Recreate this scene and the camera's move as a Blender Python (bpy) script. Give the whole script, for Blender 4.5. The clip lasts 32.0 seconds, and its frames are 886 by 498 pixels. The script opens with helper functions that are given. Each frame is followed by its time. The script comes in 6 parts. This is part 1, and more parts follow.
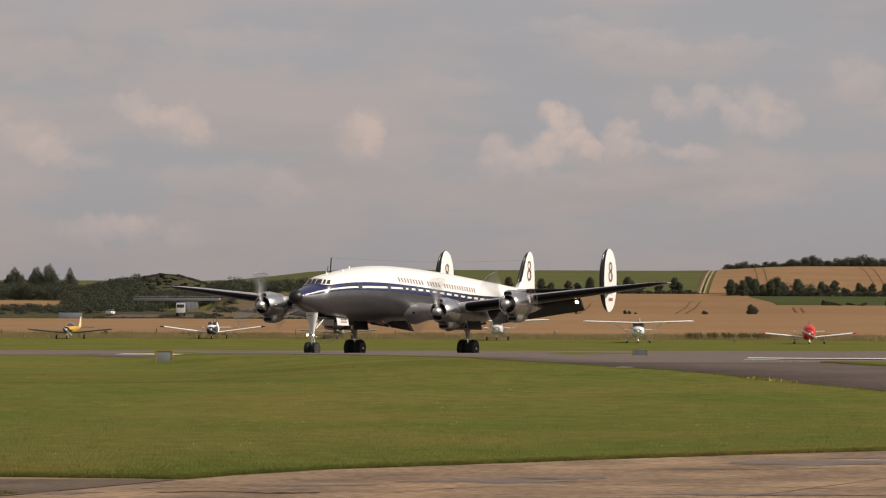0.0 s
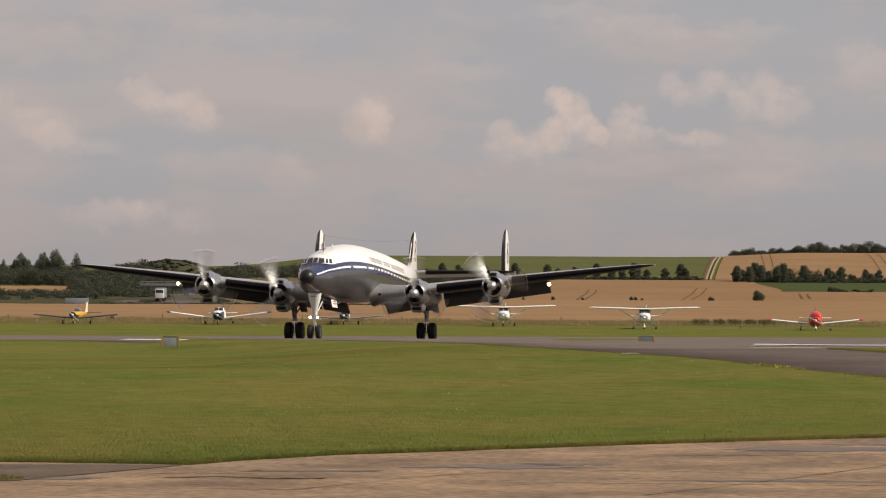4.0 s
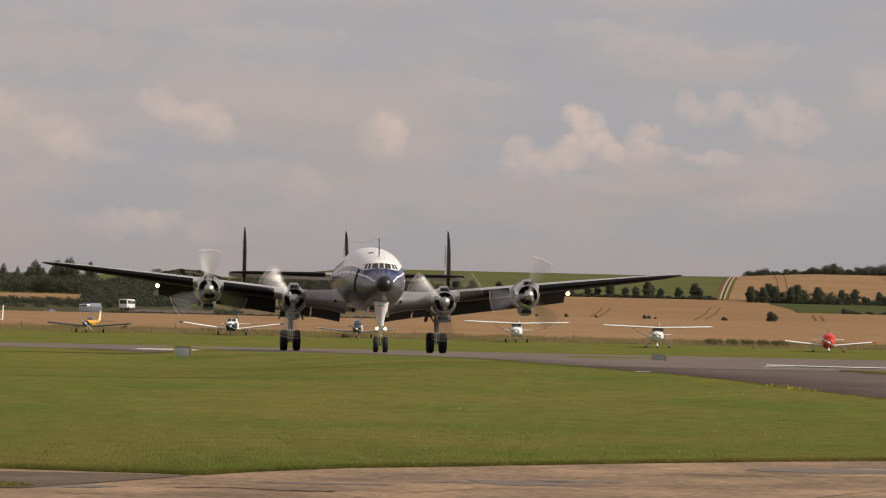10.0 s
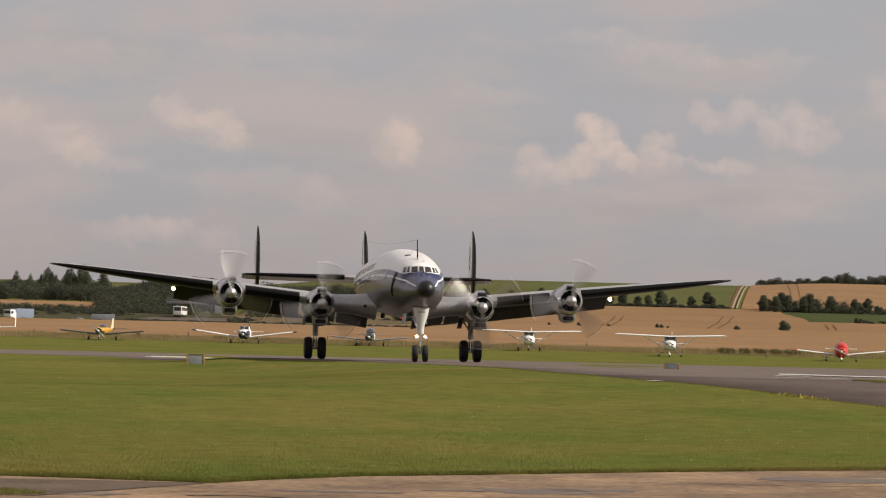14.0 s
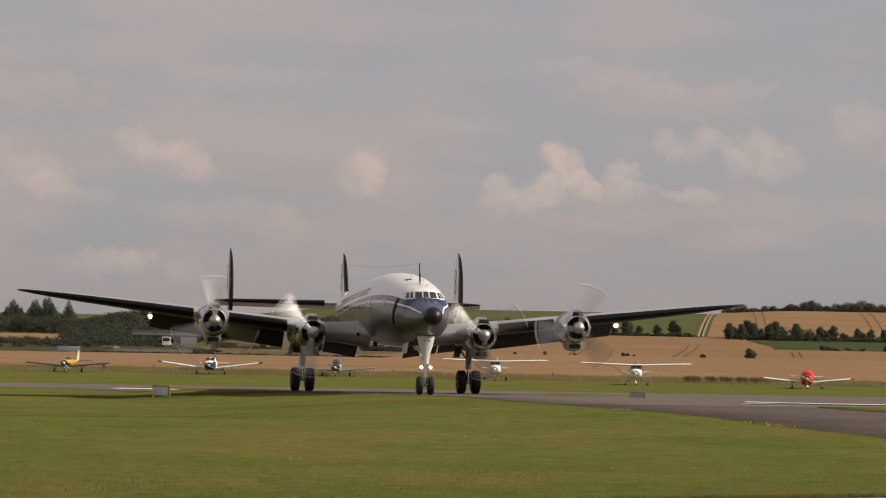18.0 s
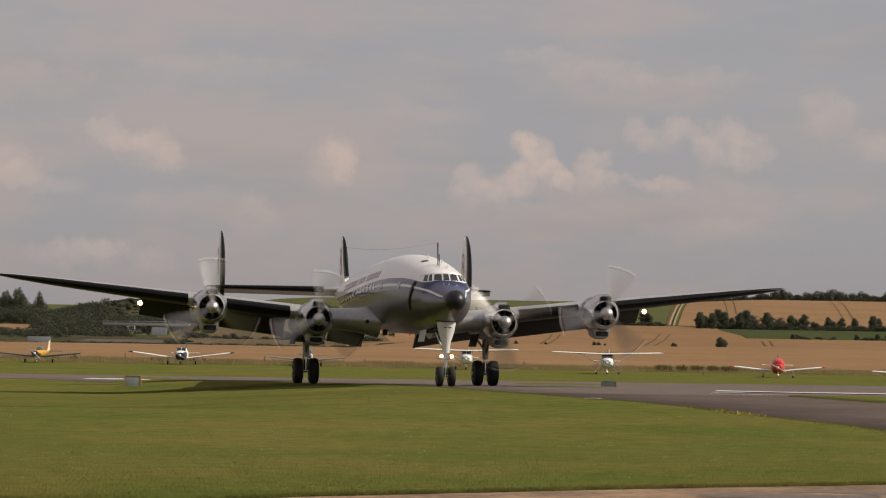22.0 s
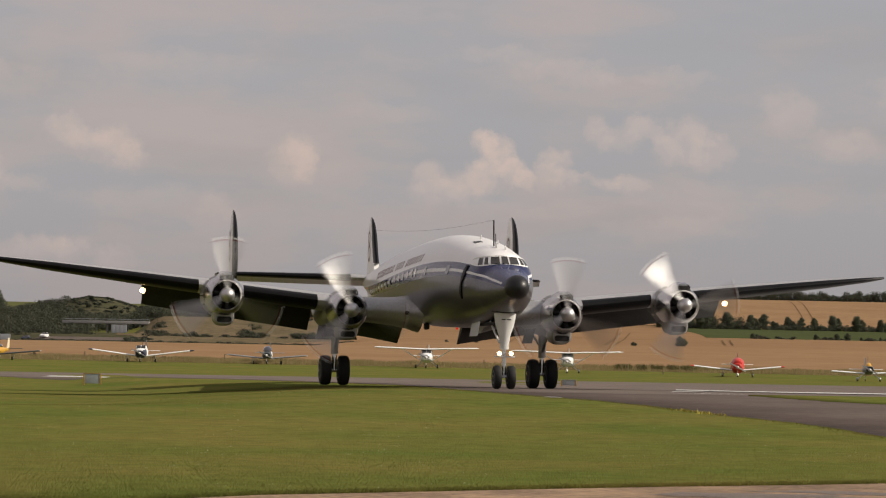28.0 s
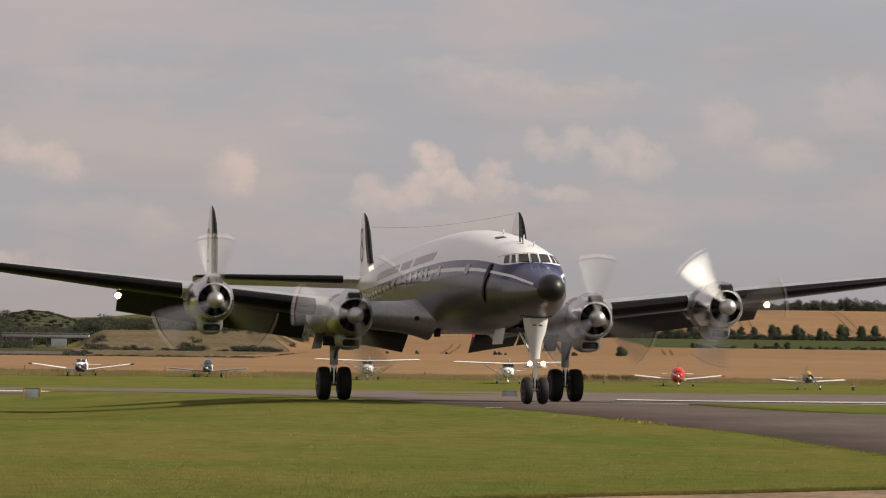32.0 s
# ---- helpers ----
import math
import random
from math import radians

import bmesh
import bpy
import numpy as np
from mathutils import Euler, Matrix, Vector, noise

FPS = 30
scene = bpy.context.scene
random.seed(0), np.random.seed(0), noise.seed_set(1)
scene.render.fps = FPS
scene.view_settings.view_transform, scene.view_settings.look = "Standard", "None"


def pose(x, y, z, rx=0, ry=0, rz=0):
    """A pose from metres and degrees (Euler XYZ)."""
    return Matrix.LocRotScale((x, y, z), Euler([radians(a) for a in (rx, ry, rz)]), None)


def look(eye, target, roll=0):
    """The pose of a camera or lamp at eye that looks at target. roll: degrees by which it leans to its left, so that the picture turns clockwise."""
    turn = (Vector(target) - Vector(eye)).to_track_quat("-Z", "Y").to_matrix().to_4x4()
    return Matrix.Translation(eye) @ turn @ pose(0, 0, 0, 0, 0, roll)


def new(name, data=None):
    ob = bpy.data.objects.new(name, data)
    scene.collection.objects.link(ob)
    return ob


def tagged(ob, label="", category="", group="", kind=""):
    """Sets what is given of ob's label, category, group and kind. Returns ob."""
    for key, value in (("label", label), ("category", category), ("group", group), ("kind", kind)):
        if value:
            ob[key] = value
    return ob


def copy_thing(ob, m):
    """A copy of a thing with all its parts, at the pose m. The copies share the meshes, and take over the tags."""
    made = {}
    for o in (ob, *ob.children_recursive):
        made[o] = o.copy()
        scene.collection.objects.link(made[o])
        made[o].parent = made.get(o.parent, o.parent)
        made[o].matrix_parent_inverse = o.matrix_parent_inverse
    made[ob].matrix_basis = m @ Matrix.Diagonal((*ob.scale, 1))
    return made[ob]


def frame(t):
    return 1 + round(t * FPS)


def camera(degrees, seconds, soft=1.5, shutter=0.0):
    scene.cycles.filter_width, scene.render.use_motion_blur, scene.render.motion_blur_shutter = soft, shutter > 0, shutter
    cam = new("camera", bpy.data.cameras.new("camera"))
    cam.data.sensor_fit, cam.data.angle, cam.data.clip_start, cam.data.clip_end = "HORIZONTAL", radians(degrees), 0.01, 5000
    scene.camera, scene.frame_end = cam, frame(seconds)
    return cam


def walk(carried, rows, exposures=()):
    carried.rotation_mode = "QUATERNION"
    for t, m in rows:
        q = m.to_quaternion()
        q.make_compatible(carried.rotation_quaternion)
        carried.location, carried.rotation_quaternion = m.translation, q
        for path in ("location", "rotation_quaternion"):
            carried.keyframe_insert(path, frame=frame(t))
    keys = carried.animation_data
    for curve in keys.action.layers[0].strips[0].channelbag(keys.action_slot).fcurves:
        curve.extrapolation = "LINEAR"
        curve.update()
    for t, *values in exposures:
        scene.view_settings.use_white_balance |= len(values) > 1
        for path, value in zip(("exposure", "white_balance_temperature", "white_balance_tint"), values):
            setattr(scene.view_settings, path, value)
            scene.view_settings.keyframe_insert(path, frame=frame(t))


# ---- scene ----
cam = camera(16.33, 32.0, soft=1.15, shutter=0.45)

# ---- camera path: seconds, yaw, pitch, roll (degrees), standing still on its tripod ----
EYE_Z = 0.296
PAN = (
    (0, -0.471, 1.873, 0.03), (0.5, -0.473, 1.816, -0.285), (1, -0.456, 1.812, -0.164), (1.5, -0.465, 1.792, -0.016),
    (2, -0.459, 1.773, -0.025), (2.5, -0.509, 1.589, 0.128), (3, -0.568, 1.559, 0.146), (3.5, -0.563, 1.624, 0.122),
    (5.5, -0.812, 1.54, 0.245), (6, -0.851, 1.548, 0.465), (6.5, -0.882, 1.567, 0.775), (7, -0.901, 1.63, 0.732),
    (7.5, -0.941, 1.695, 0.782), (8, -0.987, 1.773, 0.97), (8.5, -1.005, 1.844, 1.295), (9, -1.023, 1.9, 1.021),
    (9.5, -1.02, 1.898, 1.184), (10, -0.858, 1.885, 1.166), (10.5, -0.793, 1.885, 1.324), (11, -0.826, 1.851, 1.3),
    (11.5, -0.876, 1.701, 1.31), (12, -0.903, 1.69, 1.345), (12.5, -0.883, 1.771, 1.262), (13, -0.865, 1.832, 1.29),
    (13.5, -0.962, 1.912, 1.353), (14, -1.096, 2.035, 1.292), (14.5, -0.993, 2.123, 1.138), (16.5, -0.796, 2.403, 0.936),
    (17, -0.642, 2.468, 0.978), (17.5, -0.533, 2.525, 0.984), (18, -0.468, 2.6, 0.931), (18.5, -0.423, 2.662, 1.068),
    (19, -0.382, 2.725, 0.927), (19.5, -0.304, 2.788, 0.773), (20, -0.236, 2.828, 0.762), (20.5, -0.157, 2.875, 0.709),
    (21, -0.09, 2.836, 0.616), (21.5, -0.019, 2.659, 0.604), (22, 0.073, 2.414, 0.796), (22.5, 0.151, 2.383, 0.704),
    (23, 0.203, 2.242, 0.637), (23.5, 0.253, 2.004, 0.812), (24, 0.377, 2.039, 0.961), (24.5, 0.481, 2.21, 1.018),
    (25, 0.48, 2.197, 1.022), (25.5, 0.461, 2.171, 1.108), (27.5, 0.703, 2.429, 0.937), (28, 0.808, 2.397, 0.952),
    (28.5, 0.911, 2.207, 0.913), (29, 1.03, 2.285, 0.859), (29.5, 1.098, 2.324, 0.949), (30, 1.229, 2.397, 0.75),
    (30.5, 1.359, 2.463, 0.753), (31, 1.493, 2.476, 0.76), (31.5, 1.662, 2.551, 0.6), (32, 1.92, 2.621, 0.508),
)
walk(cam, [(t, pose(0, 0, EYE_Z, 90 + p, 0, -y) @ pose(0, 0, 0, 0, 0, r)) for t, y, p, r in PAN], exposures=((0, -0.15), (2, -0.14), (3, -0.06), (6, -0.02), (8, 0.0), (10, -0.06), (12, -0.02), (14, 0.0), (17, -0.1), (19, -0.19), (20, -0.2), (22, -0.2), (23, -0.1), (24, 0.0), (26, 0.0), (28, -0.09), (29, 0.0), (32, 0.0)))

# ---- airliner path: seconds, x, y, heading, pitch, bank (degrees), height ----
TAXI = (
    (0, -3.836, 206.164, -116.65, 0.59, -0.13, -0.208), (0.5, -4.521, 204.804, -114.14, 0.59, -0.15, -0.197), (1, -5.107, 203.452, -111.84, 0.59, -0.17, -0.185),
    (1.5, -5.589, 202.115, -109.67, 0.6, -0.19, -0.171), (2, -6.045, 200.791, -107.53, 0.61, -0.2, -0.156), (2.5, -6.414, 199.479, -105.59, 0.62, -0.21, -0.139),
    (3, -6.728, 198.178, -103.73, 0.62, -0.21, -0.12), (3.5, -7.019, 196.881, -101.8, 0.62, -0.19, -0.099), (5.5, -7.642, 191.776, -92.44, 0.33, -0, 0.027),
    (6, -7.734, 190.508, -90.62, 0.27, 0.03, 0.047), (6.5, -7.747, 189.239, -89.18, 0.21, 0.06, 0.064), (7, -7.721, 187.962, -88.13, 0.16, 0.08, 0.077),
    (7.5, -7.683, 186.672, -87.27, 0.12, 0.1, 0.088), (8, -7.642, 185.367, -86.46, 0.09, 0.12, 0.096), (8.5, -7.581, 184.046, -85.71, 0.07, 0.13, 0.101),
    (9, -7.496, 182.712, -85.07, 0.05, 0.14, 0.104), (9.5, -7.364, 181.367, -84.38, 0.04, 0.15, 0.106), (10, -7.225, 180.008, -83.75, 0.04, 0.14, 0.107),
    (10.5, -7.09, 178.634, -83.19, 0.03, 0.14, 0.107), (11, -6.944, 177.245, -82.66, 0.01, 0.13, 0.108), (11.5, -6.777, 175.843, -82.34, -0.01, 0.11, 0.109),
    (12, -6.592, 174.429, -82.31, -0.03, 0.1, 0.112), (12.5, -6.421, 173.004, -82.5, -0.06, 0.08, 0.115), (13, -6.244, 171.574, -82.56, -0.1, 0.07, 0.119),
    (13.5, -6.055, 170.143, -82.41, -0.13, 0.05, 0.121), (14, -5.845, 168.716, -82.12, -0.16, 0.03, 0.123), (14.5, -5.646, 167.297, -81.8, -0.19, 0.01, 0.122),
    (16.5, -4.78, 161.752, -81.24, -0.29, -0.04, 0.101), (17, -4.563, 160.331, -81.1, -0.29, -0.04, 0.092), (17.5, -4.341, 158.902, -80.8, -0.29, -0.03, 0.083),
    (18, -4.105, 157.461, -80.58, -0.29, -0.02, 0.072), (18.5, -3.876, 156.005, -80.45, -0.28, -0, 0.06), (19, -3.635, 154.527, -80.42, -0.27, 0.01, 0.048),
    (19.5, -3.376, 153.021, -80.5, -0.24, 0.02, 0.036), (20, -3.1, 151.486, -80.46, -0.21, 0.03, 0.025), (20.5, -2.835, 149.924, -80.34, -0.18, 0.04, 0.015),
    (21, -2.561, 148.337, -80.21, -0.15, 0.04, 0.005), (21.5, -2.269, 146.73, -80.15, -0.12, 0.04, -0.003), (22, -1.951, 145.108, -80.08, -0.1, 0.04, -0.01),
    (22.5, -1.655, 143.472, -80.08, -0.09, 0.04, -0.016), (23, -1.365, 141.823, -80.11, -0.08, 0.03, -0.02), (23.5, -1.067, 140.166, -80.09, -0.07, 0.02, -0.023),
    (24, -0.751, 138.503, -80.02, -0.07, 0, -0.025), (24.5, -0.458, 136.84, -79.99, -0.08, -0.02, -0.026), (25, -0.165, 135.178, -80.02, -0.08, -0.03, -0.029),
    (25.5, 0.126, 133.516, -80.07, -0.08, -0.05, -0.032), (27.5, 1.33, 126.854, -80.62, -0.04, -0.09, -0.061), (28, 1.663, 125.154, -80.55, -0.04, -0.08, -0.067),
    (28.5, 1.962, 123.453, -80.59, -0.05, -0.08, -0.073), (29, 2.243, 121.754, -80.65, -0.06, -0.07, -0.079), (29.5, 2.527, 120.056, -80.61, -0.07, -0.06, -0.085),
    (30, 2.836, 118.36, -80.47, -0.09, -0.04, -0.088), (30.5, 3.132, 116.672, -80.41, -0.11, -0.03, -0.091), (31, 3.43, 114.994, -80.43, -0.13, -0.01, -0.093),
    (31.5, 3.723, 113.322, -80.43, -0.15, 0, -0.094), (32, 4.047, 111.653, -80.43, -0.17, 0.02, -0.094),
)


# ---- daylight ----
SUN_AZ, SUN_EL = 97.0, 35.0  # degrees from north (+y) to the east (+x), and up
world = bpy.data.worlds.new("sky")
scene.world = world
world.use_nodes = True


def sky_nodes():
    nt = world.node_tree
    n, l = nt.nodes, nt.links
    n.clear()
    out = n.new("ShaderNodeOutputWorld")
    bg = n.new("ShaderNodeBackground")
    sky = n.new("ShaderNodeTexSky")
    sky.sky_type, sky.sun_disc = "NISHITA", False
    sky.sun_elevation, sky.sun_rotation = radians(SUN_EL), radians(SUN_AZ)
    sky.dust_density, sky.air_density = 3.0, 1.2
    geo = n.new("ShaderNodeTexCoord")

    def math_node(op, a, b=None, clamp=False):
        m = n.new("ShaderNodeMath")
        m.operation, m.use_clamp = op, clamp
        for i, v in enumerate((a, b)):
            if v is None:
                continue
            if isinstance(v, (int, float)):
                m.inputs[i].default_value = v
            else:
                l.new(v, m.inputs[i])
        return m.outputs[0]

    sep = n.new("ShaderNodeSeparateXYZ")
    l.new(geo.outputs["Generated"], sep.inputs[0])
    def noise_at(scale, detail, stretch, rough=0.5, shift=0.0):
        mp = n.new("ShaderNodeMapping")
        mp.inputs["Scale"].default_value = stretch
        mp.inputs["Location"].default_value = (shift, shift * 0.7, shift * 1.3)
        l.new(geo.outputs["Generated"], mp.inputs[0])
        t = n.new("ShaderNodeTexNoise")
        t.inputs["Scale"].default_value, t.inputs["Detail"].default_value, t.inputs["Roughness"].default_value = scale, detail, rough
        l.new(mp.outputs[0], t.inputs["Vector"])
        return t.outputs["Fac"]

    def blend(fac, a, b):
        m = n.new("ShaderNodeMix")
        m.data_type = "RGBA"
        for key, v in (("Factor", fac), ("A", a), ("B", b)):
            if isinstance(v, (tuple, float)):
                m.inputs[key].default_value = v
            else:
                l.new(v, m.inputs[key])
        return m.outputs["Result"]

    def between(v, lo, hi):
        m = n.new("ShaderNodeMapRange")
        m.interpolation_type = "SMOOTHSTEP"
        m.inputs["From Min"].default_value, m.inputs["From Max"].default_value = lo, hi
        l.new(v, m.inputs["Value"])
        return m.outputs[0]

    east = math_node("DIVIDE", sep.outputs["X"], math_node("MAXIMUM", sep.outputs["Y"], 0.05))
    rise = math_node("DIVIDE", sep.outputs["Z"], math_node("MAXIMUM", sep.outputs["Y"], 0.05))
    # blue-grey haze with rosy sheets of thin cloud, rosier towards the west
    sheets = math_node("ADD", noise_at(14, 6, (1, 1, 3.2), 0.55), math_node("MULTIPLY", east, -0.55))
    prev = blend(between(sheets, 0.38, 0.66), SKY_COOL, SKY_ROSE)
    # broad darker bars
    prev = blend(math_node("MULTIPLY", between(noise_at(10, 5, (1, 1, 4.5), 0.5, 7.0), 0.5, 0.72), 0.45), prev, SKY_DIM)
    # duller haze low over the land
    prev = blend(math_node("MULTIPLY", math_node("SUBTRACT", 1.0, between(rise, 0.018, 0.06)), 0.5), prev, SKY_DIM)
    # cumulus heads: azimuth, elevation, half width, half height (degrees), strength
    lump = math_node("MULTIPLY", math_node("SUBTRACT", noise_at(150, 5, (1, 1, 1.1), 0.58, 2.0), 0.5), 2.2)
    wx = math_node("MULTIPLY", math_node("SUBTRACT", noise_at(120, 4, (1, 1, 1), 0.6, 3.0), 0.5), 0.009)
    wz = math_node("MULTIPLY", math_node("SUBTRACT", noise_at(120, 4, (1, 1, 1), 0.6, 11.0), 0.5), 0.009)
    gx, gz = math_node("ADD", east, wx), math_node("ADD", rise, wz)
    for az_, el, w, h, k in CLOUDS:
        dx = math_node("DIVIDE", math_node("SUBTRACT", gx, math.tan(radians(az_))), math.tan(radians(w * 1.2)))
        dz = math_node("DIVIDE", math_node("SUBTRACT", gz, math.tan(radians(el))), math.tan(radians(h * 1.2)))
        r = math_node("ADD", math_node("MULTIPLY", dx, dx), math_node("MULTIPLY", dz, dz))
        body = math_node("ADD", math_node("SUBTRACT", 1.0, r), lump)
        # heads are crisp above and melt into the haze below
        soft = between(body, -0.5, 1.2)
        side = math_node("ADD", math_node("MULTIPLY", dz, 0.3), 0.62, True)
        m = math_node("MULTIPLY", math_node("MULTIPLY", soft, side), k * 0.9)
        prev = blend(m, prev, SKY_CLOUD)
    # the clear-sky light shows faintly through the cloud sheet
    join = n.new("ShaderNodeMix")
    join.data_type, join.blend_type = "RGBA", "ADD"
    join.inputs["Factor"].default_value = 0.02
    l.new(prev, join.inputs["A"])
    l.new(sky.outputs[0], join.inputs["B"])
    l.new(join.outputs["Result"], bg.inputs["Color"])
    bg.inputs["Strength"].default_value = 1.0
    l.new(bg.outputs[0], out.inputs[0])


SKY_COOL, SKY_ROSE, SKY_DIM, SKY_CLOUD = (0.347, 0.332, 0.353, 1), (0.420, 0.356, 0.348, 1), (0.322, 0.299, 0.308, 1), (0.645, 0.487, 0.42, 1)
CLOUDS = (
    (-6.24, 4.46, 0.38, 0.28, 0.62), (-5.88, 4.32, 0.36, 0.23, 0.5), (-5.34, 4.15, 0.44, 0.34, 0.68), (-5.04, 4.0, 0.29, 0.21, 0.5),
    (-8.16, 3.95, 0.4, 0.31, 0.5), (-7.79, 3.7, 0.47, 0.25, 0.5), (-7.21, 3.5, 0.58, 0.19, 0.38), (-2.09, 3.92, 0.36, 0.38, 0.5),
    (-1.93, 4.11, 0.27, 0.31, 0.55), (-1.8, 3.9, 0.19, 0.27, 0.4), (-6.66, 2.25, 0.73, 0.25, 0.5), (-6.04, 2.32, 0.36, 0.23, 0.4),
    (-5.25, 2.15, 0.42, 0.21, 0.35), (-3.39, 2.99, 0.36, 0.4, 0.3), (1.56, 4.27, 0.23, 0.29, 1), (1.75, 4.09, 0.3, 0.36, 1),
    (2.03, 3.82, 0.3, 0.25, 1), (1.53, 3.75, 0.38, 0.27, 0.7), (2.34, 3.7, 0.18, 0.14, 0.7), (0.56, 3.68, 0.29, 0.27, 0.6),
    (0.75, 3.44, 0.58, 0.23, 0.45), (1.16, 3.55, 0.42, 0.25, 0.5), (2.92, 4.07, 0.28, 0.19, 0.8), (2.78, 3.78, 0.21, 0.21, 0.5),
    (3.12, 3.72, 0.31, 0.14, 0.55), (3.46, 3.71, 0.19, 0.1, 0.4), (3.85, 3.67, 0.23, 0.14, 0.5), (4.25, 3.66, 0.4, 0.14, 0.55),
    (3.69, 4.55, 0.26, 0.26, 0.5), (4.45, 4.69, 0.28, 0.22, 0.6), (4.07, 4.43, 0.4, 0.23, 0.4), (5.27, 4.46, 0.46, 0.36, 0.6),
    (5.74, 4.24, 0.42, 0.29, 0.55), (4.91, 4.29, 0.31, 0.25, 0.35), (1.9, 6.0, 0.94, 0.17, 0.3), (2.84, 5.78, 0.94, 0.17, 0.35),
    (3.53, 5.59, 0.63, 0.15, 0.3), (5.14, 5.65, 0.73, 0.15, 0.28), (-0.18, 4.91, 0.84, 0.17, 0.2), (5.71, 3.37, 1.36, 0.27, 0.18),
    (4.99, 2.83, 1.26, 0.23, 0.2), (1.33, 3.11, 1.26, 0.21, 0.2), (-8.14, 5.42, 1.47, 0.31, 0.3), (-4.19, 5.61, 1.68, 0.31, 0.2),
    (-4.75, 3.19, 1.26, 0.26, 0.18), (-9.0, 4.3, 0.5, 0.3, 0.5), (7.2, 5.0, 0.5, 0.35, 0.45), (8.3, 4.4, 0.6, 0.3, 0.4),
    (9.6, 5.4, 0.8, 0.4, 0.35),
)
sky_nodes()
sun_data = bpy.data.lights.new("sun", "SUN")
sun_data.energy, sun_data.angle, sun_data.color = 5.0, radians(0.6), (1.0, 0.9, 0.76)
sun = new("sun", sun_data)
sun.matrix_world = look((math.sin(radians(SUN_AZ)) * 60, math.cos(radians(SUN_AZ)) * 60, 60 * math.tan(radians(SUN_EL))), (0, 0, 0))


# ---- materials ----
def mat(name, colour, rough=0.6, metal=0.0, spread=0.12, scale=4.0, bump=0.0, bump_scale=40.0, coat=0.0, object_space=True, emit=0.0, second=None, ior=1.45, per_object=0.0, spec=0.5, leafy=0.0):
    """A surface with grain at two scales: colour spread, patches towards a second colour, and fine relief."""
    m = bpy.data.materials.new(name)
    m.use_nodes = True
    nt = m.node_tree
    n, l = nt.nodes, nt.links
    b = n["Principled BSDF"]
    b.inputs["Roughness"].default_value, b.inputs["Metallic"].default_value = rough, metal
    b.inputs["Coat Weight"].default_value, b.inputs["IOR"].default_value = coat, ior
    b.inputs["Specular IOR Level"].default_value = spec
    tc = n.new("ShaderNodeTexCoord")
    src = tc.outputs["Object"]
    if not object_space:
        geo = n.new("ShaderNodeNewGeometry")
        src = geo.outputs["Position"]
    big = n.new("ShaderNodeTexNoise")
    big.inputs["Scale"].default_value, big.inputs["Detail"].default_value = scale, 5
    l.new(src, big.inputs["Vector"])
    small = n.new("ShaderNodeTexNoise")
    small.inputs["Scale"].default_value, small.inputs["Detail"].default_value = scale * 11, 4
    l.new(src, small.inputs["Vector"])
    mix = n.new("ShaderNodeMix")
    mix.data_type = "RGBA"
    ramp = n.new("ShaderNodeMapRange")
    ramp.inputs["From Min"].default_value, ramp.inputs["From Max"].default_value = 0.32, 0.68
    l.new(big.outputs["Fac"], ramp.inputs["Value"])
    l.new(ramp.outputs[0], mix.inputs["Factor"])
    two = second or tuple(c * (1 - spread) for c in colour)
    mix.inputs["A"].default_value, mix.inputs["B"].default_value = (*two, 1), (*colour, 1)
    hue = n.new("ShaderNodeHueSaturation")
    vr = n.new("ShaderNodeMapRange")
    vr.inputs["From Min"].default_value, vr.inputs["From Max"].default_value = 0.3, 0.7
    vr.inputs["To Min"].default_value, vr.inputs["To Max"].default_value = 1 - spread, 1 + spread
    l.new(small.outputs["Fac"], vr.inputs["Value"])
    value = vr.outputs[0]
    if per_object:
        oi = n.new("ShaderNodeObjectInfo")
        pr = n.new("ShaderNodeMapRange")
        pr.inputs["To Min"].default_value, pr.inputs["To Max"].default_value = 1 - per_object, 1 + per_object
        l.new(oi.outputs["Random"], pr.inputs["Value"])
        mu = n.new("ShaderNodeMath")
        mu.operation = "MULTIPLY"
        l.new(value, mu.inputs[0])
        l.new(pr.outputs[0], mu.inputs[1])
        value = mu.outputs[0]
    l.new(value, hue.inputs["Value"])
    l.new(mix.outputs["Result"], hue.inputs["Color"])
    l.new(hue.outputs[0], b.inputs["Base Color"])
    if bump:
        bn = n.new("ShaderNodeTexNoise")
        bn.inputs["Scale"].default_value, bn.inputs["Detail"].default_value = bump_scale, 5
        l.new(src, bn.inputs["Vector"])
        bp = n.new("ShaderNodeBump")
        bp.inputs["Strength"].default_value, bp.inputs["Distance"].default_value = min(1, bump), 0.02
        l.new(bn.outputs["Fac"], bp.inputs["Height"])
        l.new(bp.outputs[0], b.inputs["Normal"])
    if leafy:
        tr = n.new("ShaderNodeBsdfTranslucent")
        l.new(hue.outputs[0], tr.inputs["Color"])
        ms = n.new("ShaderNodeMixShader")
        ms.inputs[0].default_value = leafy
        l.new(b.outputs[0], ms.inputs[1])
        l.new(tr.outputs[0], ms.inputs[2])
        l.new(ms.outputs[0], n["Material Output"].inputs["Surface"])
    if emit:
        b.inputs["Emission Color"].default_value = (*colour, 1)
        b.inputs["Emission Strength"].default_value = emit
    return m


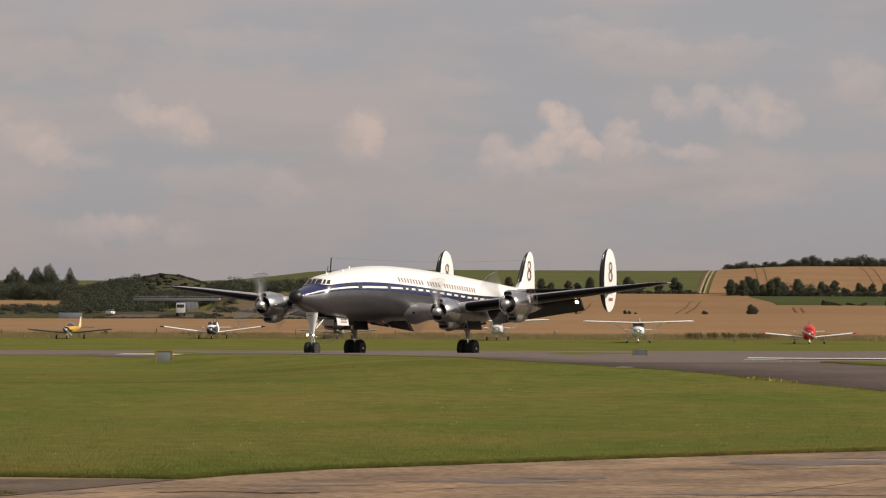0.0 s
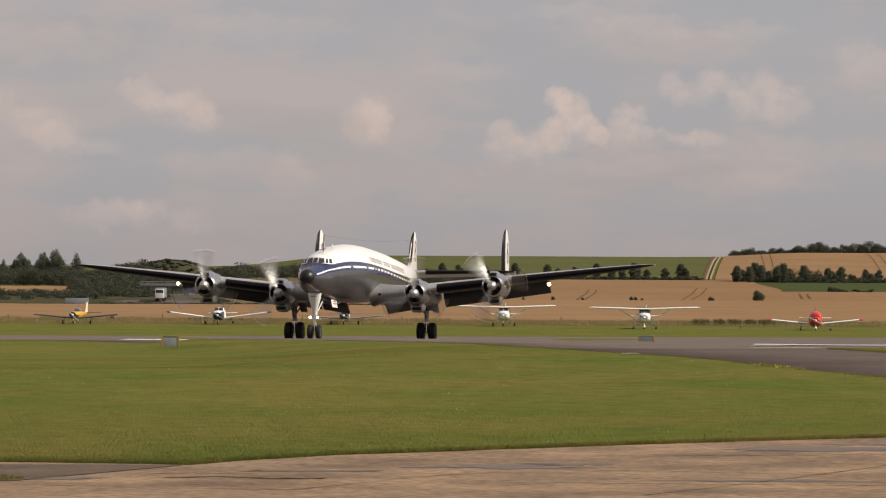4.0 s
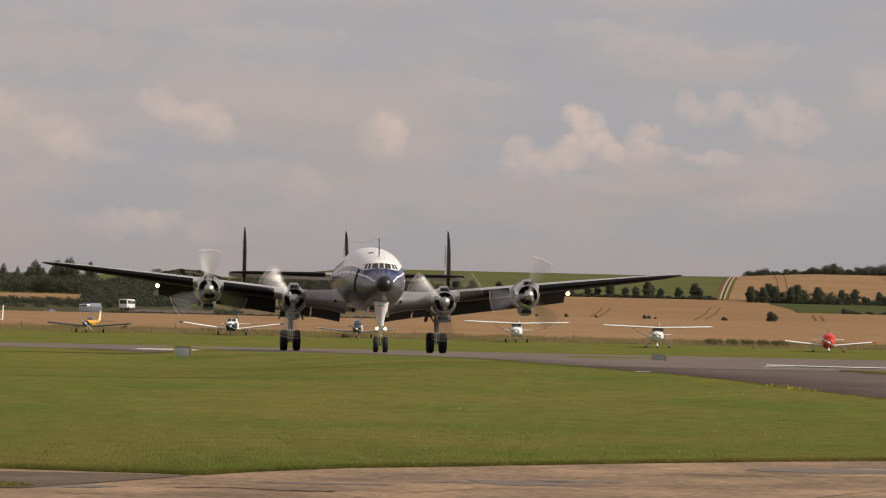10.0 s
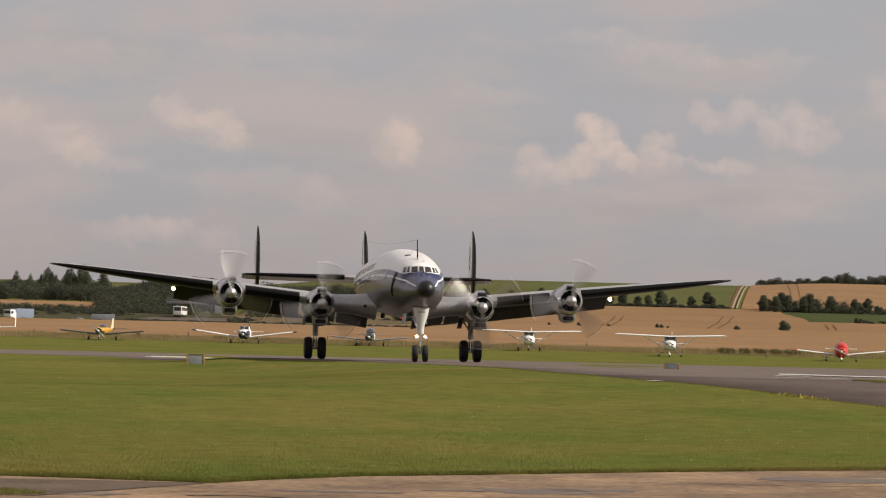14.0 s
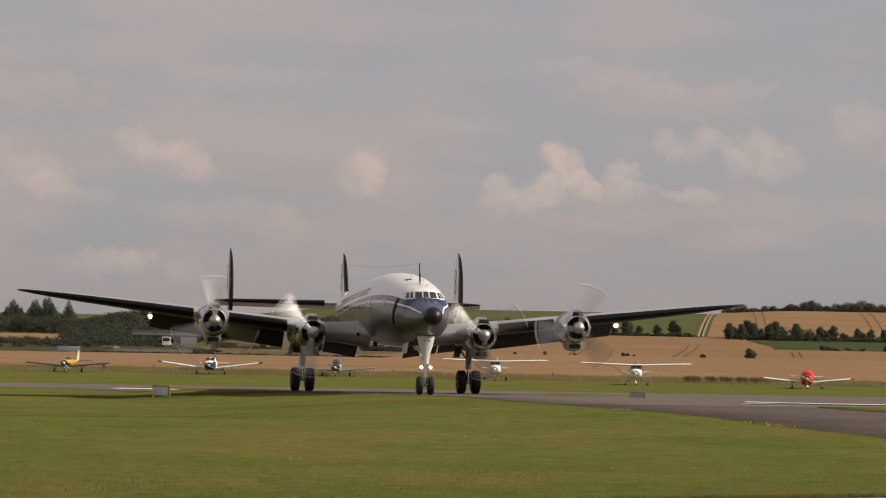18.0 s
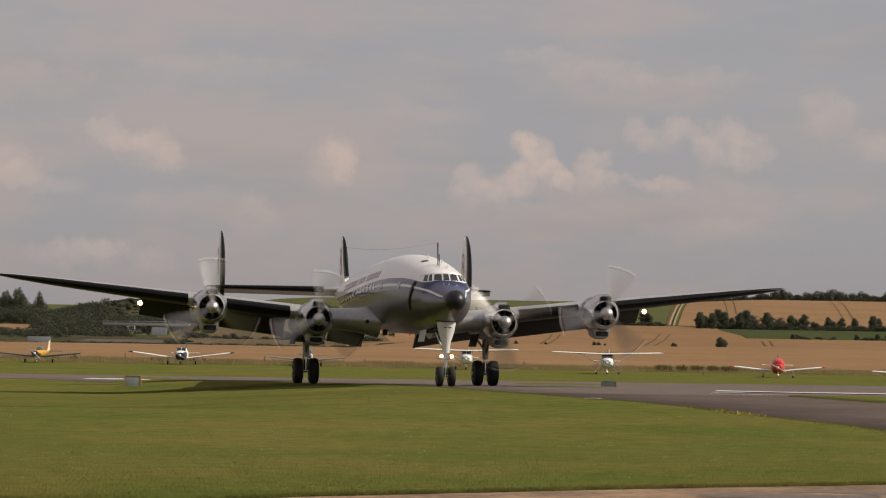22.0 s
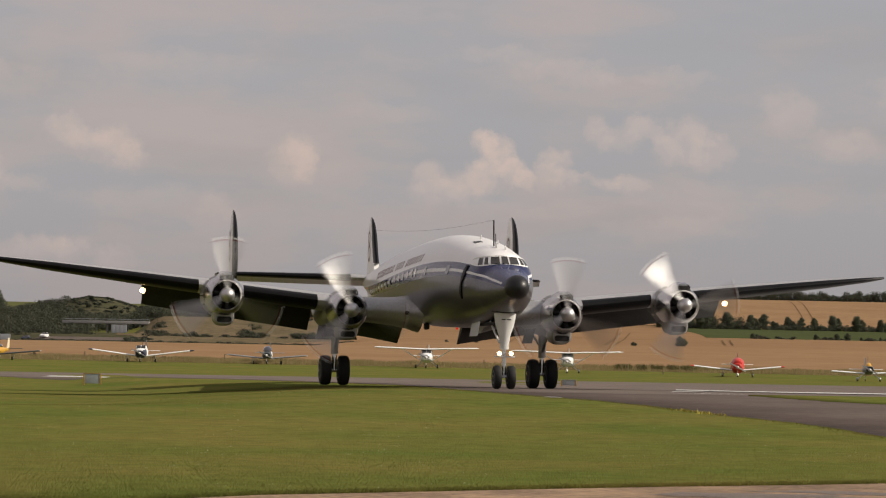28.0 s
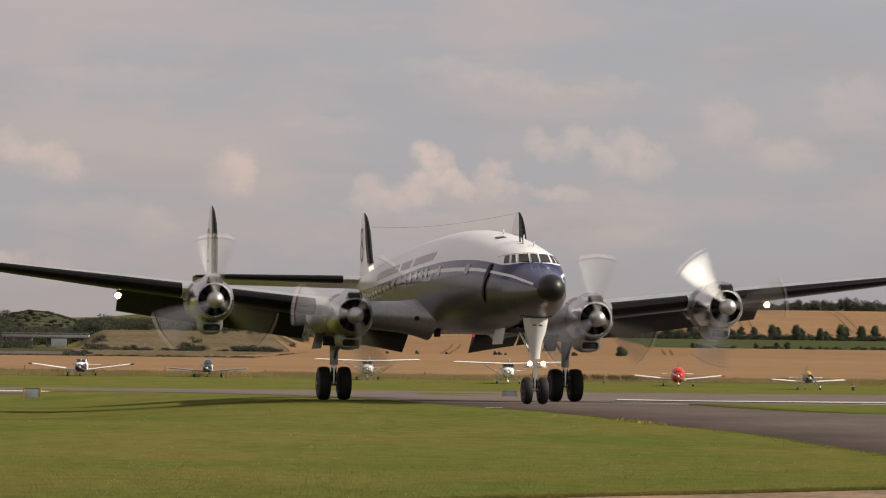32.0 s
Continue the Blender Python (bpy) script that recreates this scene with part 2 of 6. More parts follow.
M_CROWN = mat("white_gloss_paint", (0.85, 0.84, 0.82), 0.28, 0, 0.03, 0.8, 0.06, 3, coat=0.3)
M_BLUE = mat("dark_blue_gloss_paint", (0.018, 0.024, 0.085), 0.25, 0, 0.1, 0.8, 0.04, 3, coat=0.3)
M_STRIPE = mat("white_stripe_paint", (0.78, 0.77, 0.76), 0.3, 0, 0.04, 2)
M_ALU = mat("polished_aluminium", (0.66, 0.65, 0.64), 0.26, 1.0, 0.12, 0.9, 0.04, 2.2)
# belly aluminium darkened: the dim ground it mirrors is put into the base colour
M_BELLY = mat("dimmed_belly_metal", (0.17, 0.167, 0.178), 0.28, 0.75, 0.14, 0.9, 0.10, 1.2)
M_FAIRING = mat("brushed_fairing_metal", (0.38, 0.375, 0.37), 0.36, 0.55, 0.12, 0.9, 0.10, 2)
M_ALU_DULL = mat("weathered_aluminium", (0.42, 0.41, 0.4), 0.45, 0.85, 0.16, 1.6, 0.10, 3)
M_WING = mat("bare_wing_metal", (0.5, 0.495, 0.49), 0.34, 0.45, 0.14, 0.7, 0.06, 2)
M_BOOT = mat("black_rubber_boot", (0.010, 0.010, 0.011), 0.38, 0, 0.3, 1.5, 0.08, 8, spec=0.12)
M_FIN_BOOT = mat("glossy_black_boot", (0.010, 0.010, 0.011), 0.26, 0, 0.3, 1.5, 0.25, 5, spec=0.2)
M_RADOME = mat("matt_black_radome", (0.012, 0.012, 0.013), 0.42, 0, 0.15, 3, 0.03, 12)
# flap metal set near black, with the underwing shade put into its colour
M_FLAP = mat("shade_dark_flap_metal", (0.06, 0.06, 0.06), 0.5, 0.5, 0.2, 1.2, 0.06, 3)
M_TYRE = mat("tyre_rubber", (0.014, 0.014, 0.014), 0.75, 0, 0.25, 6, 0.25, 40)
M_RIM = mat("grey_wheel_hub", (0.2, 0.2, 0.2), 0.5, 0.4, 0.2, 6)
M_LEG = mat("white_gear_paint", (0.7, 0.7, 0.68), 0.35, 0, 0.06, 3)
M_STEEL = mat("bright_oleo_steel", (0.7, 0.7, 0.7), 0.22, 1.0, 0.05, 5)
M_DARK = mat("engine_soot_black", (0.018, 0.017, 0.016), 0.7, 0.2, 0.3, 5, 0.2, 20)
M_GLASS = mat("dark_cockpit_glass", (0.045, 0.044, 0.042), 0.15, 0, 0.1, 3, ior=1.5)
M_PANE = mat("cabin_window_glass", (0.04, 0.042, 0.05), 0.09, 0, 0.1, 3, ior=1.55, coat=0.9)
M_BLADE = mat("bare_propeller_metal", (0.45, 0.445, 0.44), 0.42, 0.8, 0.08, 3)
M_TIP_RED = mat("red_tip_band", (0.2, 0.045, 0.035), 0.5, 0, 0.1, 5)
M_TIP_WHITE = mat("white_tip_band", (0.75, 0.75, 0.73), 0.5, 0, 0.05, 5)
M_LAMP = mat("burning_landing_lamp", (1.0, 0.6, 0.27), 0.3, 0, 0.0, 3, emit=16.0)
M_NOSE_LAMP = mat("burning_taxi_lamp", (1.0, 0.62, 0.3), 0.3, 0, 0.0, 3, emit=13.0)
M_BEACON = mat("red_beacon_glass", (0.6, 0.03, 0.02), 0.2, 0, 0.0, 3, emit=0.9)
M_LETTER = mat("red_brown_letter_paint", (0.15, 0.075, 0.065), 0.4, 0, 0.08, 4)
M_WIRE = mat("dark_aerial_wire", (0.05, 0.05, 0.05), 0.5, 0.5, 0.1, 5)

M_GRASS = mat("mown_airfield_grass", (0.095, 0.118, 0.028), 0.9, 0, 0.17, 0.16, 0.12, 12, object_space=False, second=(0.146, 0.130, 0.039), spec=0.0)
M_ASPHALT = mat("worn_asphalt", (0.130, 0.103, 0.089), 0.9, 0, 0.12, 0.25, 0.3, 25, object_space=False, second=(0.096, 0.077, 0.067), spec=0.05)
M_RUNWAY = mat("weathered_runway_surface", (0.168, 0.138, 0.120), 0.9, 0, 0.12, 0.2, 0.3, 25, object_space=False, second=(0.132, 0.108, 0.095), spec=0.05)
M_CONCRETE = mat("old_apron_concrete", (0.295, 0.203, 0.128), 0.9, 0, 0.34, 0.6, 0.7, 6, object_space=False, second=(0.15, 0.106, 0.073), spec=0.12)
M_SEAM = mat("open_crack_dirt", (0.05, 0.038, 0.03), 0.95, 0, 0.3, 3, object_space=False, spec=0.0)
M_PALE = mat("pale_joint_filler", (0.36, 0.27, 0.19), 0.9, 0, 0.2, 2, object_space=False, spec=0.1)
M_DAMP = mat("damp_oily_concrete", (0.165, 0.128, 0.1), 0.58, 0, 0.3, 1.5, object_space=False, second=(0.12, 0.098, 0.083), spec=0.25, bump=0.3, bump_scale=60)
M_MARK = mat("faded_white_marking", (0.55, 0.54, 0.52), 0.8, 0, 0.12, 1.2, object_space=False, spec=0.0)
M_YMARK = mat("small_yellow_flowers", (0.42, 0.36, 0.08), 0.8, 0, 0.2, 3, object_space=False, spec=0.0)
M_WHEAT = mat("ripe_wheat", (0.266, 0.170, 0.096), 0.95, 0, 0.10, 0.02, 0.3, 1.5, object_space=False, second=(0.232, 0.145, 0.079), spec=0.0)
M_WHEAT_2 = mat("paler_ripe_wheat", (0.25, 0.157, 0.088), 0.95, 0, 0.10, 0.015, 0.3, 1.5, object_space=False, second=(0.215, 0.134, 0.074), spec=0.0)
# crop green greyed a little: the haze of distance is mixed into the colour
M_CROP_HAZED = mat("green_crop", (0.104, 0.109, 0.047), 0.95, 0, 0.12, 0.012, 0.3, 1.0, object_space=False, second=(0.089, 0.095, 0.040), spec=0.0)
M_CROP_DARK = mat("dark_green_crop", (0.066, 0.079, 0.035), 0.95, 0, 0.12, 0.02, 0.3, 1.0, object_space=False, spec=0.0)
M_TRACK = mat("pale_farm_track", (0.33, 0.26, 0.2), 0.95, 0, 0.12, 0.05, object_space=False, spec=0.0)
M_RUT = mat("dark_tramline_earth", (0.155, 0.10, 0.055), 0.95, 0, 0.15, 0.1, object_space=False, spec=0.0)
M_SCRUB = mat("dry_scrub_slope", (0.148, 0.113, 0.072), 0.95, 0, 0.3, 0.06, 0.4, 1.5, object_space=False, second=(0.108, 0.09, 0.054), spec=0.0)
M_LEAF = mat("dark_summer_leaves", (0.108, 0.118, 0.080), 0.8, 0, 0.14, 0.25, per_object=0.15, spec=0.0, leafy=0.35)
M_LEAF_FAR = mat("far_wood_leaves", (0.080, 0.085, 0.062), 0.85, 0, 0.16, 0.06, object_space=False, spec=0.0, leafy=0.35)
M_MOUND = mat("rough_green_mound", (0.074, 0.070, 0.043), 0.95, 0, 0.25, 0.05, 0.4, 1.5, object_space=False, second=(0.06, 0.061, 0.034), spec=0.0)
M_WEED = mat("rank_dry_weeds", (0.15, 0.125, 0.06), 0.9, 0, 0.25, 0.4, object_space=False, second=(0.10, 0.10, 0.04), spec=0.0, leafy=0.3)
M_SPIN = mat("bright_spinner_metal", (0.55, 0.545, 0.54), 0.48, 1.0, 0.06, 3)
M_STRIP = mat("old_brown_asphalt", (0.140, 0.108, 0.083), 0.95, 0, 0.25, 0.9, 0.5, 9, object_space=False, second=(0.098, 0.078, 0.062), spec=0.03)
M_BARK = mat("brown_bark", (0.06, 0.045, 0.03), 0.9, 0, 0.2, 3, spec=0.0)
M_BLADES = mat("grass_blades", (0.140, 0.157, 0.039), 0.8, 0, 0.2, 0.32, object_space=False, second=(0.202, 0.175, 0.053), spec=0.0, leafy=0.58)
M_STRAW = mat("dry_tall_grass", (0.34, 0.265, 0.14), 0.9, 0, 0.15, 0.3, object_space=False, second=(0.26, 0.22, 0.10), spec=0.0, leafy=0.45)
M_FLOWER = mat("white_clover_heads", (0.5, 0.5, 0.36), 0.8, 0, 0.1, 5, spec=0.0)


# ---- mesh helpers ----
def part(name, bm, material, parent=None, label="", smooth=True):
    """Links a bmesh as ONE mesh object, under a thing or a part."""
    me = bpy.data.meshes.new(name)
    bmesh.ops.recalc_face_normals(bm, faces=bm.faces)
    bm.to_mesh(me)
    bm.free()
    me.materials.append(material)
    if smooth:
        me.shade_smooth()
        me.set_sharp_from_angle(angle=radians(38))
    ob = new(name, me)
    if parent is not None:
        ob.parent = parent
    if label:
        ob["label"] = label
    return ob


def again(name, ob, parent, m):
    """Another part on the mesh of ob."""
    o = new(name, ob.data)
    o.parent = parent
    o.matrix_basis = m
    return o


def thing(name, label, category, m=None, group="", kind=""):
    ob = new(name)
    ob.empty_display_size = 0.2
    if m is not None:
        ob.matrix_basis = m
    return tagged(ob, label, category, group, kind)


def loft(rings, closed=True, caps=(True, True)):
    bm = bmesh.new()
    rows = [[bm.verts.new(p) for p in ring] for ring in rings]
    k = len(rows[0])
    for a, b in zip(rows, rows[1:]):
        for i in range(k if closed else k - 1):
            j = (i + 1) % k
            bm.faces.new((a[i], a[j], b[j], b[i]))
    if closed:
        if caps[0]:
            bm.faces.new(rows[0])
        if caps[1]:
            bm.faces.new(list(reversed(rows[-1])))
    bmesh.ops.remove_doubles(bm, verts=bm.verts, dist=1e-5)
    return bm


def box(bm, size, m=None, bevel=0.0):
    """A box of the given size, centred on m, in an existing bmesh."""
    m = m or Matrix()
    r = bmesh.ops.create_cube(bm, size=1, matrix=m @ Matrix.Diagonal((*size, 1)))
    if bevel:
        edges = {e for v in r["verts"] for e in v.link_edges}
        bmesh.ops.bevel(bm, geom=list(edges), offset=bevel, segments=2, affect="EDGES", profile=0.7)
    return bm


def tube(bm, a, b, r0, r1=None, seg=10):
    """A round bar from a to b."""
    a, b = Vector(a), Vector(b)
    r1 = r0 if r1 is None else r1
    q = (b - a).to_track_quat("Z", "Y").to_matrix().to_4x4()
    bmesh.ops.create_cone(bm, cap_ends=True, segments=seg, radius1=r0, radius2=r1, depth=(b - a).length,
                          matrix=Matrix.Translation((a + b) / 2) @ q)
    return bm


def turned(profile, seg=28, axis="X"):
    """A body of revolution about X: profile of (x, r)."""
    rings = []
    for x, r in profile:
        rings.append([(x, r * math.cos(2 * math.pi * i / seg), r * math.sin(2 * math.pi * i / seg)) for i in range(seg)])
    return loft(rings)


def interp(x, pts):
    """Smooth monotone reading of a table of (x, y) sorted by x."""
    if x <= pts[0][0]:
        return pts[0][1]
    if x >= pts[-1][0]:
        return pts[-1][1]
    for (x0, y0), (x1, y1) in zip(pts, pts[1:]):
        if x <= x1:
            return y0 + (y1 - y0) * (x - x0) / (x1 - x0)


def curve_read(x, pts):
    """Catmull-Rom reading of a table of (x, y) sorted by x."""
    if x <= pts[0][0]:
        return pts[0][1]
    if x >= pts[-1][0]:
        return pts[-1][1]
    i = max(k for k in range(len(pts) - 1) if pts[k][0] <= x)
    (x1, y1), (x2, y2) = pts[i], pts[i + 1]
    x0, y0 = pts[i - 1] if i else (2 * x1 - x2, 2 * y1 - y2)
    x3, y3 = pts[i + 2] if i + 2 < len(pts) else (2 * x2 - x1, 2 * y2 - y1)
    h = x2 - x1
    t = (x - x1) / h
    m1, m2 = (y2 - y0) / (x2 - x0) * h, (y3 - y1) / (x3 - x1) * h
    return (2 * t**3 - 3 * t * t + 1) * y1 + (t**3 - 2 * t * t + t) * m1 + (-2 * t**3 + 3 * t * t) * y2 + (t**3 - t * t) * m2


# ---- the ground: one sheet to the horizon ----
PROFILE = ((-5200, -3), (-200, -1.39), (0, -1.39), (40, -1.36), (60, -1.12), (72, -0.84), (82, -0.52), (90, -0.28), (97, -0.14), (106, -0.09), (120, -0.07), (215, -0.05), (260, 0.4), (308, 0.98),
           (340, 1.5), (420, 2.6), (600, 5.4), (900, 10.6), (1150, 15.5), (1500, 26.5), (2000, 49), (2250, 58.7), (2600, 56), (5200, 20))
CREST = ((95, -0.13), (112, -0.09), (125, -0.07), (140, -0.02), (150, 0.02), (160, 0.09), (175, 0.12), (190, 0.05), (206, -0.2), (216, -0.2), (240, 0.1))


def ramp(v):
    v = min(1.0, max(0.0, v))
    return v * v * (3 - 2 * v)


def ground_z(x, y):
    z = interp(y, PROFILE)
    if 95 < y < 240:
        # the paved way rolls over a low crest and stands a little proud of the grass
        way = -7.5 + 11.5 * ramp((190 - y) / 80)
        w = ramp((15 - abs(x - way)) / 6) * ramp((y - 95) / 8) * ramp((240 - y) / 15)
        z = z * (1 - w) + w * interp(y, CREST)
        low = (0.2 if x < way else 0.03) * ramp((abs(x - way) - 8) / 5) * ramp((y - 108) / 14) * ramp((205 - y) / 30)
        # the lawn falls away west of the taxiway
        z -= max(low, 0.52 * ramp((way - 4 - x) / 11) * ramp((175 - y) / 35))
    elif 78 < y <= 95:
        z -= 0.52 * ramp(-x / 11) * ramp((y - 78) / 17)
    if 600 < y <= 850:
        z -= 1.7 * ramp((-0.6 - math.degrees(math.atan2(x, y))) / 0.8) * ramp((y - 600) / 220)
    if y > 850:
        a = math.degrees(math.atan2(x, y))
        # embankment beside the motorway, wooded mound behind the bridge, higher eastern hill
        z -= 1.7 * ramp((-0.6 - a) / 0.8) * (1 - ramp((y - 858) / 40))
        z -= (1.0 * ramp((y - 850) / 15) + 1.1 * ramp((y - 867) / 7)) * (1 - ramp((y - 888) / 50)) * ramp((-6.4 - a) / 0.9)
        z += 5.5 * ramp((y - 893) / 130) * ramp((a + 5.0) / 0.7) * ramp((-0.4 - a) / 0.9) * ramp((1420 - y) / 200)
        z += 9.6 * math.exp(-((a + 5.6) / 0.95) ** 2) * ramp((y - 1290) / 130) * ramp((1640 - y) / 130)
        z -= 8.6 * ramp((-2.2 - a) / 2.6) * ramp((y - 1600) / 500)
        z += 3.5 * ramp((a - 4.0) / 2.2) * ramp((y - 1650) / 500) - 0.5 * ramp((y - 1650) / 500)
    return z - 0.0033 * x * ramp((y - 220) / 100)


def sheet(name, xs_of, ys, material, lift=0.0, label="", kind="structure"):
    """A strip of ground between xs_of(y) = (x0, x1), following the sheet."""
    n = 24
    verts, faces = [], []
    paved = name in ("taxiway", "runway", "asphalt_strip", "grass_island")
    for y in ys:
        x0, x1 = xs_of(y)
        for i in range(n + 1):
            # paved edges dip into the turf
            j = max(0, i - 1) / (n - 1) if paved else i / n
            x = x0 + (x1 - x0) * j - (0.04 if paved and i == 0 else 0)
            rise = -0.03 if paved and i == 0 else (lift(y) if callable(lift) else lift)
            verts.append((x, y, ground_z(x, y) + rise))
    for r in range(len(ys) - 1):
        for i in range(n):
            a = r * (n + 1) + i
            faces.append((a, a + 1, a + n + 2, a + n + 1))
    me = bpy.data.meshes.new(name)
    me.from_pydata(verts, [], faces)
    me.materials.append(material)
    me.shade_smooth()
    return tagged(new(name, me), label, "", "", kind)


def steps(a, b, n):
    return [a + (b - a) * i / n for i in range(n + 1)]


def make_ground():
    ys = [-5000, -2000, -800, -300, -100, 0, 20] + steps(30, 130, 100) + steps(132, 240, 54) + steps(245, 420, 35) + steps(440, 1200, 38) + steps(1230, 2700, 49) + [3200, 4000, 5000]
    xs = [-5000, -2500, -1200, -700] + steps(-480, -60, 60) + steps(-55, -26, 12) + steps(-25, 25, 62) + steps(27, 60, 12) + steps(80, 500, 21) + [700, 1200, 2500, 5000]
    w = len(xs)
    verts = [(x, y, ground_z(x, y)) for y in ys for x in xs]
    faces = [(r * w + i, r * w + i + 1, (r + 1) * w + i + 1, (r + 1) * w + i) for r in range(len(ys) - 1) for i in range(w - 1)]
    me = bpy.data.meshes.new("ground")
    me.from_pydata(verts, [], faces)
    me.materials.append(M_GRASS)
    me.shade_smooth()
    tagged(new("ground", me), "mown green and yellow airfield grass with clover", "ground", kind="structure")


def az(deg, y):
    return y * math.tan(radians(deg))


def make_paving():
    # the taxiway that leads from the runway towards the apron, curving east as it comes nearer
    near = ((58, 12.4), (65.5, 11.7), (75.5, 10.4), (80.5, 8.7), (87, 6.9), (92.5, 4.8), (97.5, 3.05), (108, 2.0), (120, 1.2), (132, 0.2), (145, -3.2), (156, -8), (171, -16.5), (190, -22), (215, -33), (221, -45))
    way = lambda y: (curve_read(y, near) + 0.16 * noise.noise((y * 0.55, 2, 0)) + 0.08 * noise.noise((y * 1.9, 5, 0)), 120 - 0.2 * y)
    sheet("taxiway", way, steps(58, 101, 50), M_ASPHALT, 0.012, "grey worn asphalt taxiway")
    sheet("taxiway", way, steps(101, 222, 140), M_RUNWAY, 0.012, "paler weathered paving beside the runway")
    sheet("runway", lambda y: (-120, 120), steps(222, 243, 12), M_RUNWAY, 0.014, "grey asphalt runway seen edge on")
    # grass island beyond the taxiway to the east
    west = ((88, 18.5), (88.6, 17), (90, 14.6), (92, 13.2), (95.5, 12), (98.5, 11.4), (103, 11.8))
    sheet("grass_island", lambda y: (interp(y, west) + 0.35 * noise.noise((y * 1.3, 1, 0)), 50), steps(88, 103, 40), M_GRASS, 0.03, "strip of mown grass between two pavings")
    sheet("runway_marking", lambda y: (9.1 + (y - 103) * 0.09, 11.6), steps(103.2, 103.9, 3), M_MARK, 0.04, "short white painted runway marking")
    sheet("runway_marking", lambda y: (10.3 + (y - 115.5) * 0.09, 11.5), steps(113.2, 116, 4), M_MARK, 0.04, "short white painted runway marking")
    sheet("runway_marking", lambda y: (18.0 + (y - 106) * 0.09, 60), steps(105.5, 107.8, 4), M_MARK, 0.04, "long white painted runway marking")
    sheet("runway_marking", lambda y: (11.2 + (y - 124) * 0.09, 80), steps(123, 136, 8), M_MARK, 0.045, "long white painted runway marking")
    sheet("taxiway_marking", lambda y: (-24.7, -10.6), steps(214, 221, 3), M_MARK, 0.024, "white painted dash on asphalt")
    sheet("taxiway_marking", lambda y: (4.4, 4.9), steps(91.85, 92.2, 2), M_MARK, 0.03, "short white painted dash")
    edge = ((-14, 40.2), (-6.13, 40.0), (-4.24, 39.5), (-3.62, 39.2), (-3.09, 40.4), (-1.82, 42.0), (-0.42, 43.0), (2.16, 45.0), (3.89, 46.2), (6.33, 47.7), (14, 53))

    def edge_y(x):
        return interp(x, edge)

    bm = bmesh.new()
    rows = []
    for i in range(141):
        x = -14 + 28 * i / 140
        y1 = edge_y(x) + 0.10 * noise.noise((x * 2.1, 0, 0)) + 0.05 * noise.noise((x * 9, 3, 0))
        rows.append([bm.verts.new((x, y, ground_z(x, y) + 0.012)) for y in [4 + (y1 - 4) * k / 30 for k in range(31)]])
    for a, b in zip(rows, rows[1:]):
        for i in range(30):
            bm.faces.new((a[i], b[i], b[i + 1], a[i + 1]))
    apron = part("apron", bm, M_CONCRETE)
    tagged(apron, "old brown-stained concrete apron with cracks", "apron", kind="structure")
    def seam(name, label, material, pts, w, lift=0.018):
        b = bmesh.new()
        fine = []
        for (x0, y0), (x1, y1) in zip(pts, pts[1:]):
            fine += [(x0 + (x1 - x0) * k / 12, y0 + (y1 - y0) * k / 12 + 0.05 * noise.noise((x0 * 5 + k * 0.9, y0, 1))) for k in range(12)]
        fine.append(pts[-1])
        prev = None
        for k, (x, y) in enumerate(fine):
            ww = w * (0.35 + 0.65 * abs(noise.noise((x * 3, y, 9)))) * (1 if 0 < k < len(fine) - 1 else 0.1)
            cur = [b.verts.new((x, y + q * ww, ground_z(x, y) + (lift(y) if callable(lift) else lift))) for q in (-1, 1)]
            if prev:
                b.faces.new((prev[0], cur[0], cur[1], prev[1]))
            prev = cur
        tagged(part(name, b, material, None, "", False), label, kind="structure")

    seam("crack", "dark open crack in the old concrete", M_SEAM, ((-3.6, 35.6), (-3.0, 36.0), (-2.3, 35.5), (-1.7, 35.6)), 0.12)
    seam("crack", "dark open crack in the old concrete", M_SEAM, ((-3.9, 36.6), (-3.3, 36.9), (-2.6, 36.7)), 0.06)
    seam("crack", "dark jagged crack in the old concrete", M_SEAM, ((-2.9, 33.2), (-1.94, 33.0), (-1.47, 34.0), (-0.89, 35.5), (-0.36, 36.5), (0.3, 37.2)), 0.05)
    seam("crack", "dark jagged crack in the old concrete", M_SEAM, ((1.73, 32.0), (2.52, 33.5), (3.7, 36.0), (5.26, 39.5), (6.4, 42.0)), 0.05)
    seam("crack", "dark open joint in the old concrete", M_SEAM, ((2.6, 42.0), (4.0, 42.0), (5.7, 42.5), (7.5, 43)), 0.05)
    seam("joint", "pale filled joint in the concrete", M_PALE, ((0.15, 35.0), (2.9, 34.5), (5.5, 34.2)), 0.07)
    seam("joint", "pale filled joint in the concrete", M_PALE, ((1.2, 38.1), (3.2, 37.5), (5.2, 36.4)), 0.07)
    seam("joint", "pale worn paint on the concrete", M_PALE, ((-4.7, 34.0), (-4.15, 34.0)), 0.12)
    def stain(cx, cy, rx, ry, name="stain", label="dark damp oily stain on the concrete", material=None, lift=0.016):
        b = bmesh.new()
        c = b.verts.new((cx, cy, ground_z(cx, cy) + lift))
        rim = []
        for k in range(40):
            q = 2 * math.pi * k / 40
            r = 0.7 + 0.6 * noise.noise((cx + 1.6 * math.cos(q), cy + 1.6 * math.sin(q), 4)) + 0.25 * noise.noise((cx + 5 * math.cos(q), cy + 5 * math.sin(q), 6))
            x, y = cx + rx * r * math.cos(q), cy + ry * r * math.sin(q)
            rim.append(b.verts.new((x, y, ground_z(x, y) + lift)))
        for k in range(40):
            b.faces.new((c, rim[k], rim[(k + 1) % 40]))
        tagged(part(name, b, material or M_DAMP, None, "", False), label, kind="structure")

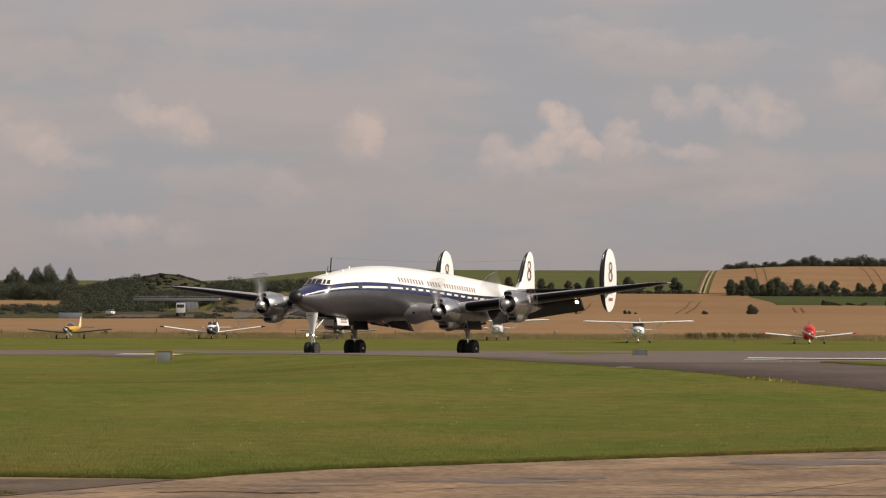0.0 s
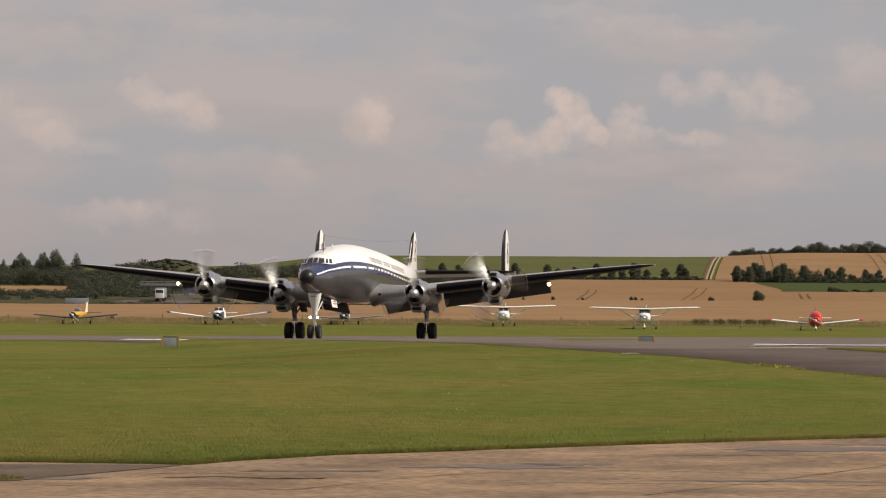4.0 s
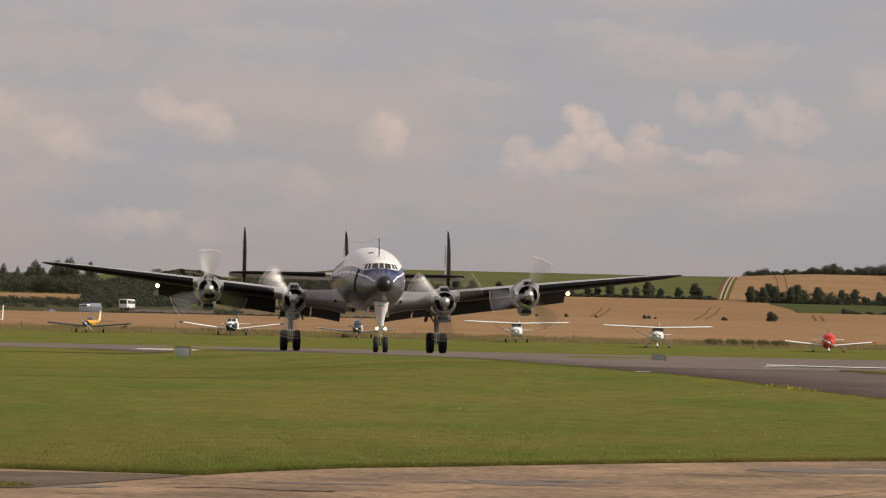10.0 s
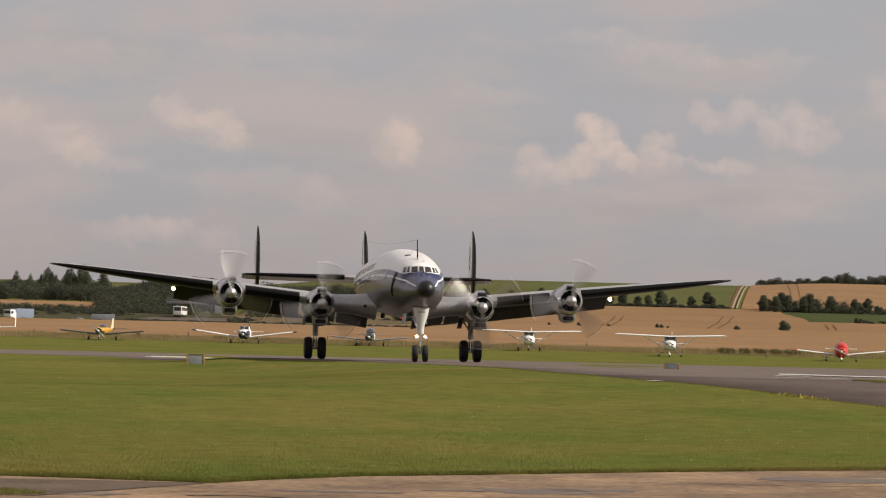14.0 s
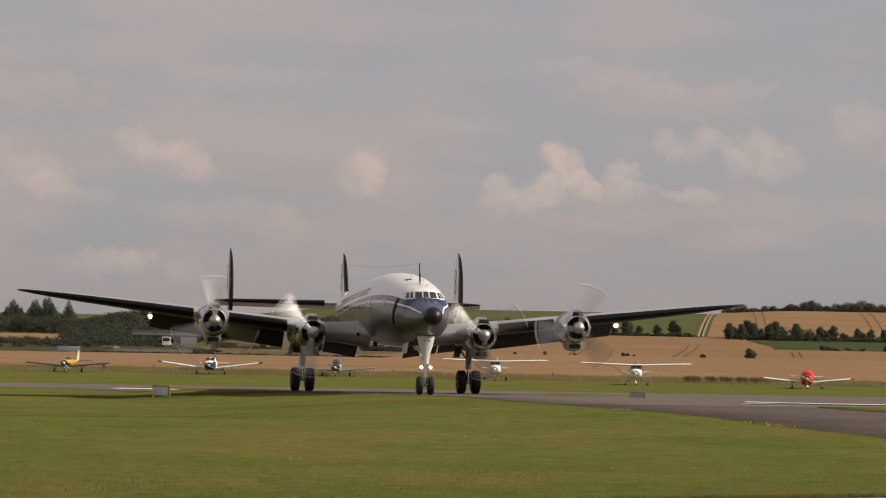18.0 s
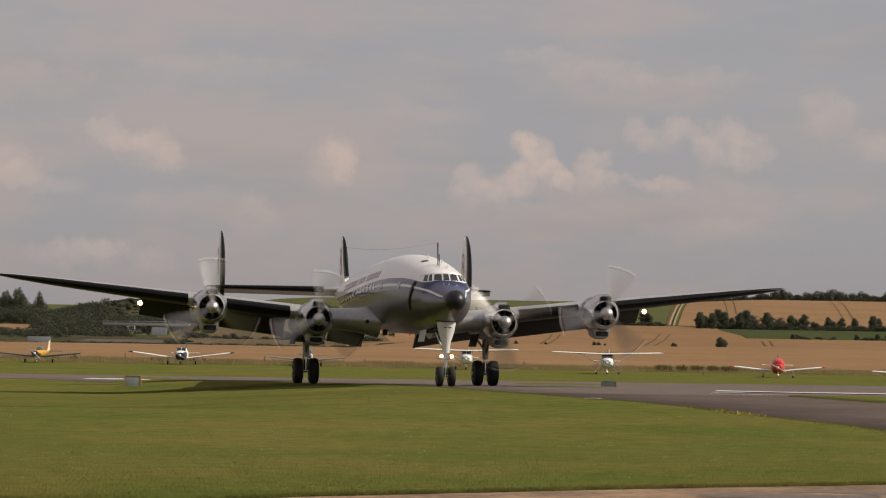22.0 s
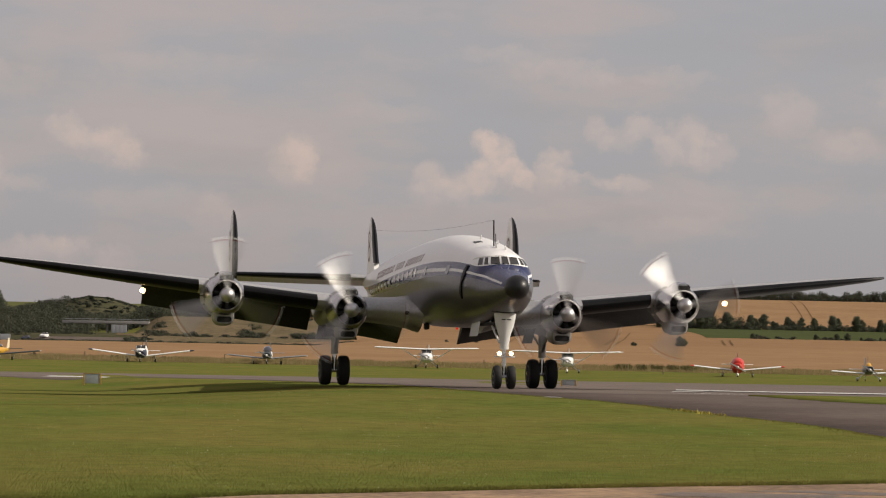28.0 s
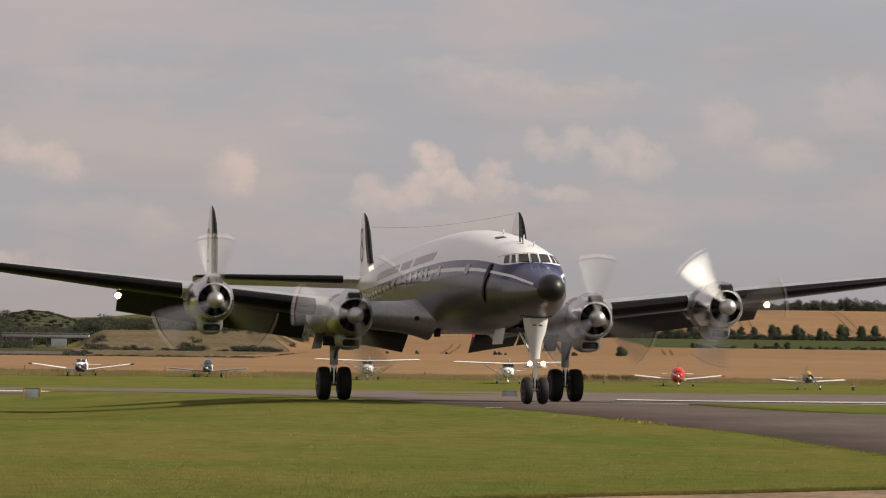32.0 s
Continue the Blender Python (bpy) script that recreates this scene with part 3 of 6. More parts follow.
    for cx, cy, rx, ry in ((0.35, 38.9, 1.3, 1.1), (1.2, 39.7, 0.9, 0.6), (5.3, 43.9, 2.2, 1.0), (6.6, 45.2, 1.8, 0.7), (-5.4, 35.6, 1.5, 0.5), (3.4, 35.3, 1.6, 0.35), (-1.9, 37.6, 1.2, 0.35)):
        stain(cx, cy, rx, ry)
    # narrow asphalt strip joining from the west
    sheet("asphalt_strip", lambda y: (-14, -3.62 - (39.2 - y) * 0.36), steps(34.8, 39.1, 8), M_STRIP, 0.02, "narrow grey asphalt strip beside the apron")
    stain(-6.5, 35.3, 1.5, 0.9, "grass_patch", "ragged patch of grass growing over the old paving", M_GRASS, 0.024)


make_ground()
make_paving()


# ---- the four-engined airliner; x forward, y to port, origin on the ground between the main wheels ----
TOP = ((-19.6, 4.86), (-19, 4.95), (-16, 5.1), (-12, 5.33), (-8, 5.56), (-4, 5.78), (0, 5.92), (3, 5.97), (5, 5.94), (7, 5.82), (9, 5.6), (11, 5.3), (12, 5.13), (12.6, 5.02), (13.0, 4.86), (13.4, 4.52), (14.15, 4.3), (14.9, 4.1), (15.4, 3.98), (15.55, 3.93))
LOW = ((-19.6, 4.72), (-19, 4.6), (-16, 4.15), (-12, 3.6), (-8, 3.1), (-4, 2.7), (0, 2.45), (4, 2.35), (7, 2.3), (10, 2.35), (12, 2.46), (12.9, 2.58), (13.65, 2.72), (14.53, 2.92), (15.28, 3.16), (15.55, 3.3))
WID = ((-19.6, 0.06), (-19, 0.28), (-16, 0.7), (-12, 1.15), (-8, 1.5), (-4, 1.72), (0, 1.8), (4, 1.8), (7, 1.76), (10, 1.56), (12, 1.31), (12.9, 1.12), (13.65, 0.94), (14.53, 0.72), (15.28, 0.48), (15.55, 0.36))
BAND_UP = ((-19.6, 4.83), (-16, 4.46), (-10, 4.30), (-5.4, 4.33), (-1.5, 4.47), (3.5, 4.68), (7.1, 4.76), (10, 4.71), (12, 4.55), (12.75, 4.46), (13.2, 4.47), (13.35, 4.56), (15.55, 4.66))
STRIPE = ((-19.6, 4.8), (-16, 4.33), (-10, 4.06), (-6.3, 4.09), (-2.2, 4.24), (2.2, 4.42), (6.5, 4.46), (9.9, 4.40), (11.3, 4.33), (13, 4.15), (15.55, 3.70))
BAND_LOW = ((-19.6, 4.77), (-16, 4.18), (-10, 3.85), (-5.1, 3.88), (0, 4.02), (4, 4.15), (8, 4.22), (10, 4.20), (12, 4.10), (13, 4.0), (15.55, 3.62))
STATIONS = [-19.6, -19.3, -19] + steps(-18, 11, 58) + steps(11.25, 15.5, 34) + [15.55]


def hull(x, z, side, out=0.0):
    """The point on the fuselage skin at station x and height z."""
    t, b, w = curve_read(x, TOP), curve_read(x, LOW), curve_read(x, WID)
    c, h = (t + b) / 2, (t - b) / 2
    u = min(1.0, max(-1.0, (z - c) / h))
    return Vector((x, side * (w + out) * math.sqrt(1 - u * u) ** 0.96, c + (h + out) * u))


def hull_strip(z_lo, z_hi, n, side, out=0.0, stations=STATIONS):
    """Skin between two heights given as functions of x, on one side."""
    bm = bmesh.new()
    rows = []
    for x in stations:
        t, b = curve_read(x, TOP), curve_read(x, LOW)
        c, h = (t + b) / 2, (t - b) / 2
        lo, hi = max(b, min(t, z_lo(x))), max(b, min(t, z_hi(x)))
        a0, a1 = math.asin(max(-1, min(1, (lo - c) / h))), math.asin(max(-1, min(1, (hi - c) / h)))
        rows.append([bm.verts.new(hull(x, c + h * math.sin(a0 + (a1 - a0) * i / n), side, out)) for i in range(n + 1)])
    for a, b in zip(rows, rows[1:]):
        for i in range(n):
            bm.faces.new((a[i], b[i], b[i + 1], a[i + 1]))
    return bm


def both(fn):
    """Joins what fn(side) makes for both sides into one bmesh."""
    bm = fn(1)
    other = fn(-1)
    tmp = bpy.data.meshes.new("tmp")
    other.to_mesh(tmp)
    other.free()
    bm.from_mesh(tmp)
    bpy.data.meshes.remove(tmp)
    bmesh.ops.remove_doubles(bm, verts=bm.verts, dist=1e-4)
    bmesh.ops.dissolve_degenerate(bm, edges=bm.edges, dist=1e-5)
    return bm


WING = ((1.2, 3.1, 5.8, 1.5), (1.8, 3.0, 5.6, 1.35), (2.6, 2.85, 5.4, 1.15), (4.3, 2.72, 5.0, 1.05), (9.1, 2.2, 3.95, 0.92), (12, 1.85, 3.3, 0.80), (16, 1.35, 2.35, 0.54), (17.8, 1.05, 1.8, 0.32), (18.5, 0.75, 1.25, 0.15), (18.74, 0.2, 0.5, 0.05))
# span, leading edge x, chord, thickness


def wing_read(y):
    return [interp(y, [(w[0], w[k]) for w in WING]) for k in (1, 2, 3)]


def wing_z(y):
    return 2.72 + 0.113 * y


def wing_point(y, s, upper, side, grow=0.0):
    """A point of the wing's skin: s from 0 at the leading edge to 1 at the trailing edge."""
    le, chord, th = wing_read(y)
    yt = 5 * (0.2969 * math.sqrt(s) - 0.126 * s - 0.3516 * s * s + 0.2843 * s**3 - 0.1036 * s**4)
    z = th * (yt * (0.62 if upper else -0.8)) + (grow if upper else -grow)
    return (le - chord * s + (grow if s == 0 else 0), side * y, wing_z(y) + z + 0.05 * chord * math.sin(math.pi * s) * 0.4 - 0.02 * chord * (s - 0.3))


def wing_piece(side, ys, s0, s1, n=9, grow=0.0):
    """A closed piece of wing between chord fractions s0 and s1."""
    rings = []
    for y in ys:
        ss = [s0 + (s1 - s0) * (i / n) ** 1.8 for i in range(n + 1)]
        up = [wing_point(y, s, True, side, grow) for s in ss]
        lo = [wing_point(y, s, False, side, grow) for s in reversed(ss)]
        rings.append(up + (lo[:-1] if s0 == 0 else lo))
    return loft(rings)


def wing_boot(side, ys, s_up=0.055, s_low=0.24, grow=0.012):
    """Rubber over the nose of the wing: little above the leading edge, more below it."""
    rings = []
    for y in ys:
        up = [wing_point(y, s_up * (1 - k / 4) ** 2, True, side, grow) for k in range(4)]
        low = [wing_point(y, s_low * (k / 8) ** 2, False, side, grow) for k in range(9)]
        rings.append(up + low + [(low[-1][0], low[-1][1], low[-1][2] + 2.5 * grow), (up[0][0], up[0][1], up[0][2] - 2.5 * grow)])
    return loft(rings)


def flap(side, y0, y1, s=0.78, drop=40, chord_k=0.345):
    """A lowered flap behind the wing."""
    rings = []
    for y in steps(y0, y1, 4):
        le, chord, th = wing_read(y)
        px, py, pz = wing_point(y, s, False, side)
        c = (chord * 0.1 + 0.82) * chord_k / 0.345
        d = radians(drop)
        ring = []
        for u, v in ((0, 0.09), (0.12, 0.14), (0.4, 0.11), (1, 0.01), (1, -0.01), (0.4, -0.05), (0.12, -0.06), (0, -0.01)):
            ring.append((px - 0.12 - c * (u * math.cos(d) + v * math.sin(d)), py, pz - 0.06 + c * (v * math.cos(d) - u * math.sin(d))))
        rings.append(ring)
    return loft(rings)


def fin_piece(x_le, x_te, z0, z1, y, thick, s0, s1, n=18, sharp=0.5, base_round=True):
    """An upright fin of elliptic outline between two heights; s0..s1 is the kept part of the chord."""
    rings = []
    zc, zh = (z0 + z1) / 2, (z1 - z0) / 2
    for i in range(n + 1):
        v = -1 + 2 * i / n
        v = math.sin(v * math.pi / 2)
        if base_round or v > 0:
            k = max(0.0, 1 - abs(v) ** 2.3) ** sharp
        else:
            k = 1.0
        k = max(k, 0.03)
        xm = x_le - (x_le - x_te) * 0.56
        le, te = xm + (x_le - xm) * k, xm + (x_te - xm) * k
        ring = []
        m = 6
        ss = [s0 + (s1 - s0) * j / m for j in range(m + 1)]
        for s in ss:
            t = thick * k * 2.6 * (math.sqrt(s) - s * 0.98)
            ring.append((le + (te - le) * s, y + t, zc + zh * v))
        for s in reversed(ss if s0 > 0 else ss[1:]):
            t = thick * k * 2.6 * (math.sqrt(s) - s * 0.98)
            ring.append((le + (te - le) * s, y - t - (0.0005 if s == s1 else 0), zc + zh * v))
        rings.append(ring)
    return loft(rings)


FIN_LE = ((4.7, -15.0), (5.2, -15.75), (5.6, -16.25), (6.2, -16.62), (6.9, -17.0), (7.35, -17.36), (7.6, -17.72), (7.72, -18.05), (7.76, -18.3))
FIN_TE = ((4.7, -19.15), (6.2, -19.12), (6.9, -19.02), (7.35, -18.88), (7.6, -18.7), (7.72, -18.55), (7.76, -18.4))


def swept_fin(s0, s1, thick, z_from=4.7):
    """The middle fin, rising from the back of the fuselage; s0..s1 is the kept part of the chord."""
    rings = []
    for z in [z_from + (7.76 - z_from) * math.sin(math.pi / 2 * k / 20) for k in range(21)]:
        le, te = interp(z, FIN_LE), interp(z, FIN_TE)
        k = min(1.0, (le - te) / 2.2) * thick * 2.6
        ss = [s0 + (s1 - s0) * j / 7 for j in range(8)]
        half = [(le + (te - le) * q, k * (math.sqrt(q) - q * 0.98)) for q in ss]
        rings.append([(x, t, z) for x, t in half] + [(x, -t - 0.0005, z) for x, t in reversed(half if s0 > 0 else half[1:])])
    return loft(rings)


def make_wheel(parent, name, x, y, r, w):
    prof = [(-w / 2, r * 0.55), (-w / 2, r * 0.80), (-w * 0.44, r * 0.93), (-w * 0.25, r * 0.985), (0, r), (w * 0.25, r * 0.985), (w * 0.44, r * 0.93), (w / 2, r * 0.80), (w / 2, r * 0.55)]
    seg = 32
    rings = [[(rr * math.cos(2 * math.pi * i / seg), xx, rr * math.sin(2 * math.pi * i / seg)) for i in range(seg)] for xx, rr in prof]
    tyre = part(name, loft(rings), M_TYRE, parent, "black rubber tyre on a grey hub")
    tyre.matrix_basis = pose(x, y, r)
    hub = [(-w * 0.52, 0.0), (-w * 0.52, r * 0.16), (-w * 0.40, r * 0.22), (-w * 0.36, r * 0.44), (-w * 0.505, r * 0.50), (-w * 0.505, r * 0.56), (w * 0.505, r * 0.56), (w * 0.505, r * 0.50), (w * 0.36, r * 0.44), (w * 0.40, r * 0.22), (w * 0.52, r * 0.16), (w * 0.52, 0.0)]
    rings = [[(max(rr, 0.001) * math.cos(2 * math.pi * i / 20), xx, max(rr, 0.001) * math.sin(2 * math.pi * i / 20)) for i in range(20)] for xx, rr in hub]
    part("hub", loft(rings), M_RIM, tyre, "grey metal wheel hub")
    for k in range(6):
        b = bmesh.new()
        a = math.pi / 3 * k
        tube(b, (0.33 * r * math.cos(a), -w * 0.44, 0.33 * r * math.sin(a)), (0.33 * r * math.cos(a), w * 0.44, 0.33 * r * math.sin(a)), 0.03 * r + 0.01, seg=8)
        part("bolt", b, M_STEEL, tyre)
    return tyre


def blade_mesh():
    """One paddle blade, standing up from the hub along z, turning about x."""
    rings = []
    for i in range(13):
        v = i / 12
        z = 0.24 + v * (2.10 - 0.24)
        c = interp(v, [(0, 0.10), (0.15, 0.13), (0.4, 0.19), (0.75, 0.205), (0.93, 0.19), (1, 0.17)])
        th = interp(v, [(0, 0.09), (0.15, 0.055), (0.5, 0.03), (1, 0.014)])
        a = -radians(interp(v, [(0, 68), (0.3, 52), (1, 24)]))
        rings.append([(th * math.cos(q) * math.cos(a) + c * math.sin(q) * math.sin(a), c * math.sin(q) * math.cos(a) - th * math.cos(q) * math.sin(a), z) for q in [2 * math.pi * k / 12 for k in range(12)]])
    return loft(rings)


def blade_band(z0, z1):
    rings = []
    for z in (z0, z1):
        a = -radians(24)
        c = 0.175 if z < 2.2 else 0.10
        th = 0.018
        rings.append([(th * math.cos(q) * math.cos(a) + c * math.sin(q) * math.sin(a), c * math.sin(q) * math.cos(a) - th * math.cos(q) * math.sin(a), z) for q in [2 * math.pi * k / 12 for k in range(12)]])
    return loft(rings)


def make_engine(plane, x, y, z, inner):
    """Cowling, scoops, nacelle and propeller with the hub's tip at x."""
    s = 1 if y > 0 else -1
    seg = 36
    cx = x - 0.62
    prof = [(0.0, 0.545), (0.03, 0.59), (-0.05, 0.645), (-0.25, 0.71), (-0.7, 0.765), (-1.3, 0.775), (-1.75, 0.75)]
    inner_p = [(-1.75, 0.70), (-0.4, 0.60), (-0.03, 0.53)]
    rings = [[(cx + px, y + r * math.cos(2 * math.pi * i / seg), z + r * math.sin(2 * math.pi * i / seg) * 1.02) for i in range(seg)] for px, r in prof + inner_p]
    rings.append(rings[0])
    cowl = part("engine_cowling", loft(rings, caps=(False, False)), M_ALU, plane, "polished aluminium engine cowling with open front")
    # cowl flaps ring
    for k in range(14):
        a0, a1 = 2 * math.pi * (k + 0.06) / 14, 2 * math.pi * (k + 0.94) / 14
        b = loft([[(cx - 1.77, y + 0.752 * math.cos(a), z + 0.765 * math.sin(a)), (cx - 2.1, y + 0.83 * math.cos(a), z + 0.845 * math.sin(a)), (cx - 2.1, y + 0.81 * math.cos(a), z + 0.825 * math.sin(a)), (cx - 1.77, y + 0.735 * math.cos(a), z + 0.748 * math.sin(a))] for a in (a0, (a0 + a1) / 2, a1)])
        part("cowl_flap", b, M_ALU_DULL, cowl)
    b = turned([(-1.70, 0.69), (-1.78, 0.725), (-2.16, 0.73), (-2.2, 0.69)], 28)
    bmesh.ops.translate(b, verts=b.verts, vec=(cx, y, z))
    part("exhaust_collar", b, M_DARK, cowl, "sooty exhaust collar behind the cowling")
    # engine behind the opening
    b = turned([(-0.55, 0.001), (-0.55, 0.58), (-1.6, 0.6), (-1.6, 0.001)], 24)
    bmesh.ops.translate(b, verts=b.verts, vec=(cx, y, z))
    part("engine_block", b, M_DARK, cowl, "sooty dark radial engine")
    for k in range(9):
        a = 2 * math.pi * k / 9
        b = bmesh.new()
        tube(b, (cx - 0.35, y + 0.2 * math.cos(a), z + 0.2 * math.sin(a)), (cx - 0.35, y + 0.52 * math.cos(a), z + 0.52 * math.sin(a)), 0.085, 0.10, 10)
        part("cylinder_head", b, M_DARK, cowl)
    b = turned([(0.05, 0.001), (0.05, 0.14), (-0.2, 0.2), (-0.5, 0.24), (-0.5, 0.001)], 20)
    bmesh.ops.translate(b, verts=b.verts, vec=(cx, y, z))
    part("gear_case", b, M_ALU_DULL, cowl)
    # air scoop on top
    rings = []
    for px, w, h in ((-0.14, 0.26, 0.17), (-0.05, 0.29, 0.21), (-0.6, 0.29, 0.19), (-1.5, 0.26, 0.10), (-2.2, 0.18, -0.02)):
        zz = z + interp(-px, [(-0.1, 0.60), (0.05, 0.62), (0.25, 0.69), (0.7, 0.76), (1.5, 0.77), (2.2, 0.74)])
        rings.append([(cx + px, y + w * q, zz + e * h) for q, e in ((-1, -0.4), (-0.95, 0.5), (-0.7, 1), (0.7, 1), (0.95, 0.5), (1, -0.4))])
    part("air_scoop", loft(rings), M_ALU, cowl, "aluminium carburettor air scoop")
    b = bmesh.new()
    box(b, (0.06, 0.42, 0.17), pose(cx - 0.05, y, z + 0.70), 0.04)
    part("scoop_mouth", b, M_DARK, cowl)
    # oil cooler below
    rings = []
    for px, w, h in ((-0.75, 0.35, 0.25), (-0.8, 0.40, 0.30), (-1.3, 0.42, 0.33), (-1.9, 0.38, 0.26), (-2.6, 0.2, 0.08)):
        rings.append([(cx + px, y + w * q, z - 0.84 + e * h) for q, e in ((-1, 0.9), (-1, -0.1), (-0.92, -0.55), (-0.7, -0.86), (-0.4, -1), (0.4, -1), (0.7, -0.86), (0.92, -0.55), (1, -0.1), (1, 0.9))])
    part("oil_cooler", loft(rings), M_ALU_DULL, cowl, "oil cooler scoop under the cowling")
    b = bmesh.new()
    box(b, (0.05, 0.58, 0.24), pose(cx - 0.76, y, z - 0.93), 0.08)
    part("cooler_mouth", b, M_DARK, cowl)
    # nacelle faired into the wing
    wz = wing_z(abs(y))
    if inner:
        st = ((-1.76, 0.70, 0.70, z), (-2.6, 0.74, 0.72, z - 0.03), (-4, 0.74, 0.72, z - 0.1), (-6, 0.66, 0.62, z - 0.05), (-8.2, 0.42, 0.34, z + 0.1), (-9.4, 0.08, 0.08, z + 0.22))
    else:
        st = ((-1.76, 0.70, 0.70, z), (-2.6, 0.68, 0.66, z + 0.03), (-4, 0.52, 0.52, z + 0.1), (-5.4, 0.28, 0.28, z + 0.2), (-6.6, 0.05, 0.05, z + 0.3))
    rings = [[(cx + px, y + w * math.cos(2 * math.pi * i / 28), zz + h * math.sin(2 * math.pi * i / 28)) for i in range(28)] for px, w, h, zz in st]
    nac = part("nacelle", loft(rings), M_ALU_DULL if inner else M_ALU, plane, "grey metal engine nacelle")
    # propeller
    hub = turned([(0.0, 0.01), (-0.02, 0.10), (-0.08, 0.185), (-0.2, 0.255), (-0.36, 0.29), (-0.52, 0.295), (-0.56, 0.24), (-0.6, 0.12)], 24)
    prop = part("propeller", hub, M_SPIN, plane, "spinning three-bladed propeller with polished hub")
    return cowl, nac, prop


INTAKE = (3.18, 1.87, 2.9)
M_MARK_RED = mat("faded_red_mark", (0.3, 0.12, 0.1), 0.5, 0, 0.2, 8)


def make_airliner():
    P = thing("airliner", "vintage four-engined propeller airliner, white, blue and bare metal, taxiing on asphalt", "airliner")
    f = lambda table: (lambda x: curve_read(x, table))
    hi = lambda x: curve_read(x, TOP)
    lo = lambda x: curve_read(x, LOW)
    crown = part("fuselage_crown", both(lambda s: hull_strip(f(BAND_UP), hi, 14, s)), M_CROWN, P, "glossy white upper fuselage")
    band = part("fuselage_band", both(lambda s: hull_strip(f(BAND_LOW), f(BAND_UP), 8, s)), M_BLUE, P, "dark blue band along the fuselage")
    belly = part("fuselage_belly", both(lambda s: hull_strip(lo, f(BAND_LOW), 16, s)), M_BELLY, P, "bare polished aluminium belly, dark reflections put into its colour")
    for s in (1, -1):
        st = [x for x in STATIONS if -15 <= x <= 15.2]
        part("cheat_line", hull_strip(lambda x: curve_read(x, STRIPE) - interp(x, ((9, 0.065), (14, 0.035))), lambda x: curve_read(x, STRIPE) + interp(x, ((9, 0.065), (14, 0.035))), 2, s, 0.006, st), M_STRIPE, band, "white stripe on the blue band")
    # nose
    dome = turned([(0.50, 0.02), (0.48, 0.12), (0.42, 0.23), (0.30, 0.34), (0.14, 0.42), (-0.04, 0.45), (-0.16, 0.44)], 30)
    bmesh.ops.transform(dome, matrix=pose(15.5, 0, 3.63, 0, 4, 0), verts=dome.verts)
    part("radome", dome, M_RADOME, P, "matt black radar nose")
    # cockpit glazing
    def pane(corners, facing):
        b = bmesh.new()
        cen = sum(corners, Vector()) / 4
        nrm = (corners[1] - corners[0]).cross(corners[3] - corners[0]).normalized()
        if nrm.dot(facing) < 0:
            nrm = -nrm
        fr = [b.verts.new(cen + (p - cen) * 0.93 + nrm * 0.03) for p in corners]
        inn = [b.verts.new(p - nrm * 0.1) for p in corners]
        b.faces.new(fr)
        for i in range(4):
            b.faces.new((fr[i], fr[(i + 1) % 4], inn[(i + 1) % 4], inn[i]))
        part("windscreen_pane", b, M_GLASS, crown, "dark cockpit window pane", smooth=False)

    pane([nose_at(0.125, 4.535, -1), nose_at(0.125, 4.535, 1), nose_at(0.115, 4.81, 1), nose_at(0.115, 4.81, -1)], Vector((1, 0, 0.4)))
    for s in (1, -1):
        for quad in (((0.185, 4.535), (0.53, 4.515), (0.475, 4.795), (0.165, 4.81)), ((0.60, 4.51), (0.735, 4.50), (0.64, 4.77), (0.545, 4.785)), ((0.785, 4.495), (0.915, 4.49), (0.79, 4.755), (0.69, 4.765))):
            pane([nose_at(y, z, s) for y, z in quad], Vector((0.7, s * 0.6, 0.4)))
        # wiper and the lip over the panes
        b = bmesh.new()
        for (y0, z0), (y1, z1) in zip(((0.0, 4.845), (0.17, 4.842), (0.48, 4.828), (0.66, 4.808), (0.80, 4.785)), ((0.17, 4.842), (0.48, 4.828), (0.66, 4.808), (0.80, 4.785), (0.93, 4.74))):
            tube(b, nose_at(y0, z0, s), nose_at(y1, z1, s), 0.028, seg=8)
        part("window_lip", b, M_CROWN, crown, "white raised lip over the cockpit windows")
        b = bmesh.new()
        tube(b, nose_at(0.3, 4.82, s) + Vector((0.06, 0, 0.02)), nose_at(0.34, 4.72, s) + Vector((0.06, 0, 0.02)), 0.012, seg=6)
        part("wiper", b, M_WIRE, crown, "dark wiper arm")
    # cabin windows on both sides
    win = [9.85, 6.4, 4.37, 3.6, 2.62, 1.54, 0.6, -0.44, -1.51, -2.65, -3.7, -4.82, -5.95, -7.05, -8.2, -9.4, -10.5]
    for s in (1, -1):
        for x in win:
            zc = curve_read(x, STRIPE)
            ring = []
            for k in range(14):
                a = 2 * math.pi * k / 14
                ca, sa = math.cos(a), math.sin(a)
                dx = 0.21 * math.copysign(abs(ca) ** 0.6, ca)
                dz = 0.165 * math.copysign(abs(sa) ** 0.6, sa)
                ring.append(hull(x + dx, zc + dz, s, 0.02))
            b = bmesh.new()
            b.faces.new([b.verts.new(p) for p in ring])
            r = bmesh.ops.extrude_face_region(b, geom=b.faces[:])
            bmesh.ops.translate(b, verts=[v for v in r["geom"] if isinstance(v, bmesh.types.BMVert)], vec=(0, -s * 0.06, 0))
            part("cabin_window", b, M_PANE, band, "small cabin window", smooth=False)
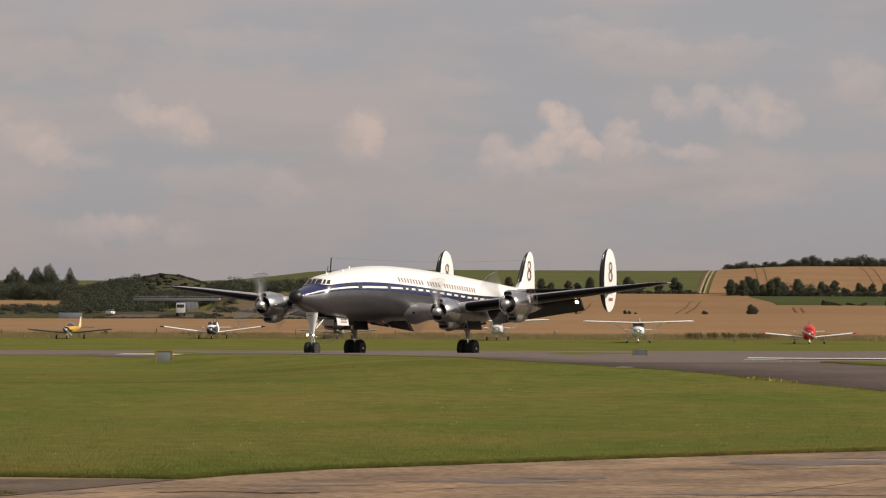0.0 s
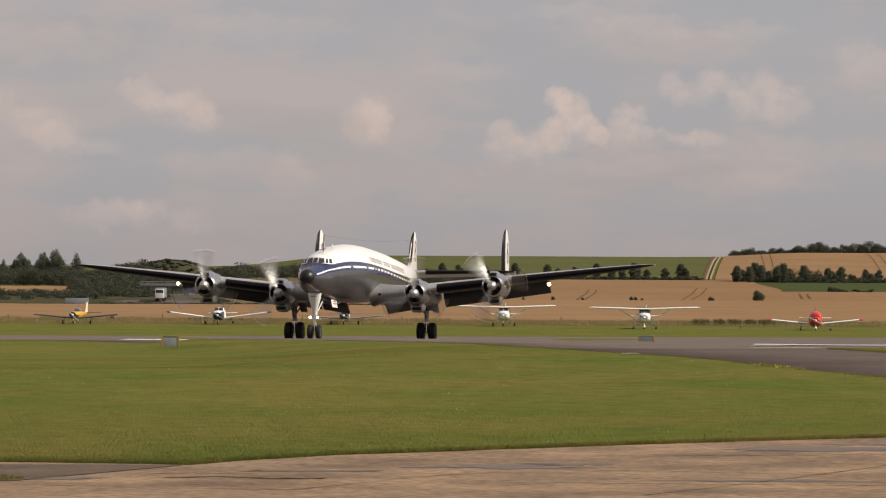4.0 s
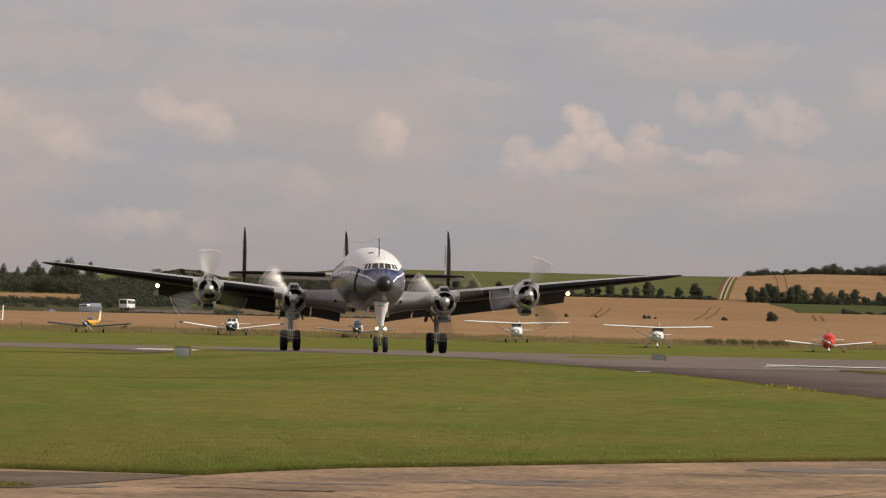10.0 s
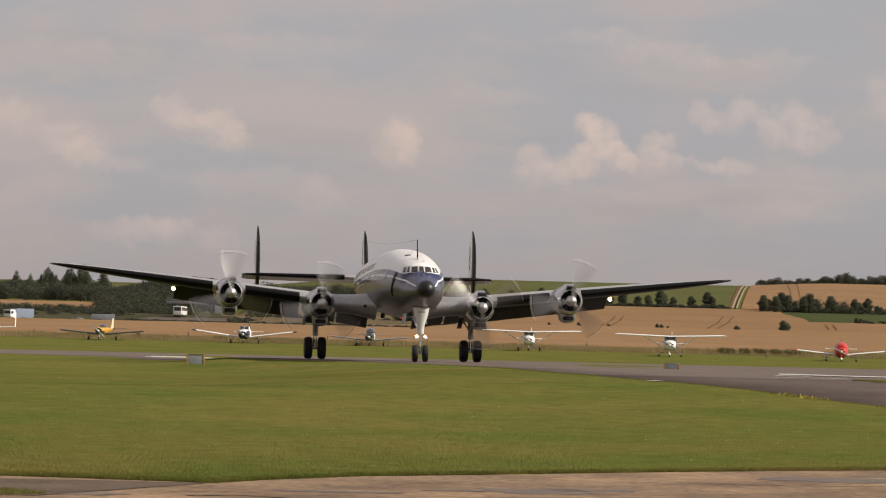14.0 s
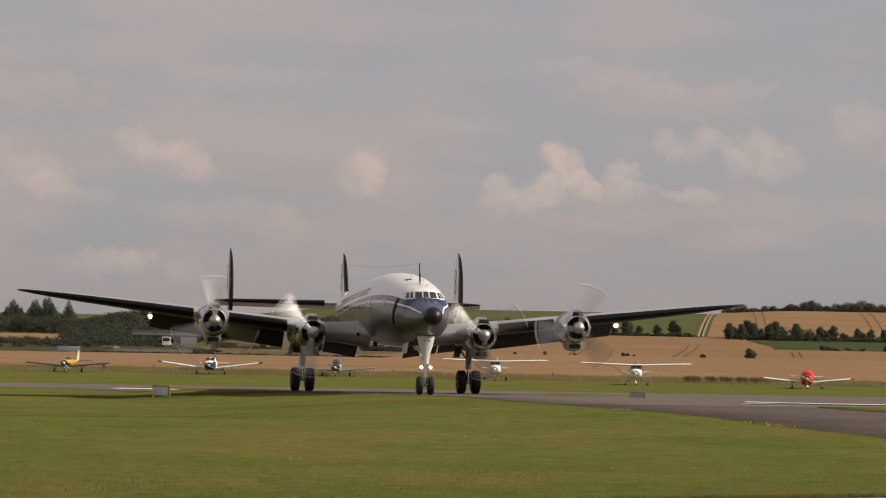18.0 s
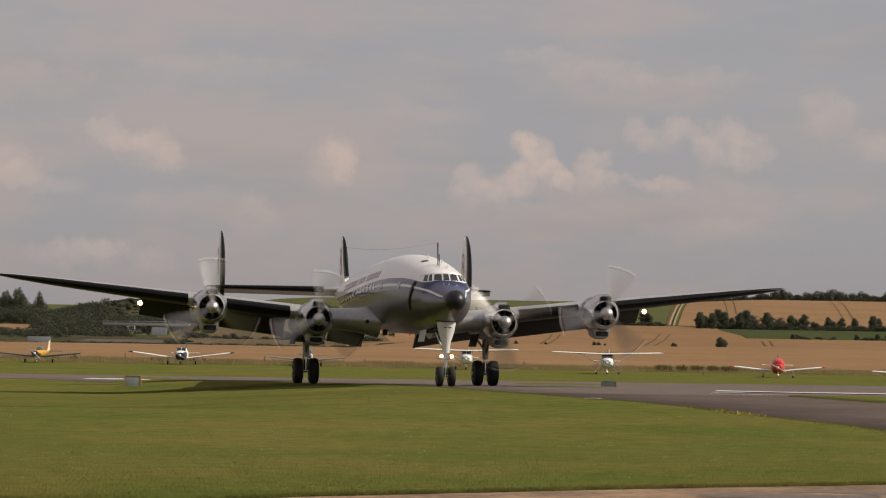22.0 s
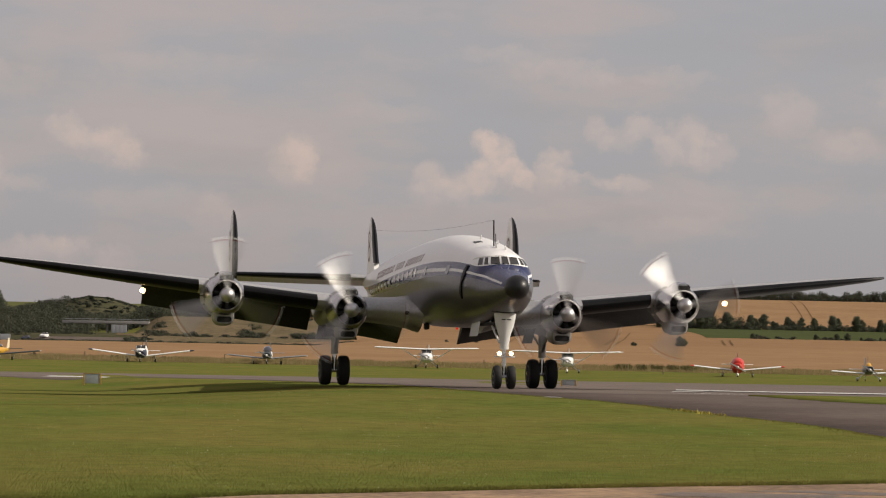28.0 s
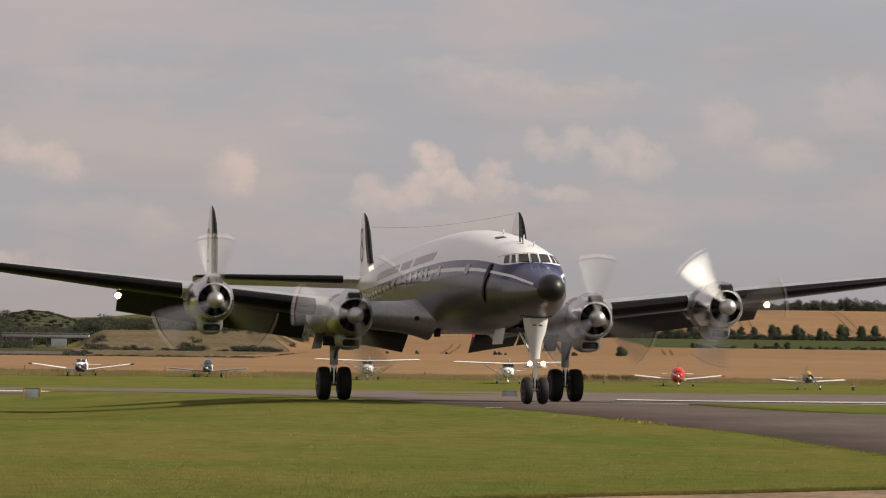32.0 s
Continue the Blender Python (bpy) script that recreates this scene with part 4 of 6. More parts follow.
    # cabin doors and lettering blocks on the crown
    for s in (1, -1):
        x = 4.8
        for word in (9, 5, 13):
            for k in range(word):
                # each character as a plain solid bar
                b = loft([[hull(x - dx, zz - 0.036 * (4.8 - x), s, out) for dx, zz in ((0, 4.88), (0.17, 4.88), (0.17, 5.18), (0, 5.18))] for out in (0.002, 0.009)])
                part("character_bar", b, M_LETTER, crown, smooth=False)
                x -= 0.39
            x -= 0.44
    # wings
    ys = [1.2, 1.8, 3, 4.3, 6, 7.5, 9.1, 10.5, 12, 14, 16, 17, 17.8, 18.2, 18.5, 18.66, 18.74]
    for s in (1, -1):
        w = part("wing", wing_piece(s, ys, 0.0, 1.0, 14), M_WING, P, "long tapered grey metal wing")
        for span in ((5.35, 6, 7.5, 8.25), (10.0, 10.5, 12, 14, 16, 17, 17.8, 18.2, 18.5, 18.66)):
            part("deicing_boot", wing_boot(s, span), M_BOOT, w, "black rubber leading edge boot")
        part("wing_flap", flap(s, 1.25, 2.95, 0.78, 31, 0.37), M_FLAP, w, "lowered wing flap, coloured near black for underwing shade")
        part("wing_flap", flap(s, 3.05, 4.4, 0.78, 31, 0.37), M_FLAP, w, "lowered wing flap, coloured near black for underwing shade")
        part("wing_flap", flap(s, 5.1, 11.95), M_FLAP, w, "lowered wing flap, coloured near black for underwing shade")
        # static wicks along the outer trailing edge
        for k in range(8):
            y = 11.8 + 0.8 * k
            p = Vector(wing_point(y, 1.0, False, s))
            b = bmesh.new()
            tube(b, p, p + Vector((-0.22, 0, -0.06)), 0.012, 0.006, 5)
            part("static_wick", b, M_WIRE, w)
        # landing lamp under the wing
        lx, ly, lz = -0.35, 12.02 * s, 3.64
        cup = [(-0.18, 0.04), (-0.13, 0.1), (0.02, 0.13), (0.05, 0.13), (0.05, 0.118), (-0.06, 0.105)]
        b = turned(cup, 18)
        bmesh.ops.translate(b, verts=b.verts, vec=(lx, ly, lz))
        lamp = part("landing_lamp", b, M_ALU, w, "burning landing lamp under the wing")
        b = turned([(-0.03, 0.004), (-0.05, 0.06), (-0.08, 0.094), (-0.105, 0.094), (-0.105, 0.004)], 18)
        bmesh.ops.translate(b, verts=b.verts, vec=(lx + 0.06, ly, lz))
        part("lamp_glass", b, M_LAMP, lamp, "glowing warm lamp glass")
        b = bmesh.new()
        tube(b, (lx - 0.08, ly, lz + 0.05), (lx - 0.25, ly, lz + 0.32), 0.03, 0.04)
        part("lamp_arm", b, M_ALU, lamp)
        # thick rounded fairing from the fuselage into the inner engine
        rings = []
        for y, cx, rx, cz, rz in ((1.25, 1.9, 1.55, 2.95, 0.80), (1.7, 2.0, 1.25, 2.95, 0.66), (2.3, 2.1, 1.05, 2.97, 0.56), (3.0, 2.15, 0.92, 3.0, 0.51), (3.75, 2.2, 0.82, 3.02, 0.48)):
            rings.append([(cx + rx * math.cos(2 * math.pi * k / 24), s * y, cz + rz * math.sin(2 * math.pi * k / 24)) for k in range(24)])
        part("wing_root_fairing", loft(rings), M_FAIRING, w, "polished rounded wing root fairing")
    # tail
    stab = part("tailplane", loft([[(-14.6 - 0.18 * abs(y) ** 1.05 * 0.6 - c * u * (1 - 0.02 * abs(y)), y, 4.81 + 0.012 * abs(y) + v * t - 0.7 * max(0, u - 0.62)) for u, v, c, t in
                                    [(uu, vv, interp(abs(y), [(0, 3.6), (6.5, 2.5), (7.2, 1.7), (7.5, 0.5)]), interp(abs(y), [(0, 0.17), (6.5, 0.095), (7.5, 0.02)])) for uu, vv in
                                     ((0, 0), (0.03, 0.6), (0.12, 0.95), (0.35, 1), (0.7, 0.5), (1, 0.04), (1, -0.04), (0.7, -0.5), (0.35, -1), (0.12, -0.95), (0.03, -0.6))]] for y in [-7.5, -7.2, -6.5, -4, -2, 0, 2, 4, 6.5, 7.2, 7.5]]), M_WING, P, "grey metal tailplane")
    for s in (1, -1):
        b = loft([[(-14.6 - 0.18 * abs(y) ** 1.05 * 0.6 + 0.02 - 0.42 * u, s * y, 4.81 + 0.012 * y + v * interp(y, ((1.4, 0.165), (6.5, 0.105), (7.42, 0.04)))) for u, v in ((0, 0), (0.09, 0.62), (0.4, 0.95), (1, 1.0), (1, -1.0), (0.4, -0.95), (0.09, -0.62))] for y in (1.45, 3, 5, 6.5, 7.1, 7.42)])
        part("deicing_boot", b, M_BOOT, stab, "black rubber leading edge boot")
        fin = part("outer_fin", fin_piece(-16.15, -19.05, 3.38, 7.88, s * 6.51, 0.19, 0.17, 1.0), M_CROWN, P, "white elliptical tail fin")
        part("deicing_boot", fin_piece(-16.13, -19.05, 3.38, 7.89, s * 6.51, 0.2, 0.0, 0.18), M_FIN_BOOT, fin, "black rubber leading edge boot")
        for q in (1, -1):
            emblem(fin, -17.75, s * 6.51 + q * 0.125, 6.2)
            b = bmesh.new()
            box(b, (0.75, 0.012, 0.2), pose(-17.85, s * 6.51 + q * 0.1, 4.28), 0.004)
            part("tail_mark", b, M_MARK_RED, fin, "small red-grey mark, as a bar")
    fin = part("middle_fin", swept_fin(0.15, 1.0, 0.19), M_CROWN, P, "white middle tail fin with swept leading edge")
    part("deicing_boot", swept_fin(0.0, 0.16, 0.2, 5.55), M_FIN_BOOT, fin, "black rubber leading edge boot")
    part("lower_fin", fin_piece(-16.6, -19.0, 3.2, 5.2, 0, 0.17, 0.0, 1.0), M_CROWN, P, "white fin below the tail cone")
    for q in (1, -1):
        emblem(fin, -18.0, q * 0.125, 6.35)
    # slim black sensor blade on the starboard cheek
    rings = []
    for k in range(9):
        v = k / 8
        z, x = 4.5 - 1.2 * v, 12.0 - 0.25 * v + 0.06 * math.sin(v * 6)
        w = interp(v, ((0, 0.08), (0.3, 0.15), (0.5, 0.07), (0.58, 0.05), (0.75, 0.11), (1, 0.02)))
        rings.append([hull(x + w, z, -1, 0.004), hull(x + w, z, -1, 0.05), hull(x - w, z, -1, 0.05), hull(x - w, z, -1, 0.004)])
    part("door_strap", loft(rings), M_BOOT, P, "black strap hanging on the starboard cheek")
    # masts and wires
    for x, h, r in ((11.1, 0.96, 0.03), (11.5, 0.5, 0.018)):
        z = curve_read(x, TOP)
        rings = [[(x - 0.1 * k + c * r * 2.2, sn * r * 0.8, z - 0.06 + (h + 0.06) * k) for c, sn in [(math.cos(math.pi * i / 5), math.sin(math.pi * i / 5)) for i in range(10)]] for k in (0, 1)]
        part("aerial_mast", loft(rings), M_BOOT, P, "black aerial mast on the roof")
    for x, y in ((12.0, 0.25), (11.6, 0.0), (10.1, 0.35), (8.6, 0.0)):
        b = bmesh.new()
        z = crown_at(x, y).z
        box(b, (0.16, 0.03, 0.16), pose(x, y, z + 0.06, 0, -15, 0), 0.01)
        part("blade_aerial", b, M_STRIPE, P, "small white blade aerial")
    for y1 in (0.0,):
        b = bmesh.new()
        pts = [Vector((11.1 + (-17.1 - 11.1) * k / 10, 0, 6.24 + (7.1 - 6.24) * k / 10 - 0.2 * math.sin(math.pi * k / 10))) for k in range(11)]
        for p0, p1 in zip(pts, pts[1:]):
            tube(b, p0, p1, 0.004, seg=5)
        part("aerial_wire", b, M_WIRE, P, "thin wire from mast to fin")
    # red beacon and ventral details
    b = bmesh.new()
    bmesh.ops.create_uvsphere(b, u_segments=12, v_segments=8, radius=0.055, matrix=pose(3.95, 0, 2.32))
    part("beacon", b, M_BEACON, P, "small red beacon under the belly")
    for x, y, w, h in ((1.0, -0.7, 0.2, 0.26),):
        b = bmesh.new()
        box(b, (0.4, w, h), pose(x, y, 2.42), 0.07)
        part("belly_fairing", b, M_FLAP, P)
    # round air intakes in the wing roots
    for s in (1, -1):
        b = turned([(0.06, 0.002), (0.06, 0.085), (-0.1, 0.1), (-0.1, 0.002)], 18)
        bmesh.ops.translate(b, verts=b.verts, vec=(INTAKE[0], s * INTAKE[1], INTAKE[2]))
        part("air_intake", b, M_DARK, P, "round dark air intake in the wing root")
    # nose gear
    rings = [[(13.40 + a * w * 0.8 - 0.10 * k2, c2 * w, zz) for a, c2 in [(math.cos(2 * math.pi * i / 16), math.sin(2 * math.pi * i / 16)) for i in range(16)]] for zz, w, k2 in ((2.75, 0.42, 0), (2.35, 0.35, 0), (1.9, 0.21, 0.3), (1.62, 0.17, 0.3), (1.44, 0.16, 0.3))]
    nose_leg = part("nose_leg", loft(rings), M_LEG, P, "white tapered nose undercarriage leg")
    b = bmesh.new()
    tube(b, (13.36, 0, 1.5), (13.37, 0, 0.42), 0.075)
    tube(b, (13.37, -0.42, 0.46), (13.37, 0.42, 0.46), 0.06)
    part("oleo", b, M_STEEL, nose_leg, "bright steel shock strut")
    b = bmesh.new()
    tube(b, (13.30, 0, 1.25), (13.05, 0, 0.9), 0.035)
    tube(b, (13.05, 0, 0.9), (13.32, 0, 0.6), 0.035)
    part("torque_link", b, M_LEG, nose_leg)
    b = bmesh.new()
    tube(b, (13.2, 0.0, 1.7), (12.2, 0, 2.45), 0.05)
    tube(b, (13.2, 0.16, 1.7), (12.2, 0.3, 2.45), 0.04)
    tube(b, (13.2, -0.16, 1.7), (12.2, -0.3, 2.45), 0.04)
    part("drag_brace", b, M_LEG, nose_leg)
    b = bmesh.new()
    box(b, (0.02, 0.34, 0.035), pose(13.69, 0, 2.52), 0.004)
    part("notice_bar", b, M_DARK, nose_leg, "small writing on the leg, as a bar")
    b = bmesh.new()
    box(b, (0.1, 0.75, 0.06), pose(13.45, 0, 1.18), 0.01)
    part("lamp_bar", b, M_LEG, nose_leg)
    for s in (1, -1):
        b = turned([(-0.10, 0.04), (-0.05, 0.09), (0.03, 0.1), (0.03, 0.088), (-0.02, 0.08)], 16)
        bmesh.ops.translate(b, verts=b.verts, vec=(13.55, s * 0.22, 1.29))
        lamp = part("taxi_lamp", b, M_ALU, nose_leg, "burning taxi lamp on the nose leg")
        b = turned([(0.0, 0.004), (0.0, 0.066), (-0.02, 0.066), (-0.02, 0.004)], 16)
        bmesh.ops.translate(b, verts=b.verts, vec=(13.565, s * 0.22, 1.29))
        part("lamp_glass", b, M_NOSE_LAMP, lamp, "glowing lamp glass")
        b = bmesh.new()
        box(b, (1.5, 0.03, 0.66), pose(10.4, s * 0.52, 2.26, s * 10, 0, 0), 0.01)
        door = part("gear_door", b, M_STRIPE, P, "white nose gear door")
    bars = bmesh.new()
    for s, zz in ((0.533, 2.30), (0.558, 2.16)):
        box(bars, (0.8, 0.012, 0.06), pose(10.3, s, zz, 10, 0, 0))
    part("notice_bars", bars, M_TIP_RED, P, "red writing on the door, as bars")
    b = bmesh.new()
    box(b, (3.4, 0.72, 0.12), pose(11.5, 0, 2.38), 0.02)
    part("gear_bay", b, M_DARK, P, "dark open wheel bay")
    b = bmesh.new()
    rim = []
    for k in range(-6, 7):
        y, x = 0.5 * math.sin(k / 6 * 1.45), 13.45 + 0.42 * math.cos(k / 6 * 1.45)
        low_, top_, w_ = curve_read(x, LOW), curve_read(x, TOP), curve_read(x, WID)
        rim.append((x, y, (low_ + top_) / 2 - (top_ - low_) / 2 * math.sqrt(max(0, 1 - (y / w_) ** 2))))
    for p0, p1 in zip(rim, rim[1:]):
        tube(b, p0, p1, 0.022, seg=6)
    part("bay_rim", b, M_DARK, P, "dark rim of the nose wheel bay")
    b = bmesh.new()
    box(b, (0.45, 0.3, 0.03), pose(9.6, -0.32, crown_at(9.6, -0.32).z, 8, 7, 0), 0.01)
    part("roof_hatch", b, M_FLAP, P, "small dark hatch on the roof")
    # main gear
    for s in (1, -1):
        y = 4.27 * s
        b = bmesh.new()
        tube(b, (0.05, y, 2.4), (0.0, y, 1.25), 0.17, 0.15, 16)
        m = part("main_leg", b, M_ALU_DULL, P, "grey metal main undercarriage leg")
        b = bmesh.new()
        tube(b, (0, y, 1.3), (0, y, 0.6), 0.10, seg=14)
        tube(b, (0, y - 0.62, 0.6), (0, y + 0.62, 0.6), 0.085, seg=12)
        part("oleo", b, M_STEEL, m, "bright steel shock strut and axle")
        b = bmesh.new()
        tube(b, (0.1, y, 1.5), (1.2, y, 2.35), 0.06)
        tube(b, (-0.12, y, 1.15), (-0.4, y, 0.95), 0.05)
        tube(b, (-0.4, y, 0.95), (-0.1, y, 0.7), 0.05)
        tube(b, (0, y, 1.6), (0, y - s * 0.55, 2.4), 0.05)
        part("brace", b, M_ALU_DULL, m)
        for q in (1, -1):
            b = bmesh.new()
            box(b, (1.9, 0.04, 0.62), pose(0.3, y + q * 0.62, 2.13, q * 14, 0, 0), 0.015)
            part("gear_door", b, M_FLAP, P, "open wheel bay door, coloured near black for underwing shade")
        b = bmesh.new()
        box(b, (0.06, 0.5, 0.34), pose(1.5, y + s * 0.4, 2.1, 0, 0, 0), 0.02)
        part("door_link", b, M_DARK, P)
    return P


def nose_at(y, z, side):
    """The skin of the nose ahead of (y, z)."""
    x = 13.9
    while x > 11 and not (curve_read(x, LOW) < z < curve_read(x, TOP) and abs(hull(x, z, 1).y) >= y):
        x -= 0.01
    return Vector((x, side * y, z))


def crown_at(x, y):
    """The roof skin above (x, y)."""
    t, b, w = curve_read(x, TOP), curve_read(x, LOW), curve_read(x, WID)
    c, h = (t + b) / 2, (t - b) / 2
    u = min(0.9999, abs(y) / w)
    return Vector((x, y, c + h * math.sqrt(1 - u * u)))


def emblem(parent, x, y, z):
    """The operator's mark as a plain tall open oval with an inner bar."""
    b = bmesh.new()
    seg = 24
    for kx, kz, dz in ((0.36, 0.42, -0.28), (0.29, 0.34, 0.40)):
        o = [b.verts.new((x + kx * math.cos(2 * math.pi * i / seg), y, z + dz + kz * math.sin(2 * math.pi * i / seg))) for i in range(seg)]
        n = [b.verts.new((x + kx * 0.58 * math.cos(2 * math.pi * i / seg), y, z + dz + kz * 0.66 * math.sin(2 * math.pi * i / seg))) for i in range(seg)]
        for i in range(seg):
            j = (i + 1) % seg
            b.faces.new((o[i], o[j], n[j], n[i]))
    part("emblem", b, M_LETTER, parent, "tall red-brown emblem", smooth=False)


AIRLINER = make_airliner()
PROPS, WHEELS = [], []
_blade = blade_mesh()
_me = None
for ex, ey, ez, inner in ((4.97, 4.29, 2.94, True), (4.97, -4.29, 2.94, True), (4.70, 9.12, 3.42, False), (4.70, -9.12, 3.42, False)):
    cowl, nac, prop = make_engine(AIRLINER, ex, ey, ez, inner)
    prop.matrix_basis = pose(ex, ey, ez)
    PROPS.append((prop, ex, ey, ez))
    for k in range(3):
        m = pose(-0.40, 0, 0, 120 * k, 0, 0)
        if _me is None:
            first = part("blade", _blade, M_BLADE, prop, "grey metal propeller blade")
            _me = [first, None, None]
            first.matrix_basis = m
            r = part("tip_band", blade_band(2.10, 2.155), M_TIP_RED, first)
            w = part("tip_band", blade_band(2.155, 2.27), M_TIP_WHITE, first)
            _me = [first, r, w]
        else:
            o = again("blade", _me[0], prop, m)
            o["label"] = "grey metal propeller blade"
            again("tip_band", _me[1], o, Matrix())
            again("tip_band", _me[2], o, Matrix())
for s in (1, -1):
    for q in (1, -1):
        WHEELS.append((make_wheel(AIRLINER, "main_wheel", 0.0, 4.27 * s + q * 0.37, 0.60, 0.42), 0.0, 4.27 * s + q * 0.37, 0.60))
    WHEELS.append((make_wheel(AIRLINER, "nose_wheel", 13.37, s * 0.26, 0.43, 0.26), 13.37, s * 0.26, 0.43))


# ---- the country beyond: fields, hedges, woods ----
def arc(a0, a1):
    return lambda y: (az(a0, y), az(a1, y))


def make_fields():
    sheet("wheat_field", arc(-12, 13), steps(346, 860, 60), M_WHEAT, lambda y: 0.04 + 0.5 * ramp((y - 346) / 30), "field of ripe golden wheat")
    sheet("wheat_field", lambda y: (az(-0.9 - 0.95 * ramp((y - 900) / 200), y), az(13, y)), steps(862, 1235, 24), M_WHEAT_2, 0.5, "paler golden wheat field on the slope")
    sheet("wheat_field", lambda y: (az(-1.85, y), az(5.18 + 0.5 * ramp((1500 - y) / 260), y)), steps(1235, 1535, 24), M_WHEAT_2, 0.5, "paler golden wheat field on the slope")
    sheet("green_field", lambda y: (az(5.2 + 0.5 * ramp((1500 - y) / 260), y), az(13, y)), steps(1240, 1500, 24), M_CROP_DARK, 0.45, "dark green field below the hedge")
    sheet("wheat_field", lambda y: (az(4.44 + 0.19 * (y - 1545) / 700, y), az(13, y)), steps(1545, 2330, 30), M_WHEAT, 0.5, "upper golden wheat field on the hill")
    sheet("green_field", lambda y: (az(-13, y), az(4.205 + 0.2 * (y - 1545) / 700, y)), steps(1555, 2330, 30), M_CROP_HAZED, 0.45, "green crop on the hill top, haze greyed into its colour")
    def climb(a0, a1):
        return lambda y: (az(a0 + 0.2 * (y - 1545) / 700, y), az(a1 + 0.2 * (y - 1545) / 700, y))

    sheet("field_verge", climb(4.215, 4.27), steps(1545, 2240, 20), M_RUT, 0.6, "brown verge beside the farm track")
    sheet("farm_track", climb(4.27, 4.305), steps(1545, 2240, 20), M_TRACK, 0.7, "pale farm track climbing the hill")
    sheet("farm_track", climb(4.345, 4.38), steps(1545, 2240, 20), M_TRACK, 0.7, "pale farm track climbing the hill")
    sheet("wheat_field", arc(-12, -7.25), steps(1020, 1290, 12), M_WHEAT, 0.4, "strip of golden wheat below the wood")
    sheet("scrub_slope", arc(-6.6, -4.3), steps(1300, 1560, 20), M_MOUND, 0.4, "grassy wooded mound behind the bridge")
    sheet("scrub_slope", lambda y: (az(-5.2, y), az(-0.7 - 0.95 * ramp((y - 900) / 200), y)), steps(897, 1120, 20), M_SCRUB, 0.4, "dry scrubby slope beside the motorway")
    sheet("road_verge", arc(-12, -0.6), steps(860.5, 1015, 40), M_MOUND, 0.3, "rough grass verges beside the motorway")
    sheet("scrub_slope", lambda y: (az(-4.9, y), az(-2.4 + 1.8 * ramp((y - 860) / 40), y)), steps(860.7, 900, 12), M_SCRUB, 0.42, "dry scrubby foot of the slope")
    sheet("wheat_field", lambda y: (az(-2.4 + 1.8 * ramp((y - 860) / 40), y), az(-0.5, y)), steps(860.2, 900, 12), M_WHEAT_2, 0.46, "corner of golden wheat beside the slope")
    sheet("motorway", arc(-12, -4.6), steps(871, 883, 6), M_ASPHALT, 0.36, "grey motorway surface seen edge on")
    # pairs of wheel ruts through the corn: start and end in azimuth and distance
    for a0, d0, a1, d1 in ((4.02, 880, 4.30, 1310), (3.84, 880, 4.12, 1310), (1.9, 880, 2.12, 1250), (2.05, 880, 2.27, 1250), (6.06, 960, 6.0, 1180), (6.2, 960, 6.14, 1180),
                           (5.28, 2230, 5.36, 1800), (5.44, 2230, 5.52, 1800), (7.2, 2220, 7.5, 1700), (7.38, 2220, 7.68, 1700), (9.0, 2200, 9.5, 1650), (9.15, 2200, 9.65, 1650)):
        ys = steps(d0, d1, 12)
        sheet("wheel_rut", lambda y, a0=a0, d0=d0, a1=a1, d1=d1: (az(a0 + (a1 - a0) * (y - d0) / (d1 - d0), y) - 0.35, az(a0 + (a1 - a0) * (y - d0) / (d1 - d0), y) + 0.35), ys, M_RUT, 0.62, "dark wheel rut through the wheat")


def leaf_cloud(rng, lumps, n, size):
    """Vertices and triangles of n small leaf sprays filling the given lumps (centre, radii)."""
    vol = np.array([l[1][0] * l[1][1] * l[1][2] for l in lumps])
    pick = rng.choice(len(lumps), n, p=vol / vol.sum())
    d = rng.normal(size=(n, 3))
    d /= np.linalg.norm(d, axis=1)[:, None]
    r = rng.random(n) ** 0.3
    cen = np.array([l[0] for l in lumps])[pick] + d * r[:, None] * np.array([l[1] for l in lumps])[pick]
    s = size * (0.6 + 0.8 * rng.random(n))
    # sprays face outwards, with some disorder
    face = d + 0.3 * rng.normal(size=(n, 3))
    a = np.cross(face, rng.normal(size=(n, 3)))
    a /= np.linalg.norm(a, axis=1)[:, None]
    b = np.cross(face, a)
    b /= np.linalg.norm(b, axis=1)[:, None]
    v = np.empty((n, 4, 3))
    v[:, 0], v[:, 1], v[:, 2], v[:, 3] = cen + a * s[:, None], cen + b * s[:, None] * 0.7, cen - a * s[:, None] * 0.9, cen - b * s[:, None] * 0.6
    return v.reshape(-1, 3)


def cloud_mesh(name, verts, material):
    me = bpy.data.meshes.new(name)
    n = len(verts) // 4
    me.from_pydata(verts.tolist(), [], np.arange(n * 4).reshape(n, 4).tolist())
    me.materials.append(material)
    return me


def tree_lumps(rng, h, w, conical=False):
    out = []
    for k in range(9):
        v = 0.14 + 0.80 * k / 8
        rad = w * (0.9 * math.sqrt(max(0.08, 1 - ((v - 0.5) / 0.52) ** 2)) if not conical else (1.12 - v))
        for _ in range(2):
            a = rng.random() * 6.28
            q = rad * 0.42 * rng.random()
            out.append(((q * math.cos(a), q * math.sin(a), h * v), (rad * 0.74 + 0.15, rad * 0.74 + 0.15, h * 0.12)))
    return out


